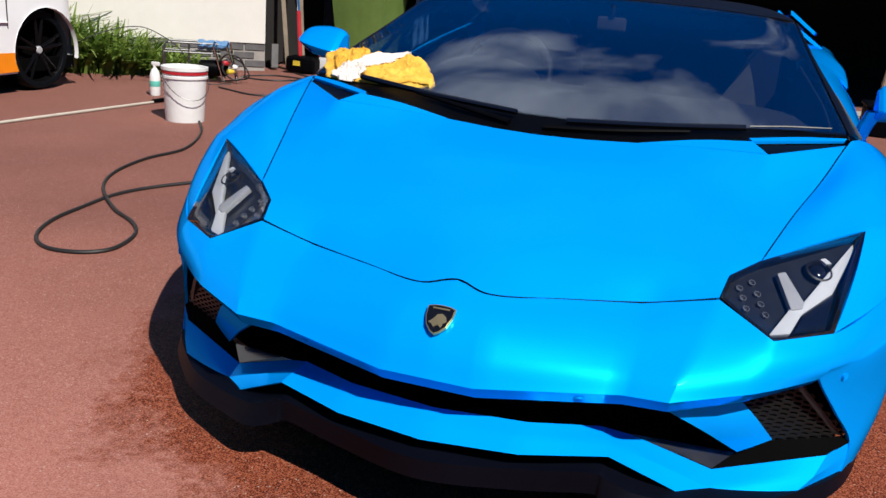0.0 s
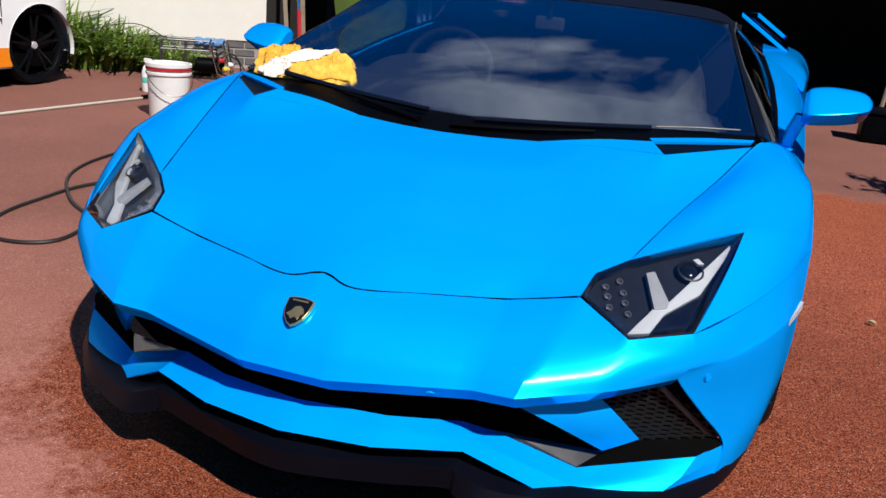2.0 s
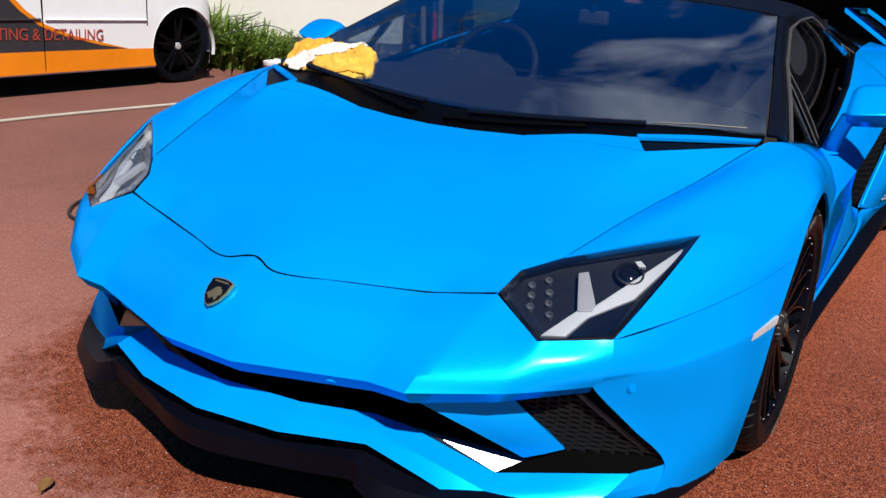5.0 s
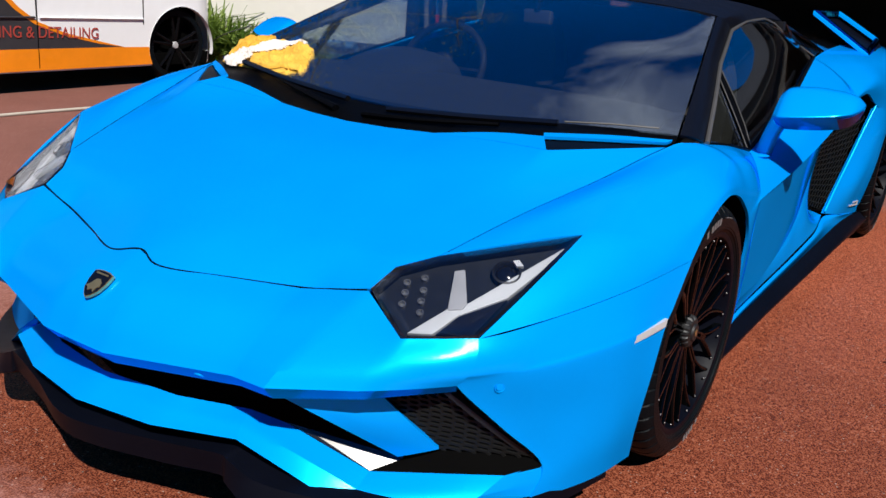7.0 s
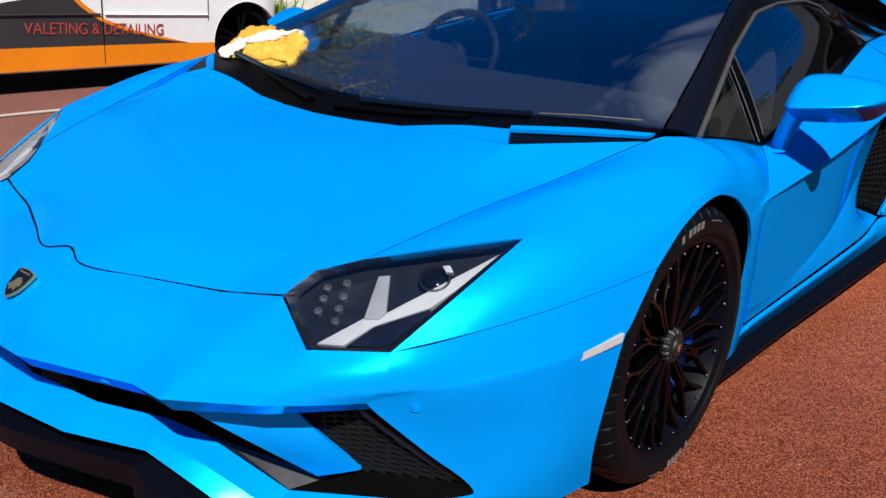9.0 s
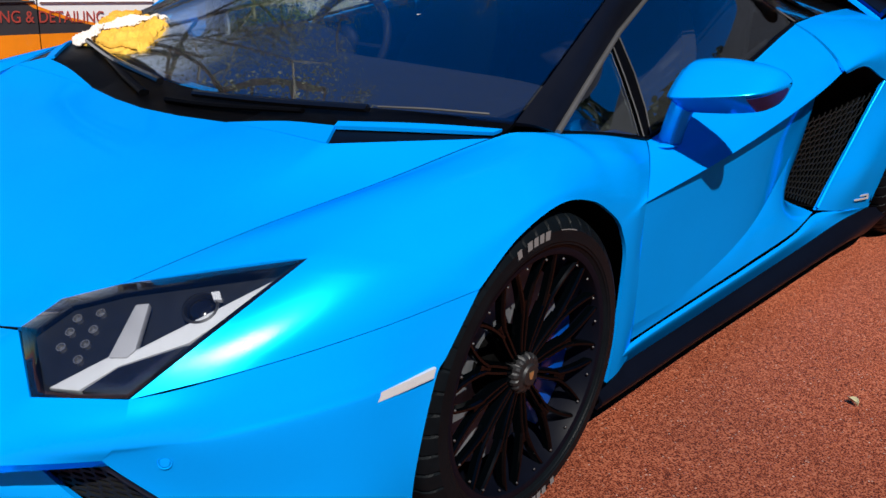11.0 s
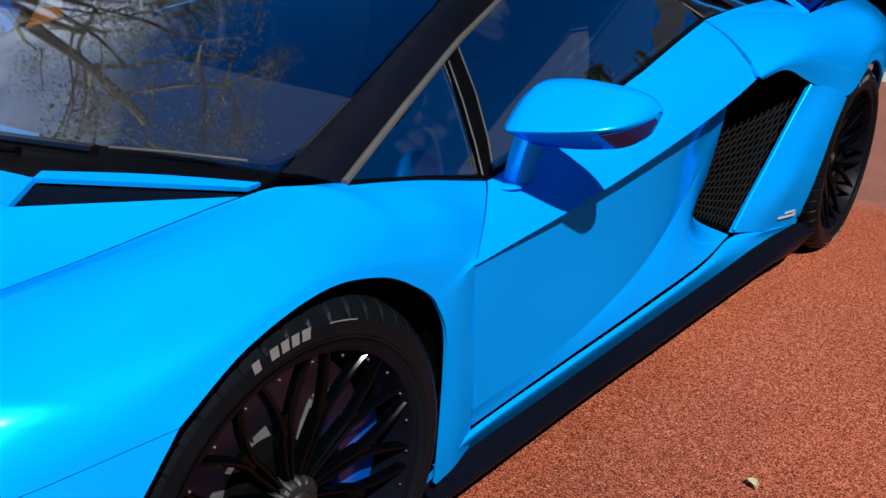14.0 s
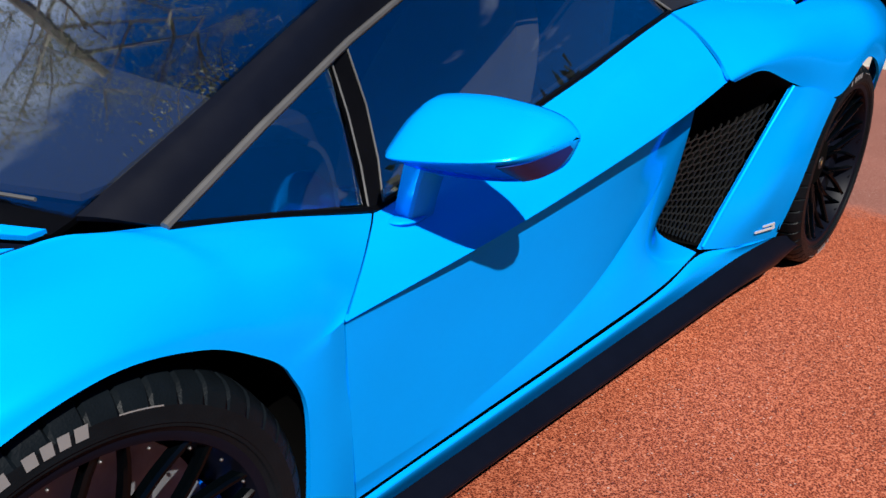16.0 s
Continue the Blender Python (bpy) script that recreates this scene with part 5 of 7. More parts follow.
    # rear deck and tail
    deck = [
        [(0, 1.73, 1.075), (0.30, 1.73, 1.070), (0.52, 1.73, 1.055), (0.622, 1.76, 1.020), (0.765, 2.02, 0.905)],
        [(0, 2.20, 1.02), (0.30, 2.20, 1.015), (0.50, 2.20, 1.0), (0.62, 2.20, 0.965), (0.770, 2.20, 0.918)],
        [(0, 2.80, 0.95), (0.30, 2.80, 0.945), (0.50, 2.80, 0.94), (0.62, 2.80, 0.935), (0.765, 2.80, 0.926)],
        [(0, 3.45, 0.90), (0.30, 3.45, 0.90), (0.50, 3.43, 0.895), (0.62, 3.41, 0.893), (0.735, 3.38, 0.898)],
        [(0, 3.66, 0.86), (0.30, 3.65, 0.86), (0.50, 3.63, 0.86), (0.62, 3.61, 0.86), (0.698, 3.60, 0.866)],
        [(0, 3.62, 0.40), (0.30, 3.61, 0.40), (0.55, 3.58, 0.40), (0.75, 3.50, 0.40), (0.885, 3.37, 0.42)],
        [(0, 3.40, 0.16), (0.30, 3.40, 0.16), (0.55, 3.38, 0.16), (0.75, 3.33, 0.16), (0.86, 3.25, 0.20)],
    ]
    bm = bmesh.new()
    full = [[(-x, y, z) for x, y, z in r[:0:-1]] + r for r in deck]
    add_grid(bm, surface(full, 36, 40, trim=0), thick=0.01)
    part("engine_deck", bm, BLACK_GLOSS, car, "black slatted engine deck and tail", smooth=35)
    # floor pan, with wheel housings left open
    for c, sz in (((0, -0.60, 0.20), (0.9, 0.2, 0.16)), ((0, 0.0, 0.22), (1.22, 1.0, 0.24)), ((0, 1.3, 0.16), (1.80, 1.66, 0.16)), ((0, 2.85, 0.24), (1.10, 1.3, 0.28))):
        bm = bmesh.new()
        box(bm, c, sz)
        part("floor_pan", bm, DARK_VOID, car, "black floor pan", smooth=0)
    # wheel housings
    for y, x0, r in ((0.0, 0.955, 0.375), (2.73, 0.972, 0.405)):
        for s in (1, -1):
            bm = bmesh.new()
            ring = []
            for k in range(25):
                a = math.pi * (-0.08 + 1.16 * k / 24)
                wide = min(1.0, max(0.0, (k / 24 - 0.58) / 0.14)) * (0.030 if y < 1 else 0.0)
                ring.append([Vector((s * (x0 + 0.012), y - (r * 0.98 + wide) * math.cos(a), 0.30 + (r - 0.012 + wide) * math.sin(a))), Vector((s * 0.62, y - r * math.cos(a), 0.30 + r * math.sin(a))), Vector((s * 0.60, y, 0.30))])
            add_grid(bm, ring, flip=s > 0)
            part("wheel_housing", bm, DARK_VOID, car, "black wheel housing", smooth=40)


def build_mirrors():
    # sections from the root outwards: front crease, top, back edge, underside
    crease = [(0.945, 0.515, 0.796), (0.968, 0.497, 0.798), (1.02, 0.508, 0.804), (1.07, 0.527, 0.811), (1.11, 0.548, 0.818), (1.135, 0.575, 0.824), (1.148, 0.618, 0.830), (1.1545, 0.672, 0.835)]
    crown = [(0.945, 0.598, 0.856), (0.965, 0.612, 0.873), (1.02, 0.636, 0.880), (1.07, 0.652, 0.878), (1.11, 0.664, 0.873), (1.134, 0.674, 0.864), (1.147, 0.682, 0.852), (1.1540, 0.686, 0.842)]
    rear = [(0.945, 0.630, 0.85), (0.965, 0.650, 0.86), (1.02, 0.672, 0.868), (1.07, 0.684, 0.867), (1.11, 0.692, 0.862), (1.133, 0.696, 0.855), (1.146, 0.697, 0.846), (1.1535, 0.695, 0.840)]
    belly = [(0.945, 0.606, 0.756), (0.968, 0.600, 0.755), (1.02, 0.610, 0.759), (1.07, 0.624, 0.765), (1.11, 0.640, 0.773), (1.130, 0.658, 0.783), (1.145, 0.674, 0.802), (1.1535, 0.684, 0.826)]
    for s in (1, -1):
        bm = bmesh.new()
        rows = []
        for k in range(41):
            F, T, R, B = [curve_at(line, k / 40) for line in (crease, crown, rear, belly)]
            d = T - F
            face = [F + Vector((d.x * a, d.y * a, d.z * b)) for a, b in ((0.14, 0.20), (0.32, 0.44), (0.55, 0.70), (0.80, 0.91))]
            up, down = (face[0] - F).normalized(), (B - F).normalized()
            rim = [F + down * 0.010, F + down * 0.005, F + (up + down) * 0.0016, F + up * 0.005, F + up * 0.010]
            tail = [T, T.lerp(R, 0.6) + Vector((0, 0, 0.003)), R, Vector((R.x, R.y, R.z - 0.010)), Vector((B.x, R.y, B.z + 0.010)), Vector((B.x, R.y - 0.008, B.z + 0.002)), B]
            rows.append([bm.verts.new((p.x * s, p.y, p.z)) for p in rim + face + tail])
        n = len(rows[0])
        for p, q in zip(rows, rows[1:]):
            for i in range(n):
                bm.faces.new((p[i], p[(i + 1) % n], q[(i + 1) % n], q[i]))
        bm.faces.new(rows[0])
        bm.faces.new(rows[-1])
        bmesh.ops.recalc_face_normals(bm, faces=bm.faces)
        mirror = new("door_mirror")
        mirror.parent = car
        mirror["label"] = "blue door mirror on a stalk"
        part("shell", bm, PAINT, mirror, smooth=42)
        bm = bmesh.new()
        stalk = [((0.912, 0.602, 0.655), 0.034, 0.021), ((0.920, 0.600, 0.695), 0.033, 0.021), ((0.930, 0.598, 0.735), 0.034, 0.022), ((0.950, 0.592, 0.785), 0.040, 0.024)]
        rr = []
        for (x, y, z), wy, wx in stalk:
            rr.append([bm.verts.new((s * (x + wx * math.copysign(abs(math.cos(a)) ** 0.45, math.cos(a))), y + 0.024 + wy * math.copysign(abs(math.sin(a)) ** 0.45, math.sin(a)), z)) for a in [2 * math.pi * (k + 0.5) / 14 for k in range(14)]])
        for p, q in zip(rr, rr[1:]):
            for i in range(14):
                bm.faces.new((p[i], p[(i + 1) % 14], q[(i + 1) % 14], q[i]))
        bm.faces.new(rr[0])
        bm.faces.new(rr[-1])
        bmesh.ops.recalc_face_normals(bm, faces=bm.faces)
        part("stalk", bm, PAINT, mirror, smooth=25)
        bm = bmesh.new()
        bmesh.ops.create_uvsphere(bm, u_segments=18, v_segments=8, radius=0.026, matrix=Matrix.Translation((0.916 * s, 0.608, 0.670)) @ Matrix.Diagonal((1, 1.7, 0.28, 1)))
        part("foot", bm, PAINT, mirror)
        # turn signal lens in the outer lower corner
        bm = bmesh.new()
        g = []
        for j in range(7):
            row = []
            for i in range(13):
                F, B = curve_at(crease, 0.56 + 0.43 * i / 12), curve_at(belly, 0.56 + 0.43 * i / 12)
                p = F.lerp(B, 0.16 + 0.76 * j / 6)
                row.append(Vector((p.x * s, p.y - 0.0016, p.z - 0.0028)))
            g.append(row)
        add_grid(bm, g, thick=0.003)
        part("turn_signal", bm, SIGNAL_LENS, mirror, "smoked turn signal lens", smooth=50)
        bm = bmesh.new()
        box(bm, (1.05 * s, 0.690, 0.818), (0.15, 0.006, 0.070))
        bevelled(bm, 0.002, 1)
        part("mirror_glass", bm, CHROME, mirror, "mirror glass", smooth=30)


def build_wheel(at, radius, rim_r, width, side, dish):
    """One wheel: local +x is the outer side."""
    wheel = new("wheel")
    wheel.parent = car
    wheel["label"] = "black multi-spoke wheel with low-profile tyre"
    place = Matrix.Translation(at) if side > 0 else Matrix.Translation(at) @ Matrix.Rotation(math.pi, 4, "Z")

    def put(bm):
        bm.transform(place)
        return bm

    w = width
    prof = [(rim_r - 0.004, -0.008), (rim_r + 0.010, 0.000), (rim_r + 0.012, 0.003), (rim_r + 0.016, 0.003), (rim_r + 0.018, 0.005), (radius - 0.034, 0.004), (radius - 0.020, -0.004), (radius - 0.012, -0.012), (radius - 0.0055, -0.024), (radius - 0.002, -0.045), (radius - 0.0002, -0.085), (radius - 0.008, -0.088), (radius - 0.008, -0.098), (radius, -0.101), (radius, -w + 0.10), (radius - 0.008, -w + 0.097), (radius - 0.008, -w + 0.088), (radius - 0.001, -w + 0.085), (radius - 0.010, -w + 0.02), (radius - 0.03, -w), (rim_r, -w + 0.01)]
    bm = bmesh.new()
    lathe(bm, prof, 480, wave=lambda q, k: -0.008 if (k % 10 == 0 and q in (6, 7, 8, 9, 10)) else 0.0)
    tyre = part("tyre", put(bm), RUBBER, wheel, "low-profile black tyre", smooth=20)
    # plain raised bars where the sidewall carries print
    def sidewall_bar(a0, a1, r0, r1):
        n = max(2, int(abs(a1 - a0) / 2))
        lo, hi = [], []
        for k in range(n + 1):
            a = radians(a0 + (a1 - a0) * k / n)
            lo.append(bm.verts.new((0.0052, -r0 * math.sin(a), r0 * math.cos(a))))
            hi.append(bm.verts.new((0.0052, -r1 * math.sin(a), r1 * math.cos(a))))
        for k in range(n):
            bm.faces.new((lo[k], hi[k], hi[k + 1], lo[k + 1]))
    for off in (-4, 176):
        bm = bmesh.new()
        r0, r1 = rim_r + 0.028, radius - 0.028
        for a0, a1 in ((24, 21.5), (18, 15.2), (14.2, 11.6), (10.6, 8.0), (7.0, 4.0)):
            sidewall_bar(a0 + off, a1 + off, r0, r1)
        sidewall_bar(-3 + off, -14 + off, r0 + 0.012, r1 - 0.004)
        bmesh.ops.recalc_face_normals(bm, faces=bm.faces)
        part("sidewall_print", put(bm), BAR_GREY, tyre, "grey moulded sidewall bars", smooth=0)["kind"] = "stuff"
    bm = bmesh.new()
    lathe(bm, [(rim_r - 0.030, -w + 0.02), (rim_r - 0.026, -0.06), (rim_r - 0.016, -0.020), (rim_r - 0.010, -0.006), (rim_r - 0.002, -0.003), (rim_r + 0.004, -0.004), (rim_r + 0.004, -0.012), (rim_r - 0.004, -0.03), (rim_r - 0.02, -w + 0.02)], 96, closed=True)
    rim = part("rim", put(bm), BLACK_SATIN, wheel, "gloss black rim", smooth=40)

    def beam(bm, pts, w0, w1, h):
        rings = []
        n = len(pts)
        for k, (r, a, x) in enumerate(pts):
            p = Vector((x, -r * math.sin(a), r * math.cos(a)))
            k0, k1 = max(k - 1, 0), min(k + 1, n - 1)
            q0 = Vector((pts[k0][2], -pts[k0][0] * math.sin(pts[k0][1]), pts[k0][0] * math.cos(pts[k0][1])))
            q1 = Vector((pts[k1][2], -pts[k1][0] * math.sin(pts[k1][1]), pts[k1][0] * math.cos(pts[k1][1])))
            d = (q1 - q0).normalized()
            sd = d.cross(Vector((1, 0, 0))).normalized()
            ww = w0 + (w1 - w0) * k / (n - 1)
            up = Vector((1, 0, 0))
            rings.append([bm.verts.new(p + sd * a2 * ww + up * b2 * h) for a2, b2 in ((-0.5, -1), (-0.5, -0.25), (-0.22, 0), (0.22, 0), (0.5, -0.25), (0.5, -1))])
        for p, q in zip(rings, rings[1:]):
            for i in range(6):
                bm.faces.new((p[i], p[(i + 1) % 6], q[(i + 1) % 6], q[i]))
        bm.faces.new(rings[0])
        bm.faces.new(rings[-1])

    hub_x = -dish
    for k in range(12):
        bm = bmesh.new()
        a = 2 * math.pi * k / 12 + 0.12
        R = rim_r - 0.010
        x_of = lambda f: hub_x + (-0.010 - hub_x) * f ** 1.7
        for sg in (-1, 1):
            run = [(0.036 + (R * 0.58 - 0.036) * f, a + sg * (0.10 - 0.055 * f), x_of(0.08 + 0.5 * f)) for f in (0, 0.33, 0.66, 1.0)]
            beam(bm, run, 0.0105, 0.0110, 0.022)
            br = [(R * (0.56 + 0.44 * f), a + sg * (0.045 + 0.145 * f ** 1.1), x_of(0.56 + 0.44 * f)) for f in (0, 0.25, 0.5, 0.75, 1.0)]
            beam(bm, br, 0.0115, 0.0105, 0.018)
        web = [(R * (0.50 + 0.16 * f), a, x_of(0.5 + 0.16 * f) - 0.003) for f in (0, 0.5, 1.0)]
        beam(bm, web, 0.016, 0.020, 0.012)
        bmesh.ops.recalc_face_normals(bm, faces=bm.faces)
        part("spoke", put(bm), RIM_BLACK, rim, smooth=30)
    bm = bmesh.new()
    for k in range(24):
        a = 2 * math.pi * k / 24 + 0.12 + 0.065
        q = Matrix.Translation((-0.010, -(rim_r - 0.020) * math.sin(a), (rim_r - 0.020) * math.cos(a)))
        bmesh.ops.create_uvsphere(bm, u_segments=8, v_segments=5, radius=0.0028, matrix=q)
    part("rim_bolts", put(bm), STEEL if radius < 0.34 else RIM_BLACK, rim, "small bright rim bolts")["kind"] = "stuff"
    # centre lock
    bm = bmesh.new()
    lathe(bm, [(0.0, hub_x + 0.020), (0.021, hub_x + 0.020), (0.024, hub_x + 0.015), (0.036, hub_x + 0.013), (0.042, hub_x + 0.007), (0.044, hub_x - 0.02)], 80, wave=lambda q, k: -0.004 if (q in (3, 4) and k % 5 < 2) else 0)
    cap = part("centre_lock", put(bm), GREY_CAP, wheel, "grey notched centre lock", smooth=35)
    bm = bmesh.new()
    m = Matrix.Translation((hub_x + 0.0215, 0, 0)) @ Matrix.Rotation(radians(90), 4, "Z") @ Matrix.Rotation(radians(90), 4, "X")
    prism(bm, [(-0.007, 0.008), (0.007, 0.008), (0.0065, 0.0), (0.004, -0.006), (0, -0.009), (-0.004, -0.006), (-0.0065, 0.0)], 0.002, m)
    part("cap_badge", put(bm), GOLD, cap, "small gold and black shield", smooth=0)
    # disc and caliper
    bm = bmesh.new()
    rd = rim_r - 0.045
    lathe(bm, [(0.07, -0.095), (rd, -0.095), (rd, -0.122), (0.07, -0.122)], 72, closed=True)
    part("brake_disc", put(bm), DISC_STEEL, wheel, "bare steel brake disc", smooth=30)
    bm = bmesh.new()
    lathe(bm, [(0.0, -0.055), (0.075, -0.062), (0.082, -0.095), (0.0, -0.095)], 48)
    part("disc_bell", put(bm), DARK_VOID, wheel, "black disc bell", smooth=30)
    bm = bmesh.new()
    sect = [(rd + 0.014, -0.066), (rd + 0.014, -0.135), (rd - 0.080, -0.135), (rd - 0.080, -0.066)]
    rings = []
    sgn = 1 if side > 0 else -1
    base = radians(-112)
    for k in range(13):
        a = base * sgn + radians(-34 + 68 * k / 12)
        rings.append([bm.verts.new((x, -r * math.sin(a), r * math.cos(a))) for r, x in sect])
    for p, q in zip(rings, rings[1:]):
        for i in range(4):
            bm.faces.new((p[i], p[(i + 1) % 4], q[(i + 1) % 4], q[i]))
    bm.faces.new(rings[0])
    bm.faces.new(rings[-1])
    bmesh.ops.recalc_face_normals(bm, faces=bm.faces)
    bevelled(bm, 0.006, 2)
    front = radius < 0.34
    part("caliper", put(bm), CALIPER_BLUE if front else BLACK_SATIN, wheel, "blue brake caliper" if front else "black brake caliper", smooth=35)
    return wheel


build_hood()
build_fenders()
build_front_bumper()
build_headlights()
build_cabin()
build_doors()
build_sides()
build_mirrors()
for s in (1, -1):
    build_wheel((0.985 * s, 0.018, 0.301), 0.332, 0.258, 0.250, s, 0.030)
    build_wheel((1.018 * s, 2.73, 0.350), 0.350, 0.276, 0.340, s, 0.075)

# ---- inside the car, wipers ----
def build_interior():
    dash = [
        [(0, 0.02, 0.735), (0.30, 0.04, 0.742), (0.55, 0.09, 0.752), (0.74, 0.17, 0.758)],
        [(0, 0.30, 0.765), (0.30, 0.31, 0.765), (0.52, 0.33, 0.765), (0.70, 0.38, 0.762)],
        [(0, 0.55, 0.770), (0.30, 0.56, 0.770), (0.52, 0.57, 0.768), (0.70, 0.58, 0.750)],
        [(0, 0.66, 0.700), (0.30, 0.66, 0.700), (0.52, 0.66, 0.700), (0.70, 0.66, 0.68)],
        [(0, 0.70, 0.45), (0.30, 0.70, 0.45), (0.52, 0.70, 0.45), (0.70, 0.70, 0.45)],
    ]
    bm = bmesh.new()
    full = [[(-x, y, z) for x, y, z in r[:0:-1]] + r for r in dash]
    add_grid(bm, surface(full, 24, 20, trim=0), thick=0.01)
    dashboard = part("dashboard", bm, SUEDE, car, "charcoal dashboard top")
    # binnacle in front of the driver, who sits on the car's right
    bm = bmesh.new()
    hood_rows = []
    for y, w, h in ((0.36, 0.15, 0.012), (0.46, 0.19, 0.065), (0.58, 0.20, 0.085), (0.66, 0.19, 0.075)):
        hood_rows.append([(-0.37 + w * math.cos(a), y, 0.752 + h * math.sin(a)) for a in [math.pi * k / 8 for k in range(9)]])
    add_grid(bm, surface(hood_rows, 20, 12, trim=0), flip=None, inside=Vector((-0.37, 0.5, 0.70)), thick=0.008)
    part("binnacle", bm, SUEDE, dashboard, "charcoal instrument binnacle")
    bm = bmesh.new()
    c, tilt = Vector((-0.36, 0.80, 0.762)), Matrix.Rotation(radians(-22), 3, "X")
    ring = [c + tilt @ Vector((0.178 * math.cos(a), 0, 0.165 * math.sin(a))) for a in [2 * math.pi * k / 48 for k in range(49)]]
    tube(bm, ring, 0.0145, 10, cap=False)
    wheel = part("steering_wheel", bm, LEATHER, car, "black leather steering wheel")
    bm = bmesh.new()
    for a in (radians(0), radians(180), radians(270)):
        tube(bm, [c + tilt @ Vector((0.03 * math.cos(a), 0.01, 0.03 * math.sin(a))), c + tilt @ Vector((0.172 * math.cos(a), 0, 0.160 * math.sin(a)))], 0.016, 8, flat=0.5)
    bmesh.ops.create_uvsphere(bm, u_segments=16, v_segments=8, radius=0.055, matrix=Matrix.Translation(c) @ Matrix.Diagonal((1, 0.5, 1, 1)))
    part("wheel_hub", bm, LEATHER, wheel, smooth=40)
    for sx in (0.37, -0.37):
        bm = bmesh.new()
        back = [[(sx - 0.23, 1.28, 0.30), (sx, 1.30, 0.30), (sx + 0.23, 1.28, 0.30)], [(sx - 0.25, 1.36, 0.55), (sx, 1.40, 0.55), (sx + 0.25, 1.36, 0.55)], [(sx - 0.20, 1.48, 0.78), (sx, 1.51, 0.78), (sx + 0.20, 1.48, 0.78)], [(sx - 0.12, 1.55, 0.93), (sx, 1.57, 0.945), (sx + 0.12, 1.55, 0.93)]]
        add_grid(bm, surface(back, 10, 16, trim=0), flip=True, thick=0.09)
        seat = part("seat", bm, PALE_LEATHER, car, "beige leather bucket seat")
        bm = bmesh.new()
        box(bm, (sx, 1.08, 0.30), (0.46, 0.48, 0.16))
        bevelled(bm, 0.05, 3)
        part("cushion", bm, PALE_LEATHER, seat)
    bm = bmesh.new()
    box(bm, (0.03, 0.80, 0.980), (0.11, 0.03, 0.050))
    bevelled(bm, 0.012, 3)
    inside_mirror = part("inside_mirror", bm, PALE_LEATHER, car, "pale-backed inside mirror")
    bm = bmesh.new()
    tube(bm, [(0.03, 0.79, 1.0), (0.03, 0.80, 1.045)], 0.012, 8)
    part("mirror_arm", bm, BLACK_PLASTIC, inside_mirror)
    bm = bmesh.new()
    box(bm, (0, 1.62, 0.62), (1.35, 0.04, 0.80))
    part("bulkhead", bm, LEATHER, car, "black cabin bulkhead", smooth=0)
    bm = bmesh.new()
    box(bm, (0, 0.95, 0.40), (0.22, 1.2, 0.35))
    bevelled(bm, 0.04, 3)
    part("centre_tunnel", bm, LEATHER, car, "dark leather centre tunnel")
    for s in (1, -1):
        bm = bmesh.new()
        card = [[(0.845, 0.60, 0.675), (0.835, 0.95, 0.735), (0.800, 1.25, 0.790), (0.760, 1.58, 0.845)], [(0.80, 0.60, 0.56), (0.78, 0.95, 0.58), (0.76, 1.25, 0.60), (0.73, 1.58, 0.62)], [(0.82, 0.60, 0.26), (0.80, 0.95, 0.26), (0.78, 1.25, 0.26), (0.74, 1.58, 0.26)]]
        g = surface(card, 16, 12, trim=0)
        add_grid(bm, g if s > 0 else flipx(g), flip=None, thick=0.01)
        part("door_card", bm, LEATHER, car, "dark leather door lining", smooth=40)


def build_wipers():
    for pts, blade in (
        ([(-0.10, -0.125, 0.718), (-0.25, -0.085, 0.738), (-0.42, -0.028, 0.757)], [(-0.63, 0.030, 0.768), (-0.36, -0.045, 0.750), (-0.09, -0.090, 0.735)]),
        ([(0.00, -0.125, 0.716), (0.18, -0.108, 0.726), (0.40, -0.062, 0.744)], [(0.06, -0.098, 0.728), (0.30, -0.066, 0.741), (0.545, -0.018, 0.758)]),
    ):
        bm = bmesh.new()
        tube(bm, [curve_at(pts, k / 8) for k in range(9)], [0.013 - 0.0006 * k for k in range(9)], 8, flat=0.7)
        arm = part("wiper", bm, BLACK_PLASTIC, car, "black windscreen wiper")
        bm = bmesh.new()
        tube(bm, [curve_at(blade, k / 10) + Vector((0, 0.004, 0.008)) for k in range(11)], 0.010, 8, flat=0.9)
        part("blade", bm, BLACK_GLOSS, arm)
    bm = bmesh.new()
    tube(bm, [(0.555, 0.005, 0.769), (0.66, 0.045, 0.776), (0.775, 0.095, 0.778)], 0.0026, 6)
    part("screen_strip", bm, TRIM_GREY, car, "grey windscreen edge strip")


build_interior()
build_wipers()

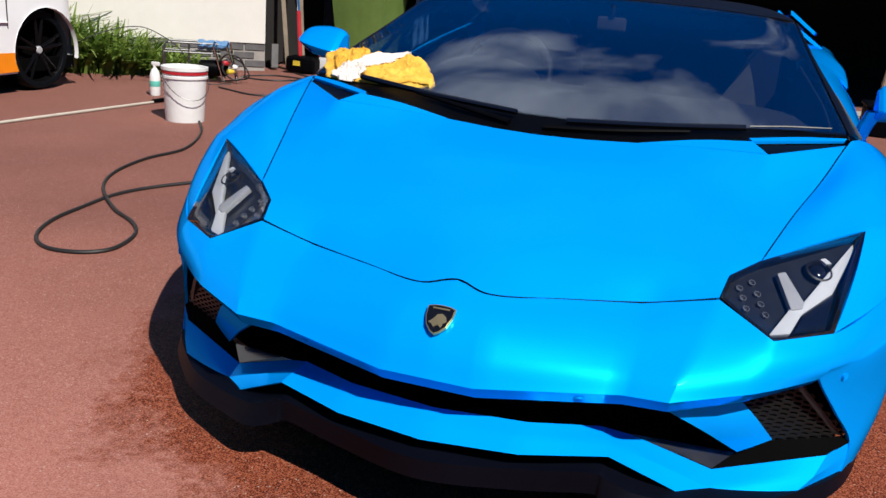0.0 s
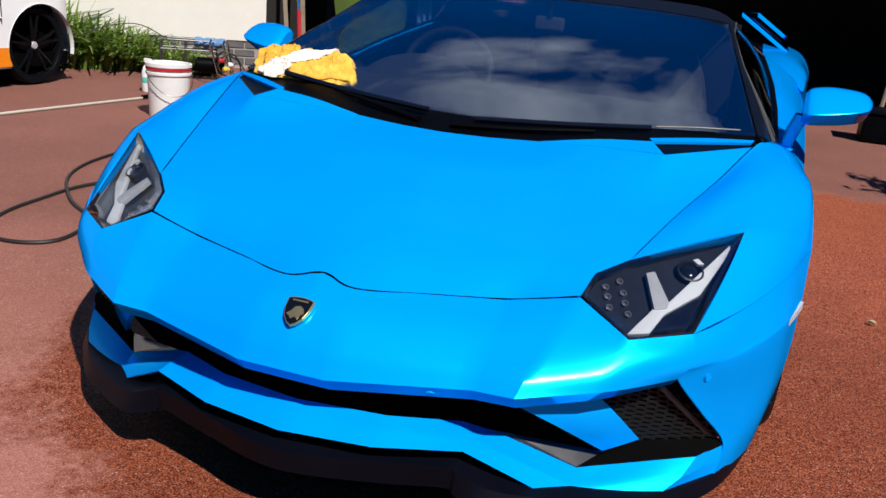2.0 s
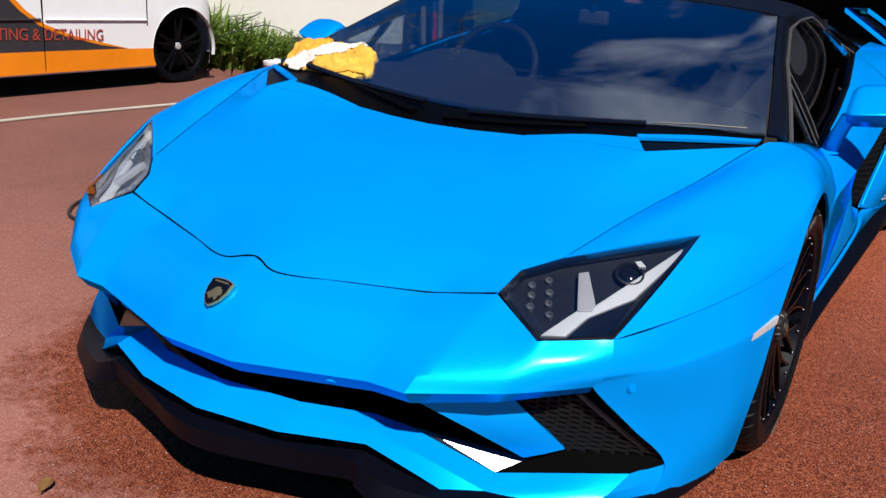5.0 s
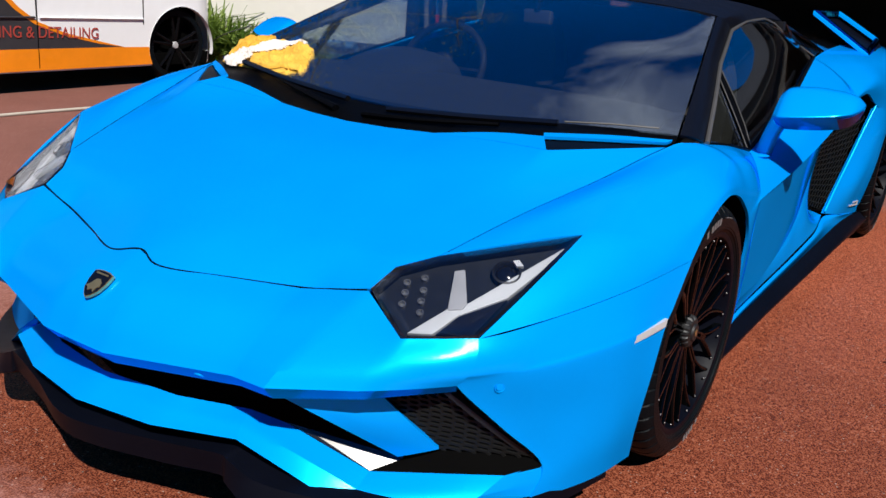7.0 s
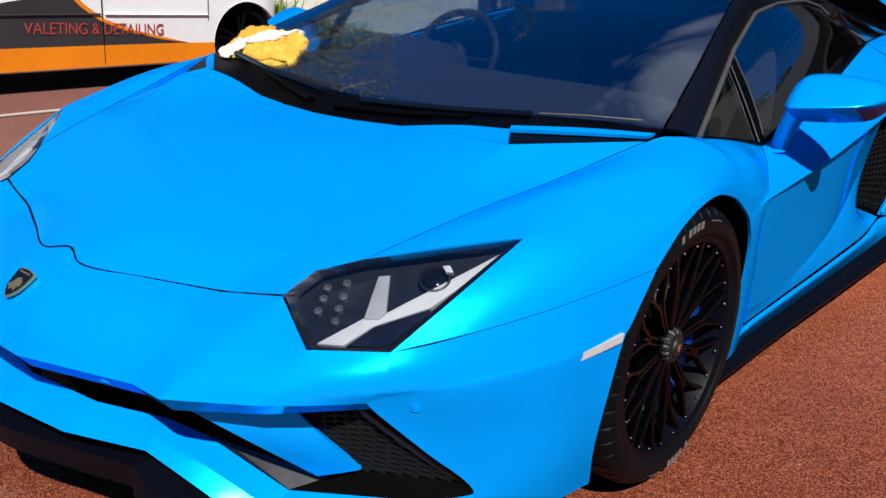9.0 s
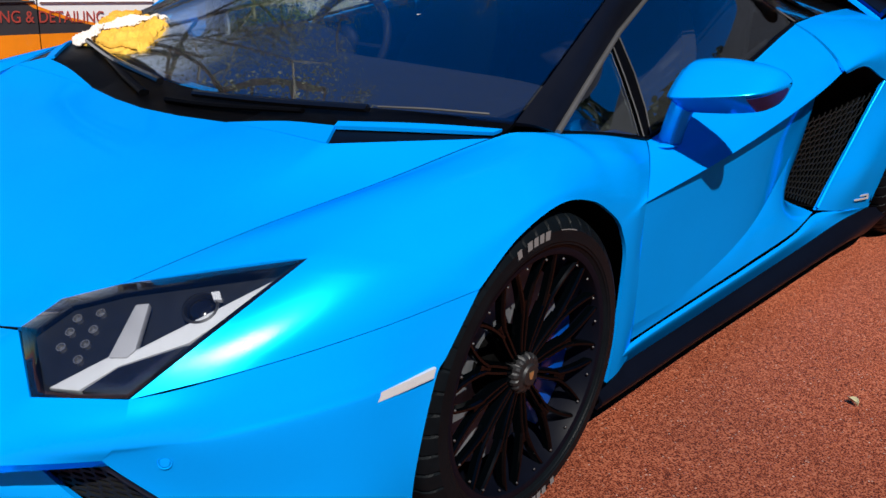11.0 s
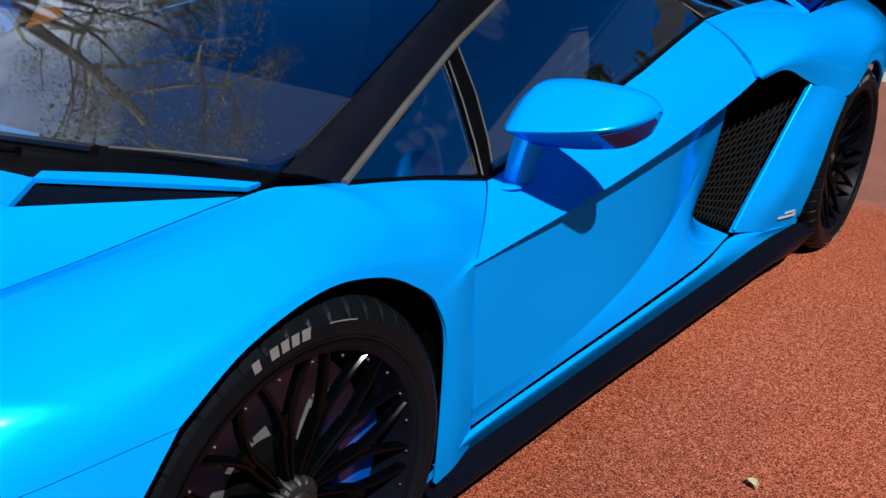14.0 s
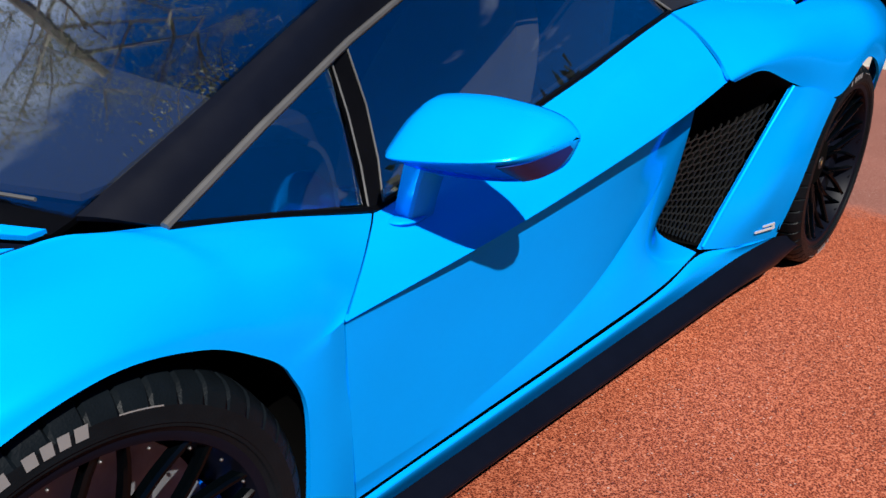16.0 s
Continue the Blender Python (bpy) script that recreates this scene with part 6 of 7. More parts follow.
# ---- cloths left on the car ----
def crumple(bm, center, size, turn, seed, rest, fold=0.03, shear=0.0, roll=0.0):
    """Adds one layer of a folded cloth: a thick pad with a rounded, uneven outline, soft folds and a rolled rim."""
    noise.seed_set(seed)
    nx, ny = 76, 56
    grid = []
    for j in range(ny + 1):
        row = []
        for i in range(nx + 1):
            u, v = i / nx * 2 - 1, j / ny * 2 - 1
            four = (u ** 4 + v ** 4) ** 0.25
            k = max(abs(u), abs(v)) / four if four > 1e-6 else 1.0
            r = max(abs(u), abs(v))
            edge = 1 + 0.12 * noise.noise(Vector((u * 1.7, v * 1.7, seed))) + 0.05 * noise.noise(Vector((u * 5, v * 5, seed + 4)))
            # the rim turns under: the outline swells before it meets the ground
            swell = 1 + 0.06 * math.sin(math.pi * min(1.0, max(0.0, (r - 0.80) / 0.20)))
            x, y = u * k * size[0] * edge * swell, v * k * size[1] * edge * swell
            x += shear * y
            pile = math.sqrt(max(0.0, 1 - r ** 8))
            crest = 1 - abs(noise.noise(Vector((u * 1.5 + v * 1.2, v * 2.4 - u, seed + 2)))) * 2.2
            wrinkle = 1 - abs(noise.noise(Vector((u * 4.2 - v * 1.4, v * 3.1 + u * 2.0, seed + 6)))) * 2.0
            h = size[2] * pile * (0.82 + 0.40 * noise.noise(Vector((u * 1.6, v * 2.2, seed + 9)))) + fold * pile * max(0.0, crest) ** 2 + 0.004 * pile * max(0.0, wrinkle) ** 2 + roll * pile * max(0.0, r - 0.55)
            h += 0.0025 * pile * noise.noise(Vector((u * 8, v * 8, seed))) + 0.0006 * noise.noise(Vector((u * 18, v * 18, seed)))
            p = Matrix.Rotation(turn, 3, "Z") @ Vector((x, y, 0))
            wx, wy = center[0] + p.x, center[1] + p.y
            row.append(Vector((wx, wy, rest(wx, wy) + max(h, 0.003))))
        grid.append(row)
    add_grid(bm, grid, flip=False, thick=0.003)
    return [p for r in grid for p in r]


def top_of(points, below):
    """Height of a crumpled layer at a place, or of what lies below it."""
    cells = {}
    for p in points:
        key = (round(p.x / 0.008), round(p.y / 0.008))
        cells[key] = max(cells.get(key, -9.0), p.z)

    def height(x, y):
        k = (round(x / 0.008), round(y / 0.008))
        near = [cells[q] for q in ((k[0] + a, k[1] + c) for a in (-1, 0, 1) for c in (-1, 0, 1)) if q in cells]
        return max(below(x, y), sum(near) / len(near)) if near else below(x, y)
    return height


def screen_height(x, y):
    """Height of the hood, scuttle and windscreen foot on the car's right."""
    base = 0.05 + 0.10 * max(0.0, abs(x) - 0.4)
    return 0.752 + max(0.0, y - base) * 0.40 - max(0.0, base - 0.09 - y) * 0.05 + 0.004


def build_cloths():
    bm = bmesh.new()
    under = crumple(bm, (-0.630, 0.145), (0.190, 0.108, 0.010), radians(-4), 3, screen_height, 0.012, -0.50)
    lower = top_of(under, screen_height)
    pad = crumple(bm, (-0.545, 0.118), (0.110, 0.080, 0.012), radians(8), 17, lower, 0.006, -0.45, 0.012)
    tail = crumple(bm, (-0.735, 0.190), (0.060, 0.070, 0.009), radians(30), 23, lower, 0.010, 0.0)
    bmesh.ops.recalc_face_normals(bm, faces=bm.faces)
    tagged(finish(bm, "microfibre_cloth", TOWEL_YELLOW, smooth=70), "crumpled yellow microfibre cloth on the windscreen foot", "cloth")
    top = top_of(pad + tail, lower)
    bm = bmesh.new()
    sheet = crumple(bm, (-0.640, 0.150), (0.038, 0.135, 0.004), radians(-44), 11, top, 0.004)
    crumple(bm, (-0.695, 0.070), (0.052, 0.042, 0.006), radians(-20), 12, top_of(sheet, top), 0.006)
    bmesh.ops.recalc_face_normals(bm, faces=bm.faces)
    tagged(finish(bm, "polishing_cloth", TOWEL_WHITE, smooth=70), "folded white polishing cloth on the yellow cloth", "cloth")


build_cloths()


# ---- the small white van ----
def build_van():
    van = thing("van", "white car-derived van with charcoal and orange wrap", "van", (-5.5, 1.43, -0.03))
    X = -4.50

    def loc(p):
        return Vector(p) - Vector((-5.3, 1.2, 0))

    y0, y1 = -1.10, 3.46
    hub, R, AY, AR = 3.01, 0.315, 3.02, 0.348

    def side_x(z):
        return X - 0.05 * max(0, z - 0.55) - 0.18 * max(0, z - 0.80) - 0.04 * max(0, 0.30 - z)

    bm = bmesh.new()
    ys = [y0 + (y1 - y0) * k / 138 for k in range(139)]
    zs = [0.16 + 1.55 * k / 60 for k in range(61)]
    for fx in (1, -1):
        for yi in range(len(ys) - 1):
            for zi in range(len(zs) - 1):
                ym, zm = (ys[yi] + ys[yi + 1]) / 2, (zs[zi] + zs[zi + 1]) / 2
                if math.hypot(ym - AY, zm - 0.30) < AR or math.hypot(ym - 0.45, zm - 0.30) < 0.345:
                    continue
                xs = [side_x(z) if fx > 0 else -10.6 - side_x(z) for z in (zs[zi], zs[zi + 1])]
                end = lambda y, z: y - 0.10 * max(0, z - 0.6) ** 1.2 * (1 if y > 3.3 else 0) + 0.3 * max(0, z - 0.9) * (1 if y < -0.9 else 0)
                q = [bm.verts.new(loc(p)) for p in ((xs[0], end(ys[yi], zs[zi]), zs[zi]), (xs[0], end(ys[yi + 1], zs[zi]), zs[zi]), (xs[1], end(ys[yi + 1], zs[zi + 1]), zs[zi + 1]), (xs[1], end(ys[yi], zs[zi + 1]), zs[zi + 1]))]
                bm.faces.new(q if fx > 0 else q[::-1])
    bmesh.ops.remove_doubles(bm, verts=bm.verts, dist=0.0005)
    for v in bm.verts:
        for hy in (AY, 0.45):
            dy, dz = v.co.y + 1.2 - hy, v.co.z - 0.30
            d = math.hypot(dy, dz)
            if d < 0.385 and v.is_boundary and v.co.z > 0.17:
                v.co.y, v.co.z = hy - 1.2 + dy / d * AR, 0.30 + dz / d * AR
    for yy, fl in ((y0, 1), (y1, -1)):
        prof = [bm.verts.new(loc((side_x(z), yy - (0.10 * max(0, z - 0.6) ** 1.2 if yy > 3 else 0), z))) for z in zs]
        prof2 = [bm.verts.new(loc((-10.6 - side_x(z), yy - (0.10 * max(0, z - 0.6) ** 1.2 if yy > 3 else 0), z))) for z in zs]
        for k in range(60):
            bm.faces.new((prof[k], prof2[k], prof2[k + 1], prof[k + 1]) if fl > 0 else (prof[k], prof[k + 1], prof2[k + 1], prof2[k]))
    # the tail corners curve in
    for v in bm.verts:
        yy = v.co.y + 1.2
        f = max(0.0, (yy - 3.20) / (y1 - 3.20))
        v.co.x *= 1 - 0.20 * f ** 2.2
        v.co.y -= 0.05 * f * max(0.0, v.co.z - 0.45)
    box(bm, loc((-5.3, 1.15, 1.71)), (1.25, 4.0, 0.04))
    for fx in (1, -1):
        ring = []
        for k in range(25):
            a = math.pi * (-0.06 + 1.12 * k / 24)
            y, z = AY - AR * math.cos(a), 0.30 + AR * math.sin(a)
            ring.append([loc((X * 1.0 + 0.004 if fx > 0 else -10.6 - X - 0.004, y, z)), loc((X - 0.035 if fx > 0 else -10.6 - X + 0.035, y, z))])
        add_grid(bm, ring, flip=fx > 0)
    part("body", bm, VAN_WHITE, van, "white van body", smooth=40)
    bm = bmesh.new()
    box(bm, loc((-5.3, 1.2, 0.20)), (1.45, 4.4, 0.10))
    box(bm, loc((-5.3, hub, 0.40)), (1.15, 0.72, 0.50))
    box(bm, loc((-5.3, 0.45, 0.40)), (1.15, 0.72, 0.50))
    part("chassis", bm, DARK_VOID, van, "black underside", smooth=0)

    def decal(name, outline, mat, label, proud):
        bm = bmesh.new()
        m = basis(loc((X + proud, 0, 0)), Vector((0, 1, 0)), Vector((0, 0, 1)), Vector((1, 0, 0)))
        prism(bm, outline, 0.002, m)
        bmesh.ops.triangulate(bm, faces=bm.faces)
        part(name, bm, mat, van, label, smooth=0)

    def arch_y(z):
        return AY - math.sqrt(max(0.0, 0.350 ** 2 - (z - 0.30) ** 2))

    swoosh = [(1.39, 0.72), (1.49, 0.62), (1.64, 0.515), (1.88, 0.426), (2.18, 0.358), (2.42, 0.325)]
    decal("wrap_panel", [(-1.0, 0.347), (2.36, 0.323)] + swoosh[::-1], VAN_GREY, "charcoal vinyl wrap", 0.003)
    decal("wrap_stripe", [(-1.0, 0.165), (2.70, 0.175), (arch_y(0.25), 0.25), (arch_y(0.318), 0.318), (2.36, 0.325), (1.6, 0.332), (-1.0, 0.345)], VAN_ORANGE, "orange sill stripe", 0.0045)
    decal("wrap_edge", swoosh + [(2.20, 0.374), (1.90, 0.444), (1.67, 0.530), (1.53, 0.63), (1.44, 0.72)], VAN_ORANGE, "orange swoosh edge", 0.0045)
    bm = bmesh.new()
    tube(bm, [loc((X + 0.004, -0.9, 0.570)), loc((X + 0.004, 1.645, 0.562))], 0.016, 8, flat=0.5)
    part("rubbing_strip", bm, VAN_GREY, van, "charcoal rubbing strip")
    bm = bmesh.new()
    tube(bm, [loc((X + 0.004, 1.685, 0.560)), loc((X + 0.004, 2.61, 0.545))], 0.015, 8, flat=0.5)
    part("rubbing_strip", bm, VAN_WHITE, van, "white rubbing strip")
    bm = bmesh.new()
    box(bm, loc((X + 0.0008, 1.665, 0.47)), (0.008, 0.007, 0.56))
    part("door_gap", bm, DARK_VOID, van, "dark door shut line", smooth=0)
    bm = bmesh.new()
    box(bm, loc((X + 0.0008, 2.62, 0.62)), (0.006, 0.006, 0.24))
    part("door_gap", bm, DARK_VOID, van, "dark door shut line", smooth=0)
    words = bpy.data.curves.new("lettering", "FONT")
    words.body = "VALETING & DETAILING"
    words.size, words.extrude = 0.118, 0.001
    words.materials.append(VAN_RED)
    txt = new("lettering", words)
    txt.parent = van
    txt.matrix_local = Matrix.Translation(loc((X + 0.009, 1.055, 0.432))) @ basis(Vector((0, 0, 0)), Vector((0, 0.999, -0.03)), Vector((0, 0.03, 0.999)), Vector((1, 0, 0))) @ Matrix.Diagonal((0.885, 1.02, 1, 1))
    txt["label"] = "red lettering"
    for y in (hub, 0.45):
        for sx in (1, -1):
            wheel = new("wheel")
            wheel.parent = van
            place = Matrix.Translation(loc(((X - 0.055) if sx > 0 else (-10.6 - X + 0.055), y, R))) @ Matrix.Rotation(0 if sx > 0 else math.pi, 4, "Z")
            bm = bmesh.new()
            lathe(bm, [(0.246, -0.01), (0.256, 0.0), (R - 0.02, 0.0), (R - 0.006, -0.02), (R, -0.05), (R, -0.15), (R - 0.02, -0.19), (0.24, -0.19)], 64)
            bm.transform(place)
            part("tyre", bm, RUBBER, wheel, "black van tyre")
            bm = bmesh.new()
            lathe(bm, [(0.232, -0.15), (0.240, -0.02), (0.248, -0.002), (0.256, -0.004), (0.256, -0.16)], 48)
            for k in range(10):
                a = 2 * math.pi * (k // 2) / 5 + (0.16 if k % 2 else -0.16)
                d = Vector((0, math.sin(a), math.cos(a)))
                tube(bm, [Vector((-0.03, 0, 0)) + d * 0.04, Vector((-0.018, 0, 0)) + d * 0.13, Vector((-0.012, 0, 0)) + d * 0.244], [0.019, 0.014, 0.011], 6)
            bm.transform(place)
            part("rim", bm, VAN_RIM, wheel, "black alloy rim", smooth=35)
            bm = bmesh.new()
            lathe(bm, [(0, -0.008), (0.026, -0.010), (0.032, -0.02), (0.032, -0.05)], 24)
            bm.transform(place)
            part("hub_cap", bm, BADGE_GREY, wheel, "bright hub cap")
            bm = bmesh.new()
            lathe(bm, [(0.0, -0.10), (0.236, -0.10), (0.236, -0.12)], 32)
            bm.transform(place)
            part("brake_shield", bm, DARK_VOID, wheel)


build_van()


# ---- house wall, garage ----
CORNER = Vector((-4.24, 5.90, 0))
ALONG = Vector((-0.82, -0.57, 0)).normalized()
OUT = Vector((ALONG.y, -ALONG.x, 0)).normalized()
if OUT.dot(Vector((0.3, -1, 0))) < 0:
    OUT = -OUT
GAR = Vector((0.985, 0.17, 0)).normalized()
INTO = Vector((-GAR.y, GAR.x, 0))


def slab(name, at, ex, ey, size, mat, label="", category="", kind="structure", smooth=0, bevel=0.0):
    """A block: origin at a low corner, along ex, ey and up."""
    bm = bmesh.new()
    box(bm, (size[0] / 2, size[1] / 2, size[2] / 2), size)
    if bevel:
        bevelled(bm, bevel, 2)
    bm.transform(basis(Vector(at), ex, ey, Vector((0, 0, 1))))
    bmesh.ops.recalc_face_normals(bm, faces=bm.faces)
    ob = finish(bm, name, mat, smooth=smooth)
    return tagged(ob, label, category, kind=kind)


def build_buildings():
    up = Vector((0, 0, 1))
    back = -OUT
    slab("wall_west", CORNER + up * 0.262 + OUT * 0.02, ALONG, back, (9.0, 0.30, 2.5), CREAM_WALL, "cream rendered house wall", "wall")
    plinth = slab("wall_plinth", CORNER - up * 0.04, ALONG, back, (9.0, 0.26, 0.302), MORTAR, "grey brick plinth with pale joints", "wall")
    bm = bmesh.new()
    box(bm, (0, 0, 0), (0.205, 0.05, 0.070))
    bevelled(bm, 0.006, 1)
    brick = bpy.data.meshes.new("brick")
    bm.to_mesh(brick)
    bm.free()
    brick.materials.append(BRICK_GREY)
    rnd = random.Random(5)
    for course in range(3):
        for k in range(12):
            d = 0.105 + 0.218 * k - (0.109 if course % 2 else 0)
            if d < 0.08:
                continue
            ob = new("brick", brick)
            ob.parent = plinth
            ob.matrix_world = basis(CORNER + ALONG * d + OUT * (0.004 + 0.003 * rnd.random()) - OUT * 0.02 + up * (0.048 + 0.085 * course), ALONG, back, up)
    slab("roof_west", CORNER + up * 2.76 - ALONG * 0.4 + OUT * 0.35, ALONG, back, (9.6, 3.0, 0.18), BRICK_GREY, "grey house roof edge", "roof")
    # garage: open front, dark inside
    g0 = CORNER + GAR * 0.02 + INTO * 0.30
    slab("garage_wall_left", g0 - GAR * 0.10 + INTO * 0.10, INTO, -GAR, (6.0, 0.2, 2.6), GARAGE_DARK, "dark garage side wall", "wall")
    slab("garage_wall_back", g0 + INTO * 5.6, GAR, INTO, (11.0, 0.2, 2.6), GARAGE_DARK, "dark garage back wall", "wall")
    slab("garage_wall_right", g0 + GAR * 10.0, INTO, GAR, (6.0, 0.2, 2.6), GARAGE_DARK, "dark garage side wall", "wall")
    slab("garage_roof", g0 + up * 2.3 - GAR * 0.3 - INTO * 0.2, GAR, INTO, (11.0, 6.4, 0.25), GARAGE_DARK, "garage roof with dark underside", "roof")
    # unseen pitched roof, added so the side glass mirrors something dark
    bm = bmesh.new()
    prism(bm, [(-0.35, 0.0), (3.0, 1.75), (6.35, 0.0)], 11.2, basis(g0 + up * 2.552 + GAR * 10.8, INTO, up, GAR))
    bmesh.ops.recalc_face_normals(bm, faces=bm.faces)
    tagged(finish(bm, "added_gable_roof", SLATE, smooth=0), "unseen dark pitched roof added to darken the side-glass reflection", "roof", kind="structure")
    slab("garage_floor", g0 + INTO * 1.4 + up * 0.001, GAR, INTO, (10.0, 4.3, 0.006), GARAGE_DARK, "garage floor with its shade put into near-black colour", "floor")
    slab("threshold", g0 + GAR * 0.3 + INTO * 0.35 - up * 0.02, GAR, INTO, (9.6, 0.55, 0.032), CONCRETE, "pale worn concrete threshold of the garage", "threshold", bevel=0.006)
    # lintel is out of sight; coloured dark so the side glass mirrors no bright bar
    slab("garage_lintel", g0 + up * 1.95 - GAR * 0.1, GAR, INTO, (10.5, 0.2, 0.38), TIMBER_DARK, "unseen garage lintel, dark to keep it out of reflections", "wall")


build_buildings()


# ---- things by the garage and on the drive ----
def bar_thing(name, pts, radius, mat, label, category, sides=8, flat=1.0):
    bm = bmesh.new()
    tube(bm, pts, radius, sides, flat=flat)
    return tagged(finish(bm, name, mat), label, category)


def plank(at, top, width, thick, mat, label):
    bm = bmesh.new()
    a, b = Vector(at), Vector(top)
    d = (b - a).normalized()
    side = Vector((0.95, 0.3, 0)).normalized()
    side = (side - d * side.dot(d)).normalized()
    m = basis(a, side, d.cross(side), d)
    box(bm, (0, 0, (b - a).length / 2), (width, thick, (b - a).length))
    bevelled(bm, 0.003, 1)
    bm.transform(m)
    return tagged(finish(bm, "plank", mat, smooth=0), label, "plank", group="planks by the garage")


plank((-4.10, 6.16, 0.0), (-4.42, 6.40, 1.85), 0.045, 0.03, OLD_WOOD, "weathered plank leaning in the garage")
plank((-4.02, 6.35, 0.0), (-4.28, 6.62, 1.9), 0.05, 0.03, OLD_WOOD, "weathered plank leaning in the garage")
plank((-4.20, 6.05, 0.0), (-4.26, 6.16, 0.24), 0.07, 0.03, BRICK_GREY, "short grey board leaning in the garage")


def build_trimmer():
    t = thing("pole_tool", "red and silver pole tool with black base", "tool", (-3.88, 5.98, 0))
    bm = bmesh.new()
    tube(bm, [(0.02, 0.0, 0.10), (-0.05, 0.06, 0.62)], 0.022, 10)
    part("grip", bm, RED_PAINT, t, "red grip tube")
    bm = bmesh.new()
    tube(bm, [(-0.05, 0.06, 0.62), (-0.18, 0.16, 1.5)], 0.014, 10)
    part("shaft", bm, CHROME, t, "silver shaft")
    bm = bmesh.new()
    box(bm, (0.06, 0, 0.085), (0.34, 0.22, 0.17))
    bevelled(bm, 0.05, 3)
    part("base", bm, BLACK_PLASTIC, t, "black motor base")
    bm = bmesh.new()
    box(bm, (0.03, -0.113, 0.10), (0.08, 0.004, 0.05))
    part("sticker", bm, YELLOW_PLASTIC, t, smooth=0)


build_trimmer()


def build_carton():
    c = thing("carton", "small white plastic tub by the garage", "tub", (-3.55, 6.1, 0))
    bm = bmesh.new()
    box(bm, (0, 0, 0.09), (0.24, 0.18, 0.18))
    bevelled(bm, 0.02, 2)
    part("body", bm, WHITE_PLASTIC, c)
    bm = bmesh.new()
    box(bm, (0.0, 0, 0.188), (0.25, 0.19, 0.016))
    bevelled(bm, 0.005, 1)
    part("lid", bm, RED_PAINT, c, "red lid")


build_carton()


def build_bin():
    b = thing("wheelie_bin", "green plastic wheelie bin in the garage mouth", "bin", (-3.55, 7.05, 0))
    bm = bmesh.new()
    rows = []
    for z, w, d in ((0.06, 0.24, 0.26), (0.5, 0.29, 0.31), (0.95, 0.33, 0.37)):
        rows.append([Vector((w * sx, d * sy, z)) for sx, sy in ((-1, -1), (-0.4, -1.06), (0.4, -1.06), (1, -1), (1.04, 0), (1, 1), (-1, 1), (-1.04, 0), (-1, -1))])
    add_grid(bm, surface(rows, 32, 8, u_straight=True, trim=0), flip=False, thick=0.006)
    part("body", bm, GREEN_PLASTIC, b, smooth=40)
    bm = bmesh.new()
    box(bm, (0, 0, 0.985), (0.70, 0.78, 0.06))
    bevelled(bm, 0.02, 2)
    part("lid", bm, GREEN_PLASTIC, b)
    bm = bmesh.new()
    box(bm, (0, 0, 0.06), (0.46, 0.5, 0.02))
    part("bottom", bm, GREEN_PLASTIC, b)
    for sx in (-1, 1):
        bm = bmesh.new()
        lathe(bm, [(0.0, 0.02), (0.09, 0.02), (0.1, 0.01), (0.1, -0.03), (0.0, -0.03)], 24, Matrix.Translation((0.26 * sx, 0.26, 0.1)))
        part("wheel", bm, RUBBER, b)


build_bin()


def build_hanging():
    for k, (x, y, h, w, mat) in enumerate(((-3.98, 6.9, 1.1, 0.16, CLOTH_DARK), (-3.80, 7.2, 1.3, 0.14, CLOTH_DARK), (-3.05, 7.4, 1.2, 0.22, BLUE_PLASTIC))):
        bm = bmesh.new()
        rows = []
        rnd = random.Random(k)
        for j in range(7):
            z = h * j / 6
            rows.append([Vector((x + w * (i / 8 - 0.5) * (1 - 0.3 * j / 6), y + 0.03 * math.sin(i * 2.1 + k) + 0.02 * rnd.random(), z)) for i in range(9)])
        add_grid(bm, surface(rows, 24, 12, trim=0), flip=False, thick=0.01)
        ob = finish(bm, "dust_sheet", mat, smooth=60)
        tagged(ob, "dark folded sheet standing against the garage wall" if mat is CLOTH_DARK else "blue rolled sheet standing in the garage", "sheet")


build_hanging()

bar_thing("prop", [(1.93, 7.5, 0.0), (1.96, 7.52, 0.4), (2.05, 7.6, 1.5)], 0.022, OLD_WOOD, "grey pole leaning in the garage", "pole")


def build_toolbox():
    b = thing("storage_box", "black plastic storage box on the drive", "box", (1.95, 6.35, 0))
    bm = bmesh.new()
    box(bm, (0, 0, 0.13), (0.55, 0.40, 0.26))
    bevelled(bm, 0.03, 3)
    part("body", bm, BLACK_PLASTIC, b)
    bm = bmesh.new()
    box(bm, (0, 0, 0.275), (0.58, 0.43, 0.035))
    bevelled(bm, 0.012, 2)
    part("lid", bm, BLACK_SATIN, b)


build_toolbox()


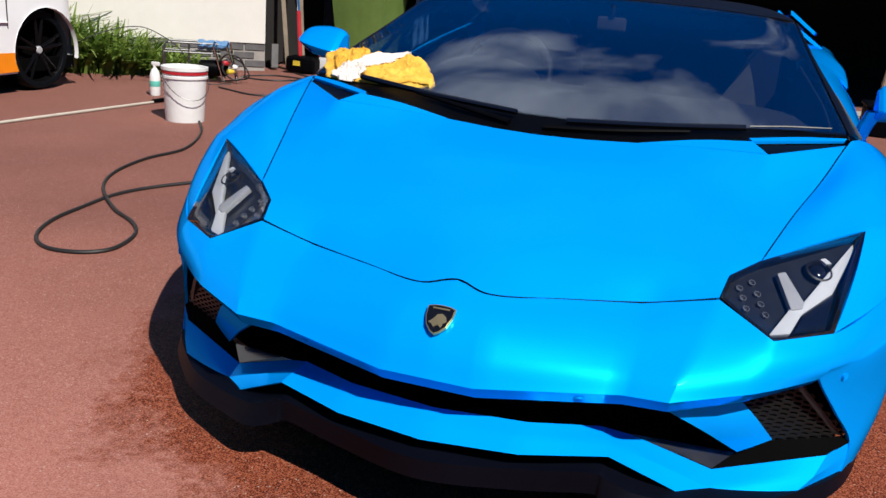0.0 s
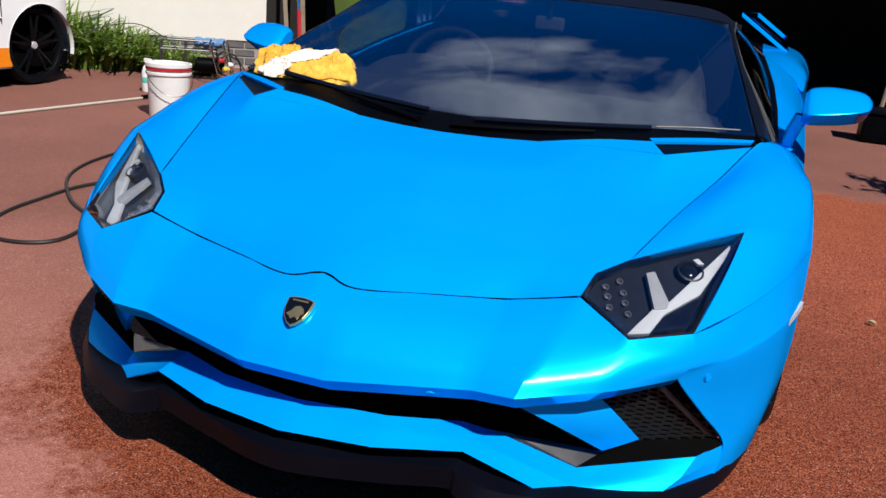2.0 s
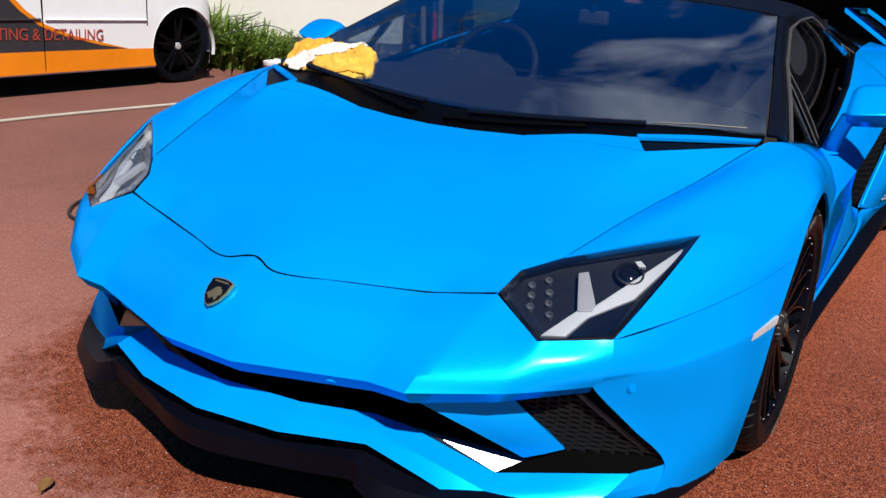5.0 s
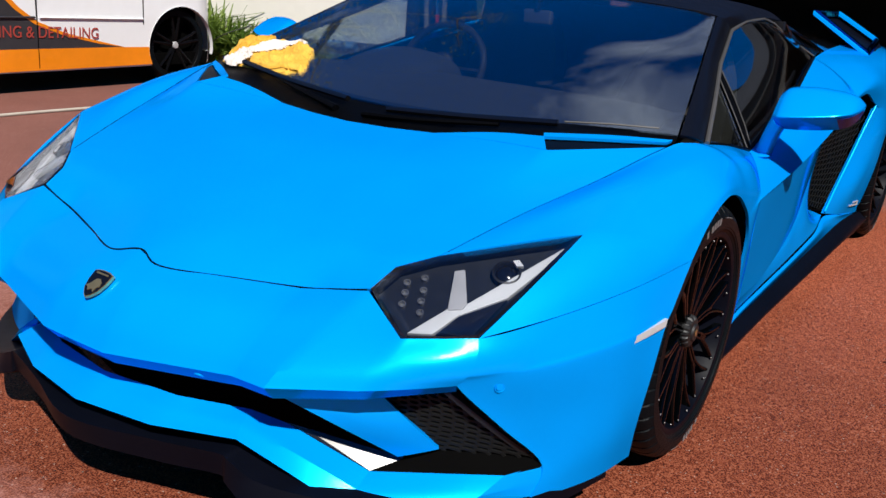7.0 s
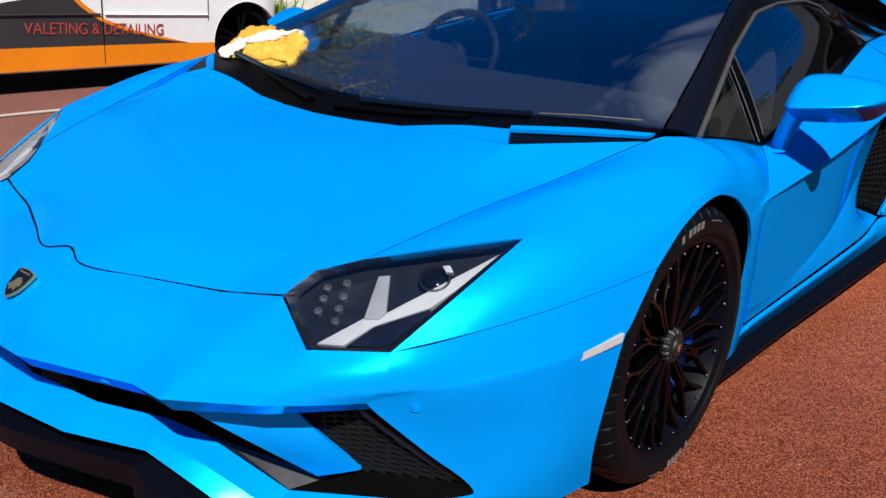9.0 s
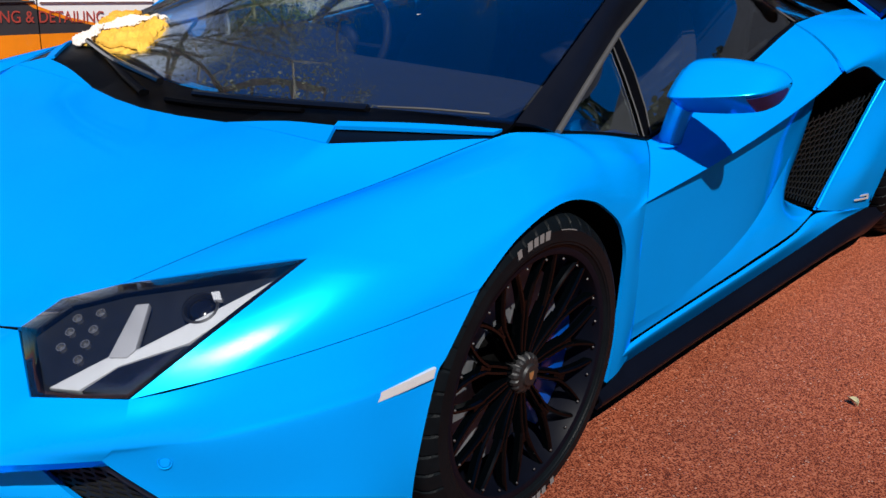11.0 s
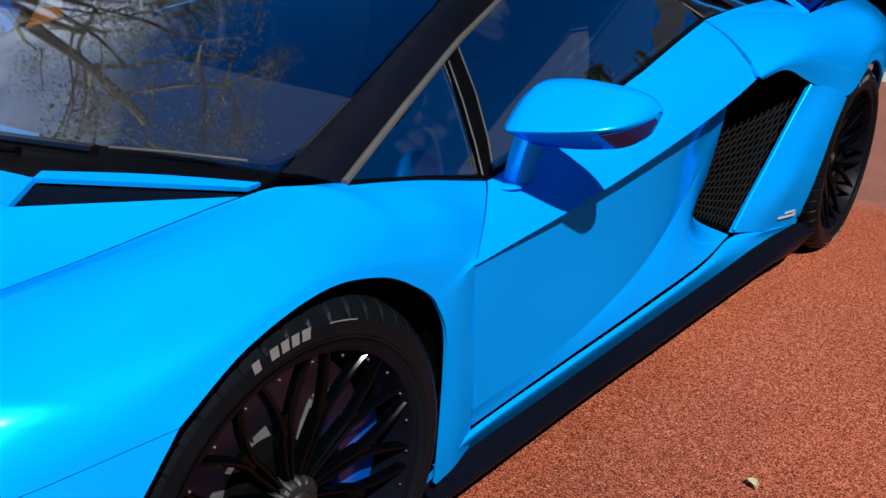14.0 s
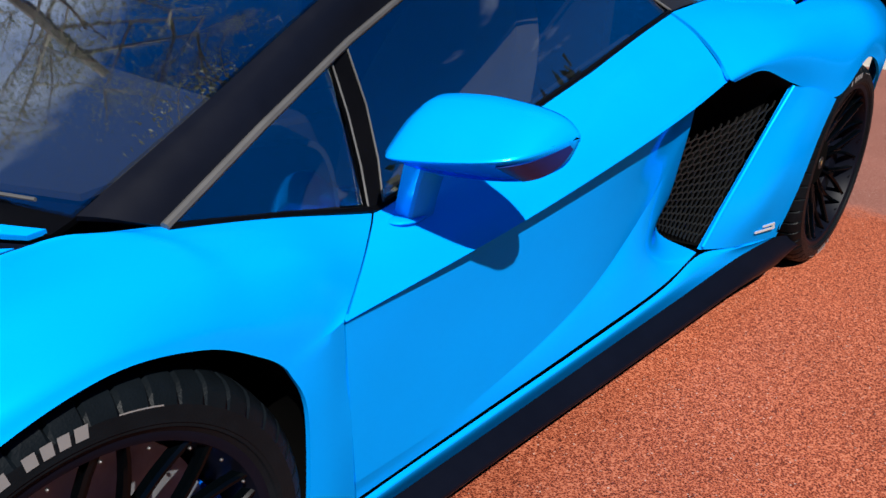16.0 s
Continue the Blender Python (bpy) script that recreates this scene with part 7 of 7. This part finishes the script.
def build_bucket(at, label, band, radius=0.15, height=0.37):
    b = thing("bucket", label, "bucket", at, group="wash buckets")
    bm = bmesh.new()
    r = radius
    lathe(bm, [(0.0, 0.004), (r * 0.84, 0.004), (r * 0.86, 0.0), (r * 0.87, 0.01), (r * 0.97, height * 0.80), (r * 1.03, height * 0.80), (r * 1.03, height * 0.84), (r * 0.98, height * 0.85), (r, height * 0.94), (r * 1.05, height * 0.945), (r * 1.05, height), (r * 0.98, height), (r * 0.96, height * 0.9), (r * 0.84, 0.012), (0.0, 0.012)], 40, Matrix.Rotation(radians(-90), 4, "Y"))
    part("pail", bm, WHITE_PLASTIC, b)
    bm = bmesh.new()
    lathe(bm, [(r * 1.006, height * 0.875), (r * 1.024, height * 0.88), (r * 1.026, height * 0.925), (r * 1.008, height * 0.93)], 40, Matrix.Rotation(radians(-90), 4, "Y"))
    part("band", bm, band, b, "coloured band under the rim")
    bm = bmesh.new()
    lathe(bm, [(0.0, height * 0.96), (r * 0.955, height * 0.955), (r * 0.955, height * 0.94)], 32, Matrix.Rotation(radians(-90), 4, "Y"))
    part("grit_lid", bm, WHITE_PLASTIC if band is RED_PAINT else BLUE_PLASTIC, b)
    bm = bmesh.new()
    pts = [Vector((r * 1.05 * math.cos(a), 0.0 - 0.05 * math.sin(a), height * 0.86 - r * 1.15 * math.sin(a) * 0.9)) for a in [math.pi * k / 16 for k in range(17)]]
    tube(bm, [Matrix.Rotation(0.9, 3, "Z") @ (p + Vector((0, -0.14 * math.sin(math.pi * k / 16), 0))) for k, p in enumerate(pts)], 0.0028, 6)
    part("handle", bm, STEEL, b, "wire handle")


build_bucket((-3.075, 2.70, 0), "white wash bucket with a red band", RED_PAINT)


def build_bottle(at, mat, label):
    b = thing("spray_bottle", label, "bottle", at)
    bm = bmesh.new()
    lathe(bm, [(0, 0), (0.038, 0), (0.042, 0.01), (0.042, 0.16), (0.030, 0.20), (0.014, 0.22), (0.014, 0.24), (0, 0.24)], 24, Matrix.Rotation(radians(-90), 4, "Y"))
    part("bottle", bm, mat, b)
    bm = bmesh.new()
    lathe(bm, [(0.0425, 0.075), (0.0432, 0.077), (0.0432, 0.118), (0.0425, 0.12)], 24, Matrix.Rotation(radians(-90), 4, "Y"))
    part("wrapper", bm, TEAL_PLASTIC, b, "teal printed band")
    bm = bmesh.new()
    box(bm, (0.01, 0, 0.255), (0.07, 0.022, 0.03))
    bevelled(bm, 0.006, 2)
    part("trigger", bm, WHITE_PLASTIC, b)


build_bottle((-3.93, 3.56, ground_z(3.56, -3.93)), WHITE_PLASTIC, "white spray bottle with a teal band on the drive")


def build_trolley():
    """A low tubular trolley with a black tank, a blue sheet over its rail and loose couplings."""
    t = thing("hose_trolley", "tubular metal trolley with black tank and blue sheet", "trolley", (-4.08, 4.70, 0))
    t.rotation_euler.z = 0.55
    for y in (-0.10, 0.10):
        bm = bmesh.new()
        tube(bm, [(-0.46, y, 0.0), (-0.46, y, 0.30), (-0.42, y, 0.335), (0.02, y, 0.335)], 0.009, 8)
        tube(bm, [(-0.46, y, 0.25), (0.04, y, 0.25)], 0.007, 8)
        tube(bm, [(-0.24, y, 0.0), (-0.24, y, 0.33)], 0.007, 8)
        part("rail", bm, STEEL, t, "grey tube rail")
    for x in (-0.02, 0.10):
        bm = bmesh.new()
        tube(bm, [(x + 0.09, -0.14, 0.0), (x, -0.13, 0.32), (x + 0.01, -0.10, 0.352), (x + 0.02, 0.08, 0.352), (x + 0.03, 0.11, 0.32), (x + 0.10, 0.12, 0.0)], 0.010, 8)
        part("hoop", bm, CHROME, t, "bright bent tube hoop")
    bm = bmesh.new()
    lathe(bm, [(0.0, -0.13), (0.055, -0.13), (0.072, -0.115), (0.075, 0.0), (0.072, 0.115), (0.055, 0.13), (0.0, 0.13)], 28, Matrix.Translation((-0.02, -0.05, 0.115)))
    part("tank", bm, BLACK_PLASTIC, t, "black tank")
    bm = bmesh.new()
    rnd = random.Random(3)
    sheet = []
    for k in range(15):
        a = -0.5 * math.pi + k / 14 * 2 * math.pi
        sheet.append([Vector((-0.16 + 0.28 * i / 16, -0.02 + (0.085 + 0.014 * math.sin(i * 1.3 + k)) * math.cos(a), 0.315 + (0.036 + 0.010 * math.sin(i * 0.9 + 2 * k)) * math.sin(a) + 0.008 * rnd.random())) for i in range(17)])
    add_grid(bm, sheet, flip=False, thick=0.003)
    part("sheet", bm, BLUE_PLASTIC, t, "crumpled blue sheet over the rail")
    for at, mat in (((0.09, -0.14, 0.175), RED_PAINT), ((0.13, -0.16, 0.10), YELLOW_PLASTIC), ((0.17, -0.12, 0.14), WHITE_PLASTIC)):
        bm = bmesh.new()
        lathe(bm, [(0.0, -0.03), (0.018, -0.03), (0.024, -0.02), (0.024, 0.012), (0.016, 0.018), (0.016, 0.035), (0.0, 0.035)], 16, Matrix.Translation(at) @ Matrix.Rotation(0.6, 4, "Z"))
        part("coupling", bm, mat, t)
    bm = bmesh.new()
    loops = [(0.02, -0.10, 0.16), (0.10, -0.20, 0.26), (0.22, -0.18, 0.22), (0.26, -0.12, 0.08), (0.16, -0.16, 0.03), (0.06, -0.18, 0.12), (0.12, -0.12, 0.22), (0.24, -0.05, 0.17), (0.30, -0.06, 0.05), (0.20, -0.02, 0.012), (0.05, -0.16, 0.012)]
    tube(bm, [curve_at(loops, k / 80) for k in range(81)], 0.008, 6)
    part("feed_hose", bm, HOSE_BLACK, t, "tangled black feed hose")


build_trolley()


def smooth_line(pts, n, z=0.009):
    return [p + Vector((0, 0, ground_z(p.y, p.x))) for p in [curve_at([(x, y, z) for x, y in pts], k / n) for k in range(n + 1)]]


bar_thing("garden_hose", smooth_line([(-3.2, 3.0), (-2.75, 2.4), (-2.51, 1.86), (-2.516, 1.50), (-2.458, 1.16), (-2.319, 0.884), (-2.057, 0.618), (-1.85, 0.48), (-1.743, 0.348), (-1.709, 0.168), (-1.79, 0.074), (-1.936, 0.059), (-2.066, 0.156), (-2.148, 0.333), (-2.174, 0.537), (-2.174, 0.851), (-2.017, 1.179), (-1.7, 1.6), (-1.3, 2.1)], 120), 0.0085, HOSE_BLACK, "black hose looped on the drive", "hose")
bar_thing("pressure_hose", smooth_line([(-3.9, -2.5), (-3.95, -0.6), (-3.93, 0.8), (-3.84, 1.8), (-3.74, 2.6), (-3.66, 3.2)], 60, 0.011), 0.010, HOSE_CREAM, "cream hose lying along the drive", "hose")
bar_thing("hose_nozzle", [(-3.665, 3.16, 0.014), (-3.65, 3.30, 0.016), (-3.64, 3.42, 0.02)], 0.016, BLACK_PLASTIC, "black hose nozzle on the drive", "nozzle")
bar_thing("power_cable", smooth_line([(-3.9, 5.9), (-3.5, 5.5), (-3.7, 5.1), (-4.1, 5.2), (-3.9, 5.5), (-3.4, 5.3), (-3.0, 4.6), (-3.3, 4.1), (-3.8, 4.3)], 90, 0.008), 0.0075, HOSE_BLACK, "black power cable in loose loops", "cable")

arch = [(-5.0, 3.75, 0.02), (-4.85, 3.72, 0.26), (-4.70, 3.69, 0.36), (-4.53, 3.83, 0.45), (-4.35, 3.97, 0.48), (-4.20, 4.08, 0.405), (-4.09, 4.16, 0.30), (-4.02, 4.25, 0.12), (-3.98, 4.35, 0.012), (-3.8, 4.5, 0.010)]
bar_thing("drip_line", [curve_at(arch, k / 60) for k in range(61)], 0.0042, HOSE_BLACK, "thin black drip line arching over the plants", "hose")


def build_leaf(at, length, turn, mat, label):
    bm = bmesh.new()
    rows = []
    for j in range(7):
        s = j / 6
        w = 0.30 * length * math.sin(math.pi * min(1, s * 0.96 + 0.02)) ** 0.8
        rows.append([Vector((w * u, length * (s - 0.5), 0.006 + 0.010 * (abs(u) ** 1.5) + 0.006 * math.sin(3 * s))) for u in (-1, -0.5, 0, 0.5, 1)])
    add_grid(bm, rows, flip=False, thick=0.0012)
    bm.transform(Matrix.Translation((at[0], at[1], at[2] + ground_z(at[1]))) @ Matrix.Rotation(turn, 4, "Z"))
    return tagged(finish(bm, "fallen_leaf", mat), label, "leaf")


LEAF_PALE = material("dry_leaf", (0.42, 0.38, 0.22), 0.7, vary=0.2, scale=60)
LEAF_BROWN = material("brown_leaf", (0.204, 0.102, 0.0272), 0.8, vary=0.2, scale=60)
build_leaf((1.353, 0.998, 0), 0.030, 1.1, LEAF_PALE, "pale fallen leaf on the tarmac")
build_leaf((-0.30, -1.22, 0), 0.05, 0.5, LEAF_BROWN, "brown fallen leaf on the tarmac")
build_leaf((2.0, 2.2, 0), 0.03, 2.1, LEAF_PALE, "pale fallen leaf on the tarmac")


# ---- planting ----
def build_strap_plants():
    rnd = random.Random(21)
    bm = bmesh.new()
    for k in range(3000):
        f = rnd.random()
        base = CORNER + ALONG * (0.55 + 3.0 * f) + OUT * (0.12 + 0.65 * rnd.random())
        if rnd.random() < 0.25:
            base += ALONG * 1.2
        base.z = ground_z(base.y, base.x) - 0.004
        tall = (0.36 + 0.40 * rnd.random()) * (0.24 + 0.92 * min(1.0, f * 1.75))
        lean = Vector((rnd.uniform(-1, 1), rnd.uniform(-1, 1), 0)) * tall * 0.95 + OUT * 0.12
        w = rnd.uniform(0.016, 0.036)
        side = Vector((-lean.y, lean.x, 0)).normalized() if lean.length > 1e-3 else Vector((1, 0, 0))
        prev = None
        for j in range(6):
            s = j / 5
            p = base + Vector((0, 0, tall * (s - 0.42 * s * s * (lean.length / tall)))) + lean * s * s
            ww = w * (1 - 0.85 * s ** 1.6)
            cur = (bm.verts.new(p - side * ww), bm.verts.new(p + Vector((0, 0, -0.004))), bm.verts.new(p + side * ww))
            if prev:
                bm.faces.new((prev[0], prev[1], cur[1], cur[0]))
                bm.faces.new((prev[1], prev[2], cur[2], cur[1]))
            prev = cur
    tagged(finish(bm, "strap_leaf_plants", STRAP_LEAF, smooth=60), "bed of green strap-leaved plants along the house wall", "plants", kind="stuff")


build_strap_plants()


def build_tree(at, height, spread, leaves, seed, label, leaf_size=0.05, mat=None):
    rnd = random.Random(seed)
    tree = thing("tree", label, "tree", at, group="trees round the drive")
    bm = bmesh.new()
    tips = []

    def limb(p, d, length, r, depth):
        pts, q = [p], p
        dd = d.copy()
        for k in range(4):
            dd = (dd + Vector((rnd.uniform(-1, 1), rnd.uniform(-1, 1), rnd.uniform(-0.2, 0.5))) * 0.16).normalized()
            q = q + dd * length / 4
            pts.append(q)
        tube(bm, pts, [r * (1 - 0.13 * k) for k in range(5)], 6 if depth < 2 else 4, cap=False)
        if depth >= 2:
            tips.extend(pts[2:])
        if depth < 4:
            for k in range(4 if depth == 0 else 3):
                a = rnd.uniform(0, 2 * math.pi)
                nd = (dd * 0.75 + Vector((math.cos(a), math.sin(a), rnd.uniform(-0.1, 0.5))) * spread).normalized()
                limb(pts[rnd.choice((2, 3, 4))], nd, length * rnd.uniform(0.55, 0.75), r * 0.52, depth + 1)

    limb(Vector((0, 0, -0.05)), Vector((0, 0, 1)), height * 0.42, height * 0.018, 0)
    part("trunk", bm, BARK, tree, "grey-brown trunk and limbs", smooth=50)
    if leaves:
        bm = bmesh.new()
        for k in range(leaves):
            p = rnd.choice(tips) + Vector((rnd.gauss(0, 1), rnd.gauss(0, 1), rnd.gauss(0, 1))) * 0.016 * height
            n = Vector((rnd.uniform(-1, 1), rnd.uniform(-1, 1), rnd.uniform(-0.2, 1))).normalized()
            a = n.orthogonal().normalized()
            b = n.cross(a)
            s = leaf_size * rnd.uniform(0.6, 1.3)
            v = [bm.verts.new(p + q) for q in (-a * s, b * s * 0.45 + n * s * 0.1, a * s, -b * s * 0.45 + n * s * 0.1)]
            bm.faces.new(v)
        part("crown", bm, mat or TREE_LEAF, tree, "loose crown of small leaves", smooth=0)


build_tree((5.9, 2.4, 0), 4.6, 0.8, 9000, 3, "leafy tree shading the end of the drive", 0.07)
build_tree((-9.6, 2.9, 0), 12.0, 0.95, 30000, 8, "half-bare spring tree behind the house", 0.026, SPRING_LEAF)
build_tree((-12.5, 1.0, 0), 9.5, 0.95, 22000, 9, "half-bare spring tree beyond the drive", 0.026, SPRING_LEAF)
build_tree((5.4, 11.5, 0), 7.6, 0.7, 15000, 14, "dark evergreen tree behind the garage", 0.15, EVERGREEN)
build_tree((8.6, 10.0, 0), 7.2, 0.7, 14000, 15, "dark evergreen tree behind the garage", 0.15, EVERGREEN)
build_tree((10.6, 6.8, 0), 6.4, 0.7, 12000, 16, "dark evergreen tree beyond the drive", 0.15, EVERGREEN)


def build_added_hedge(label, line, height, thick, leaves, seed):
    """An unseen hedge added to block low sky light: a dense wall of small leaf faces with an uneven top."""
    rnd = random.Random(seed)
    bm = bmesh.new()
    for k in range(leaves):
        f = rnd.random()
        c = line_at(line, f)
        d = (line_at(line, min(1.0, f + 0.01)) - line_at(line, max(0.0, f - 0.01))).normalized()
        side = Vector((-d.y, d.x, 0))
        top = height * (0.90 + 0.12 * noise.noise(Vector((c.x * 0.5, c.y * 0.5, seed))) + 0.05 * rnd.random())
        z = top * rnd.random() ** 0.8
        p = Vector((c.x, c.y, z)) + side * rnd.uniform(-0.5, 0.5) * thick
        n = (side * rnd.choice((-1, 1)) + Vector((rnd.uniform(-1, 1), rnd.uniform(-1, 1), rnd.uniform(-0.5, 1.2)))).normalized()
        e1 = n.orthogonal().normalized()
        e2 = n.cross(e1)
        r = rnd.uniform(0.10, 0.20)
        bm.faces.new([bm.verts.new(p + q) for q in (-e1 * r, e2 * r * 0.6, e1 * r, -e2 * r * 0.6)])
    tagged(finish(bm, "hedge", EVERGREEN, smooth=0), label, "hedge", kind="stuff")


build_added_hedge("unseen dark green hedge added to block low sky light from the far side", [(9.5, 10.0, 0), (9.0, 2.0, 0), (8.4, -7.5, 0)], 3.4, 0.9, 9000, 41)
build_added_hedge("unseen dark green hedge added to block low sky light behind the camera", [(8.4, -8.0, 0), (0.0, -9.5, 0), (-8.5, -9.0, 0)], 3.0, 0.9, 9000, 42)
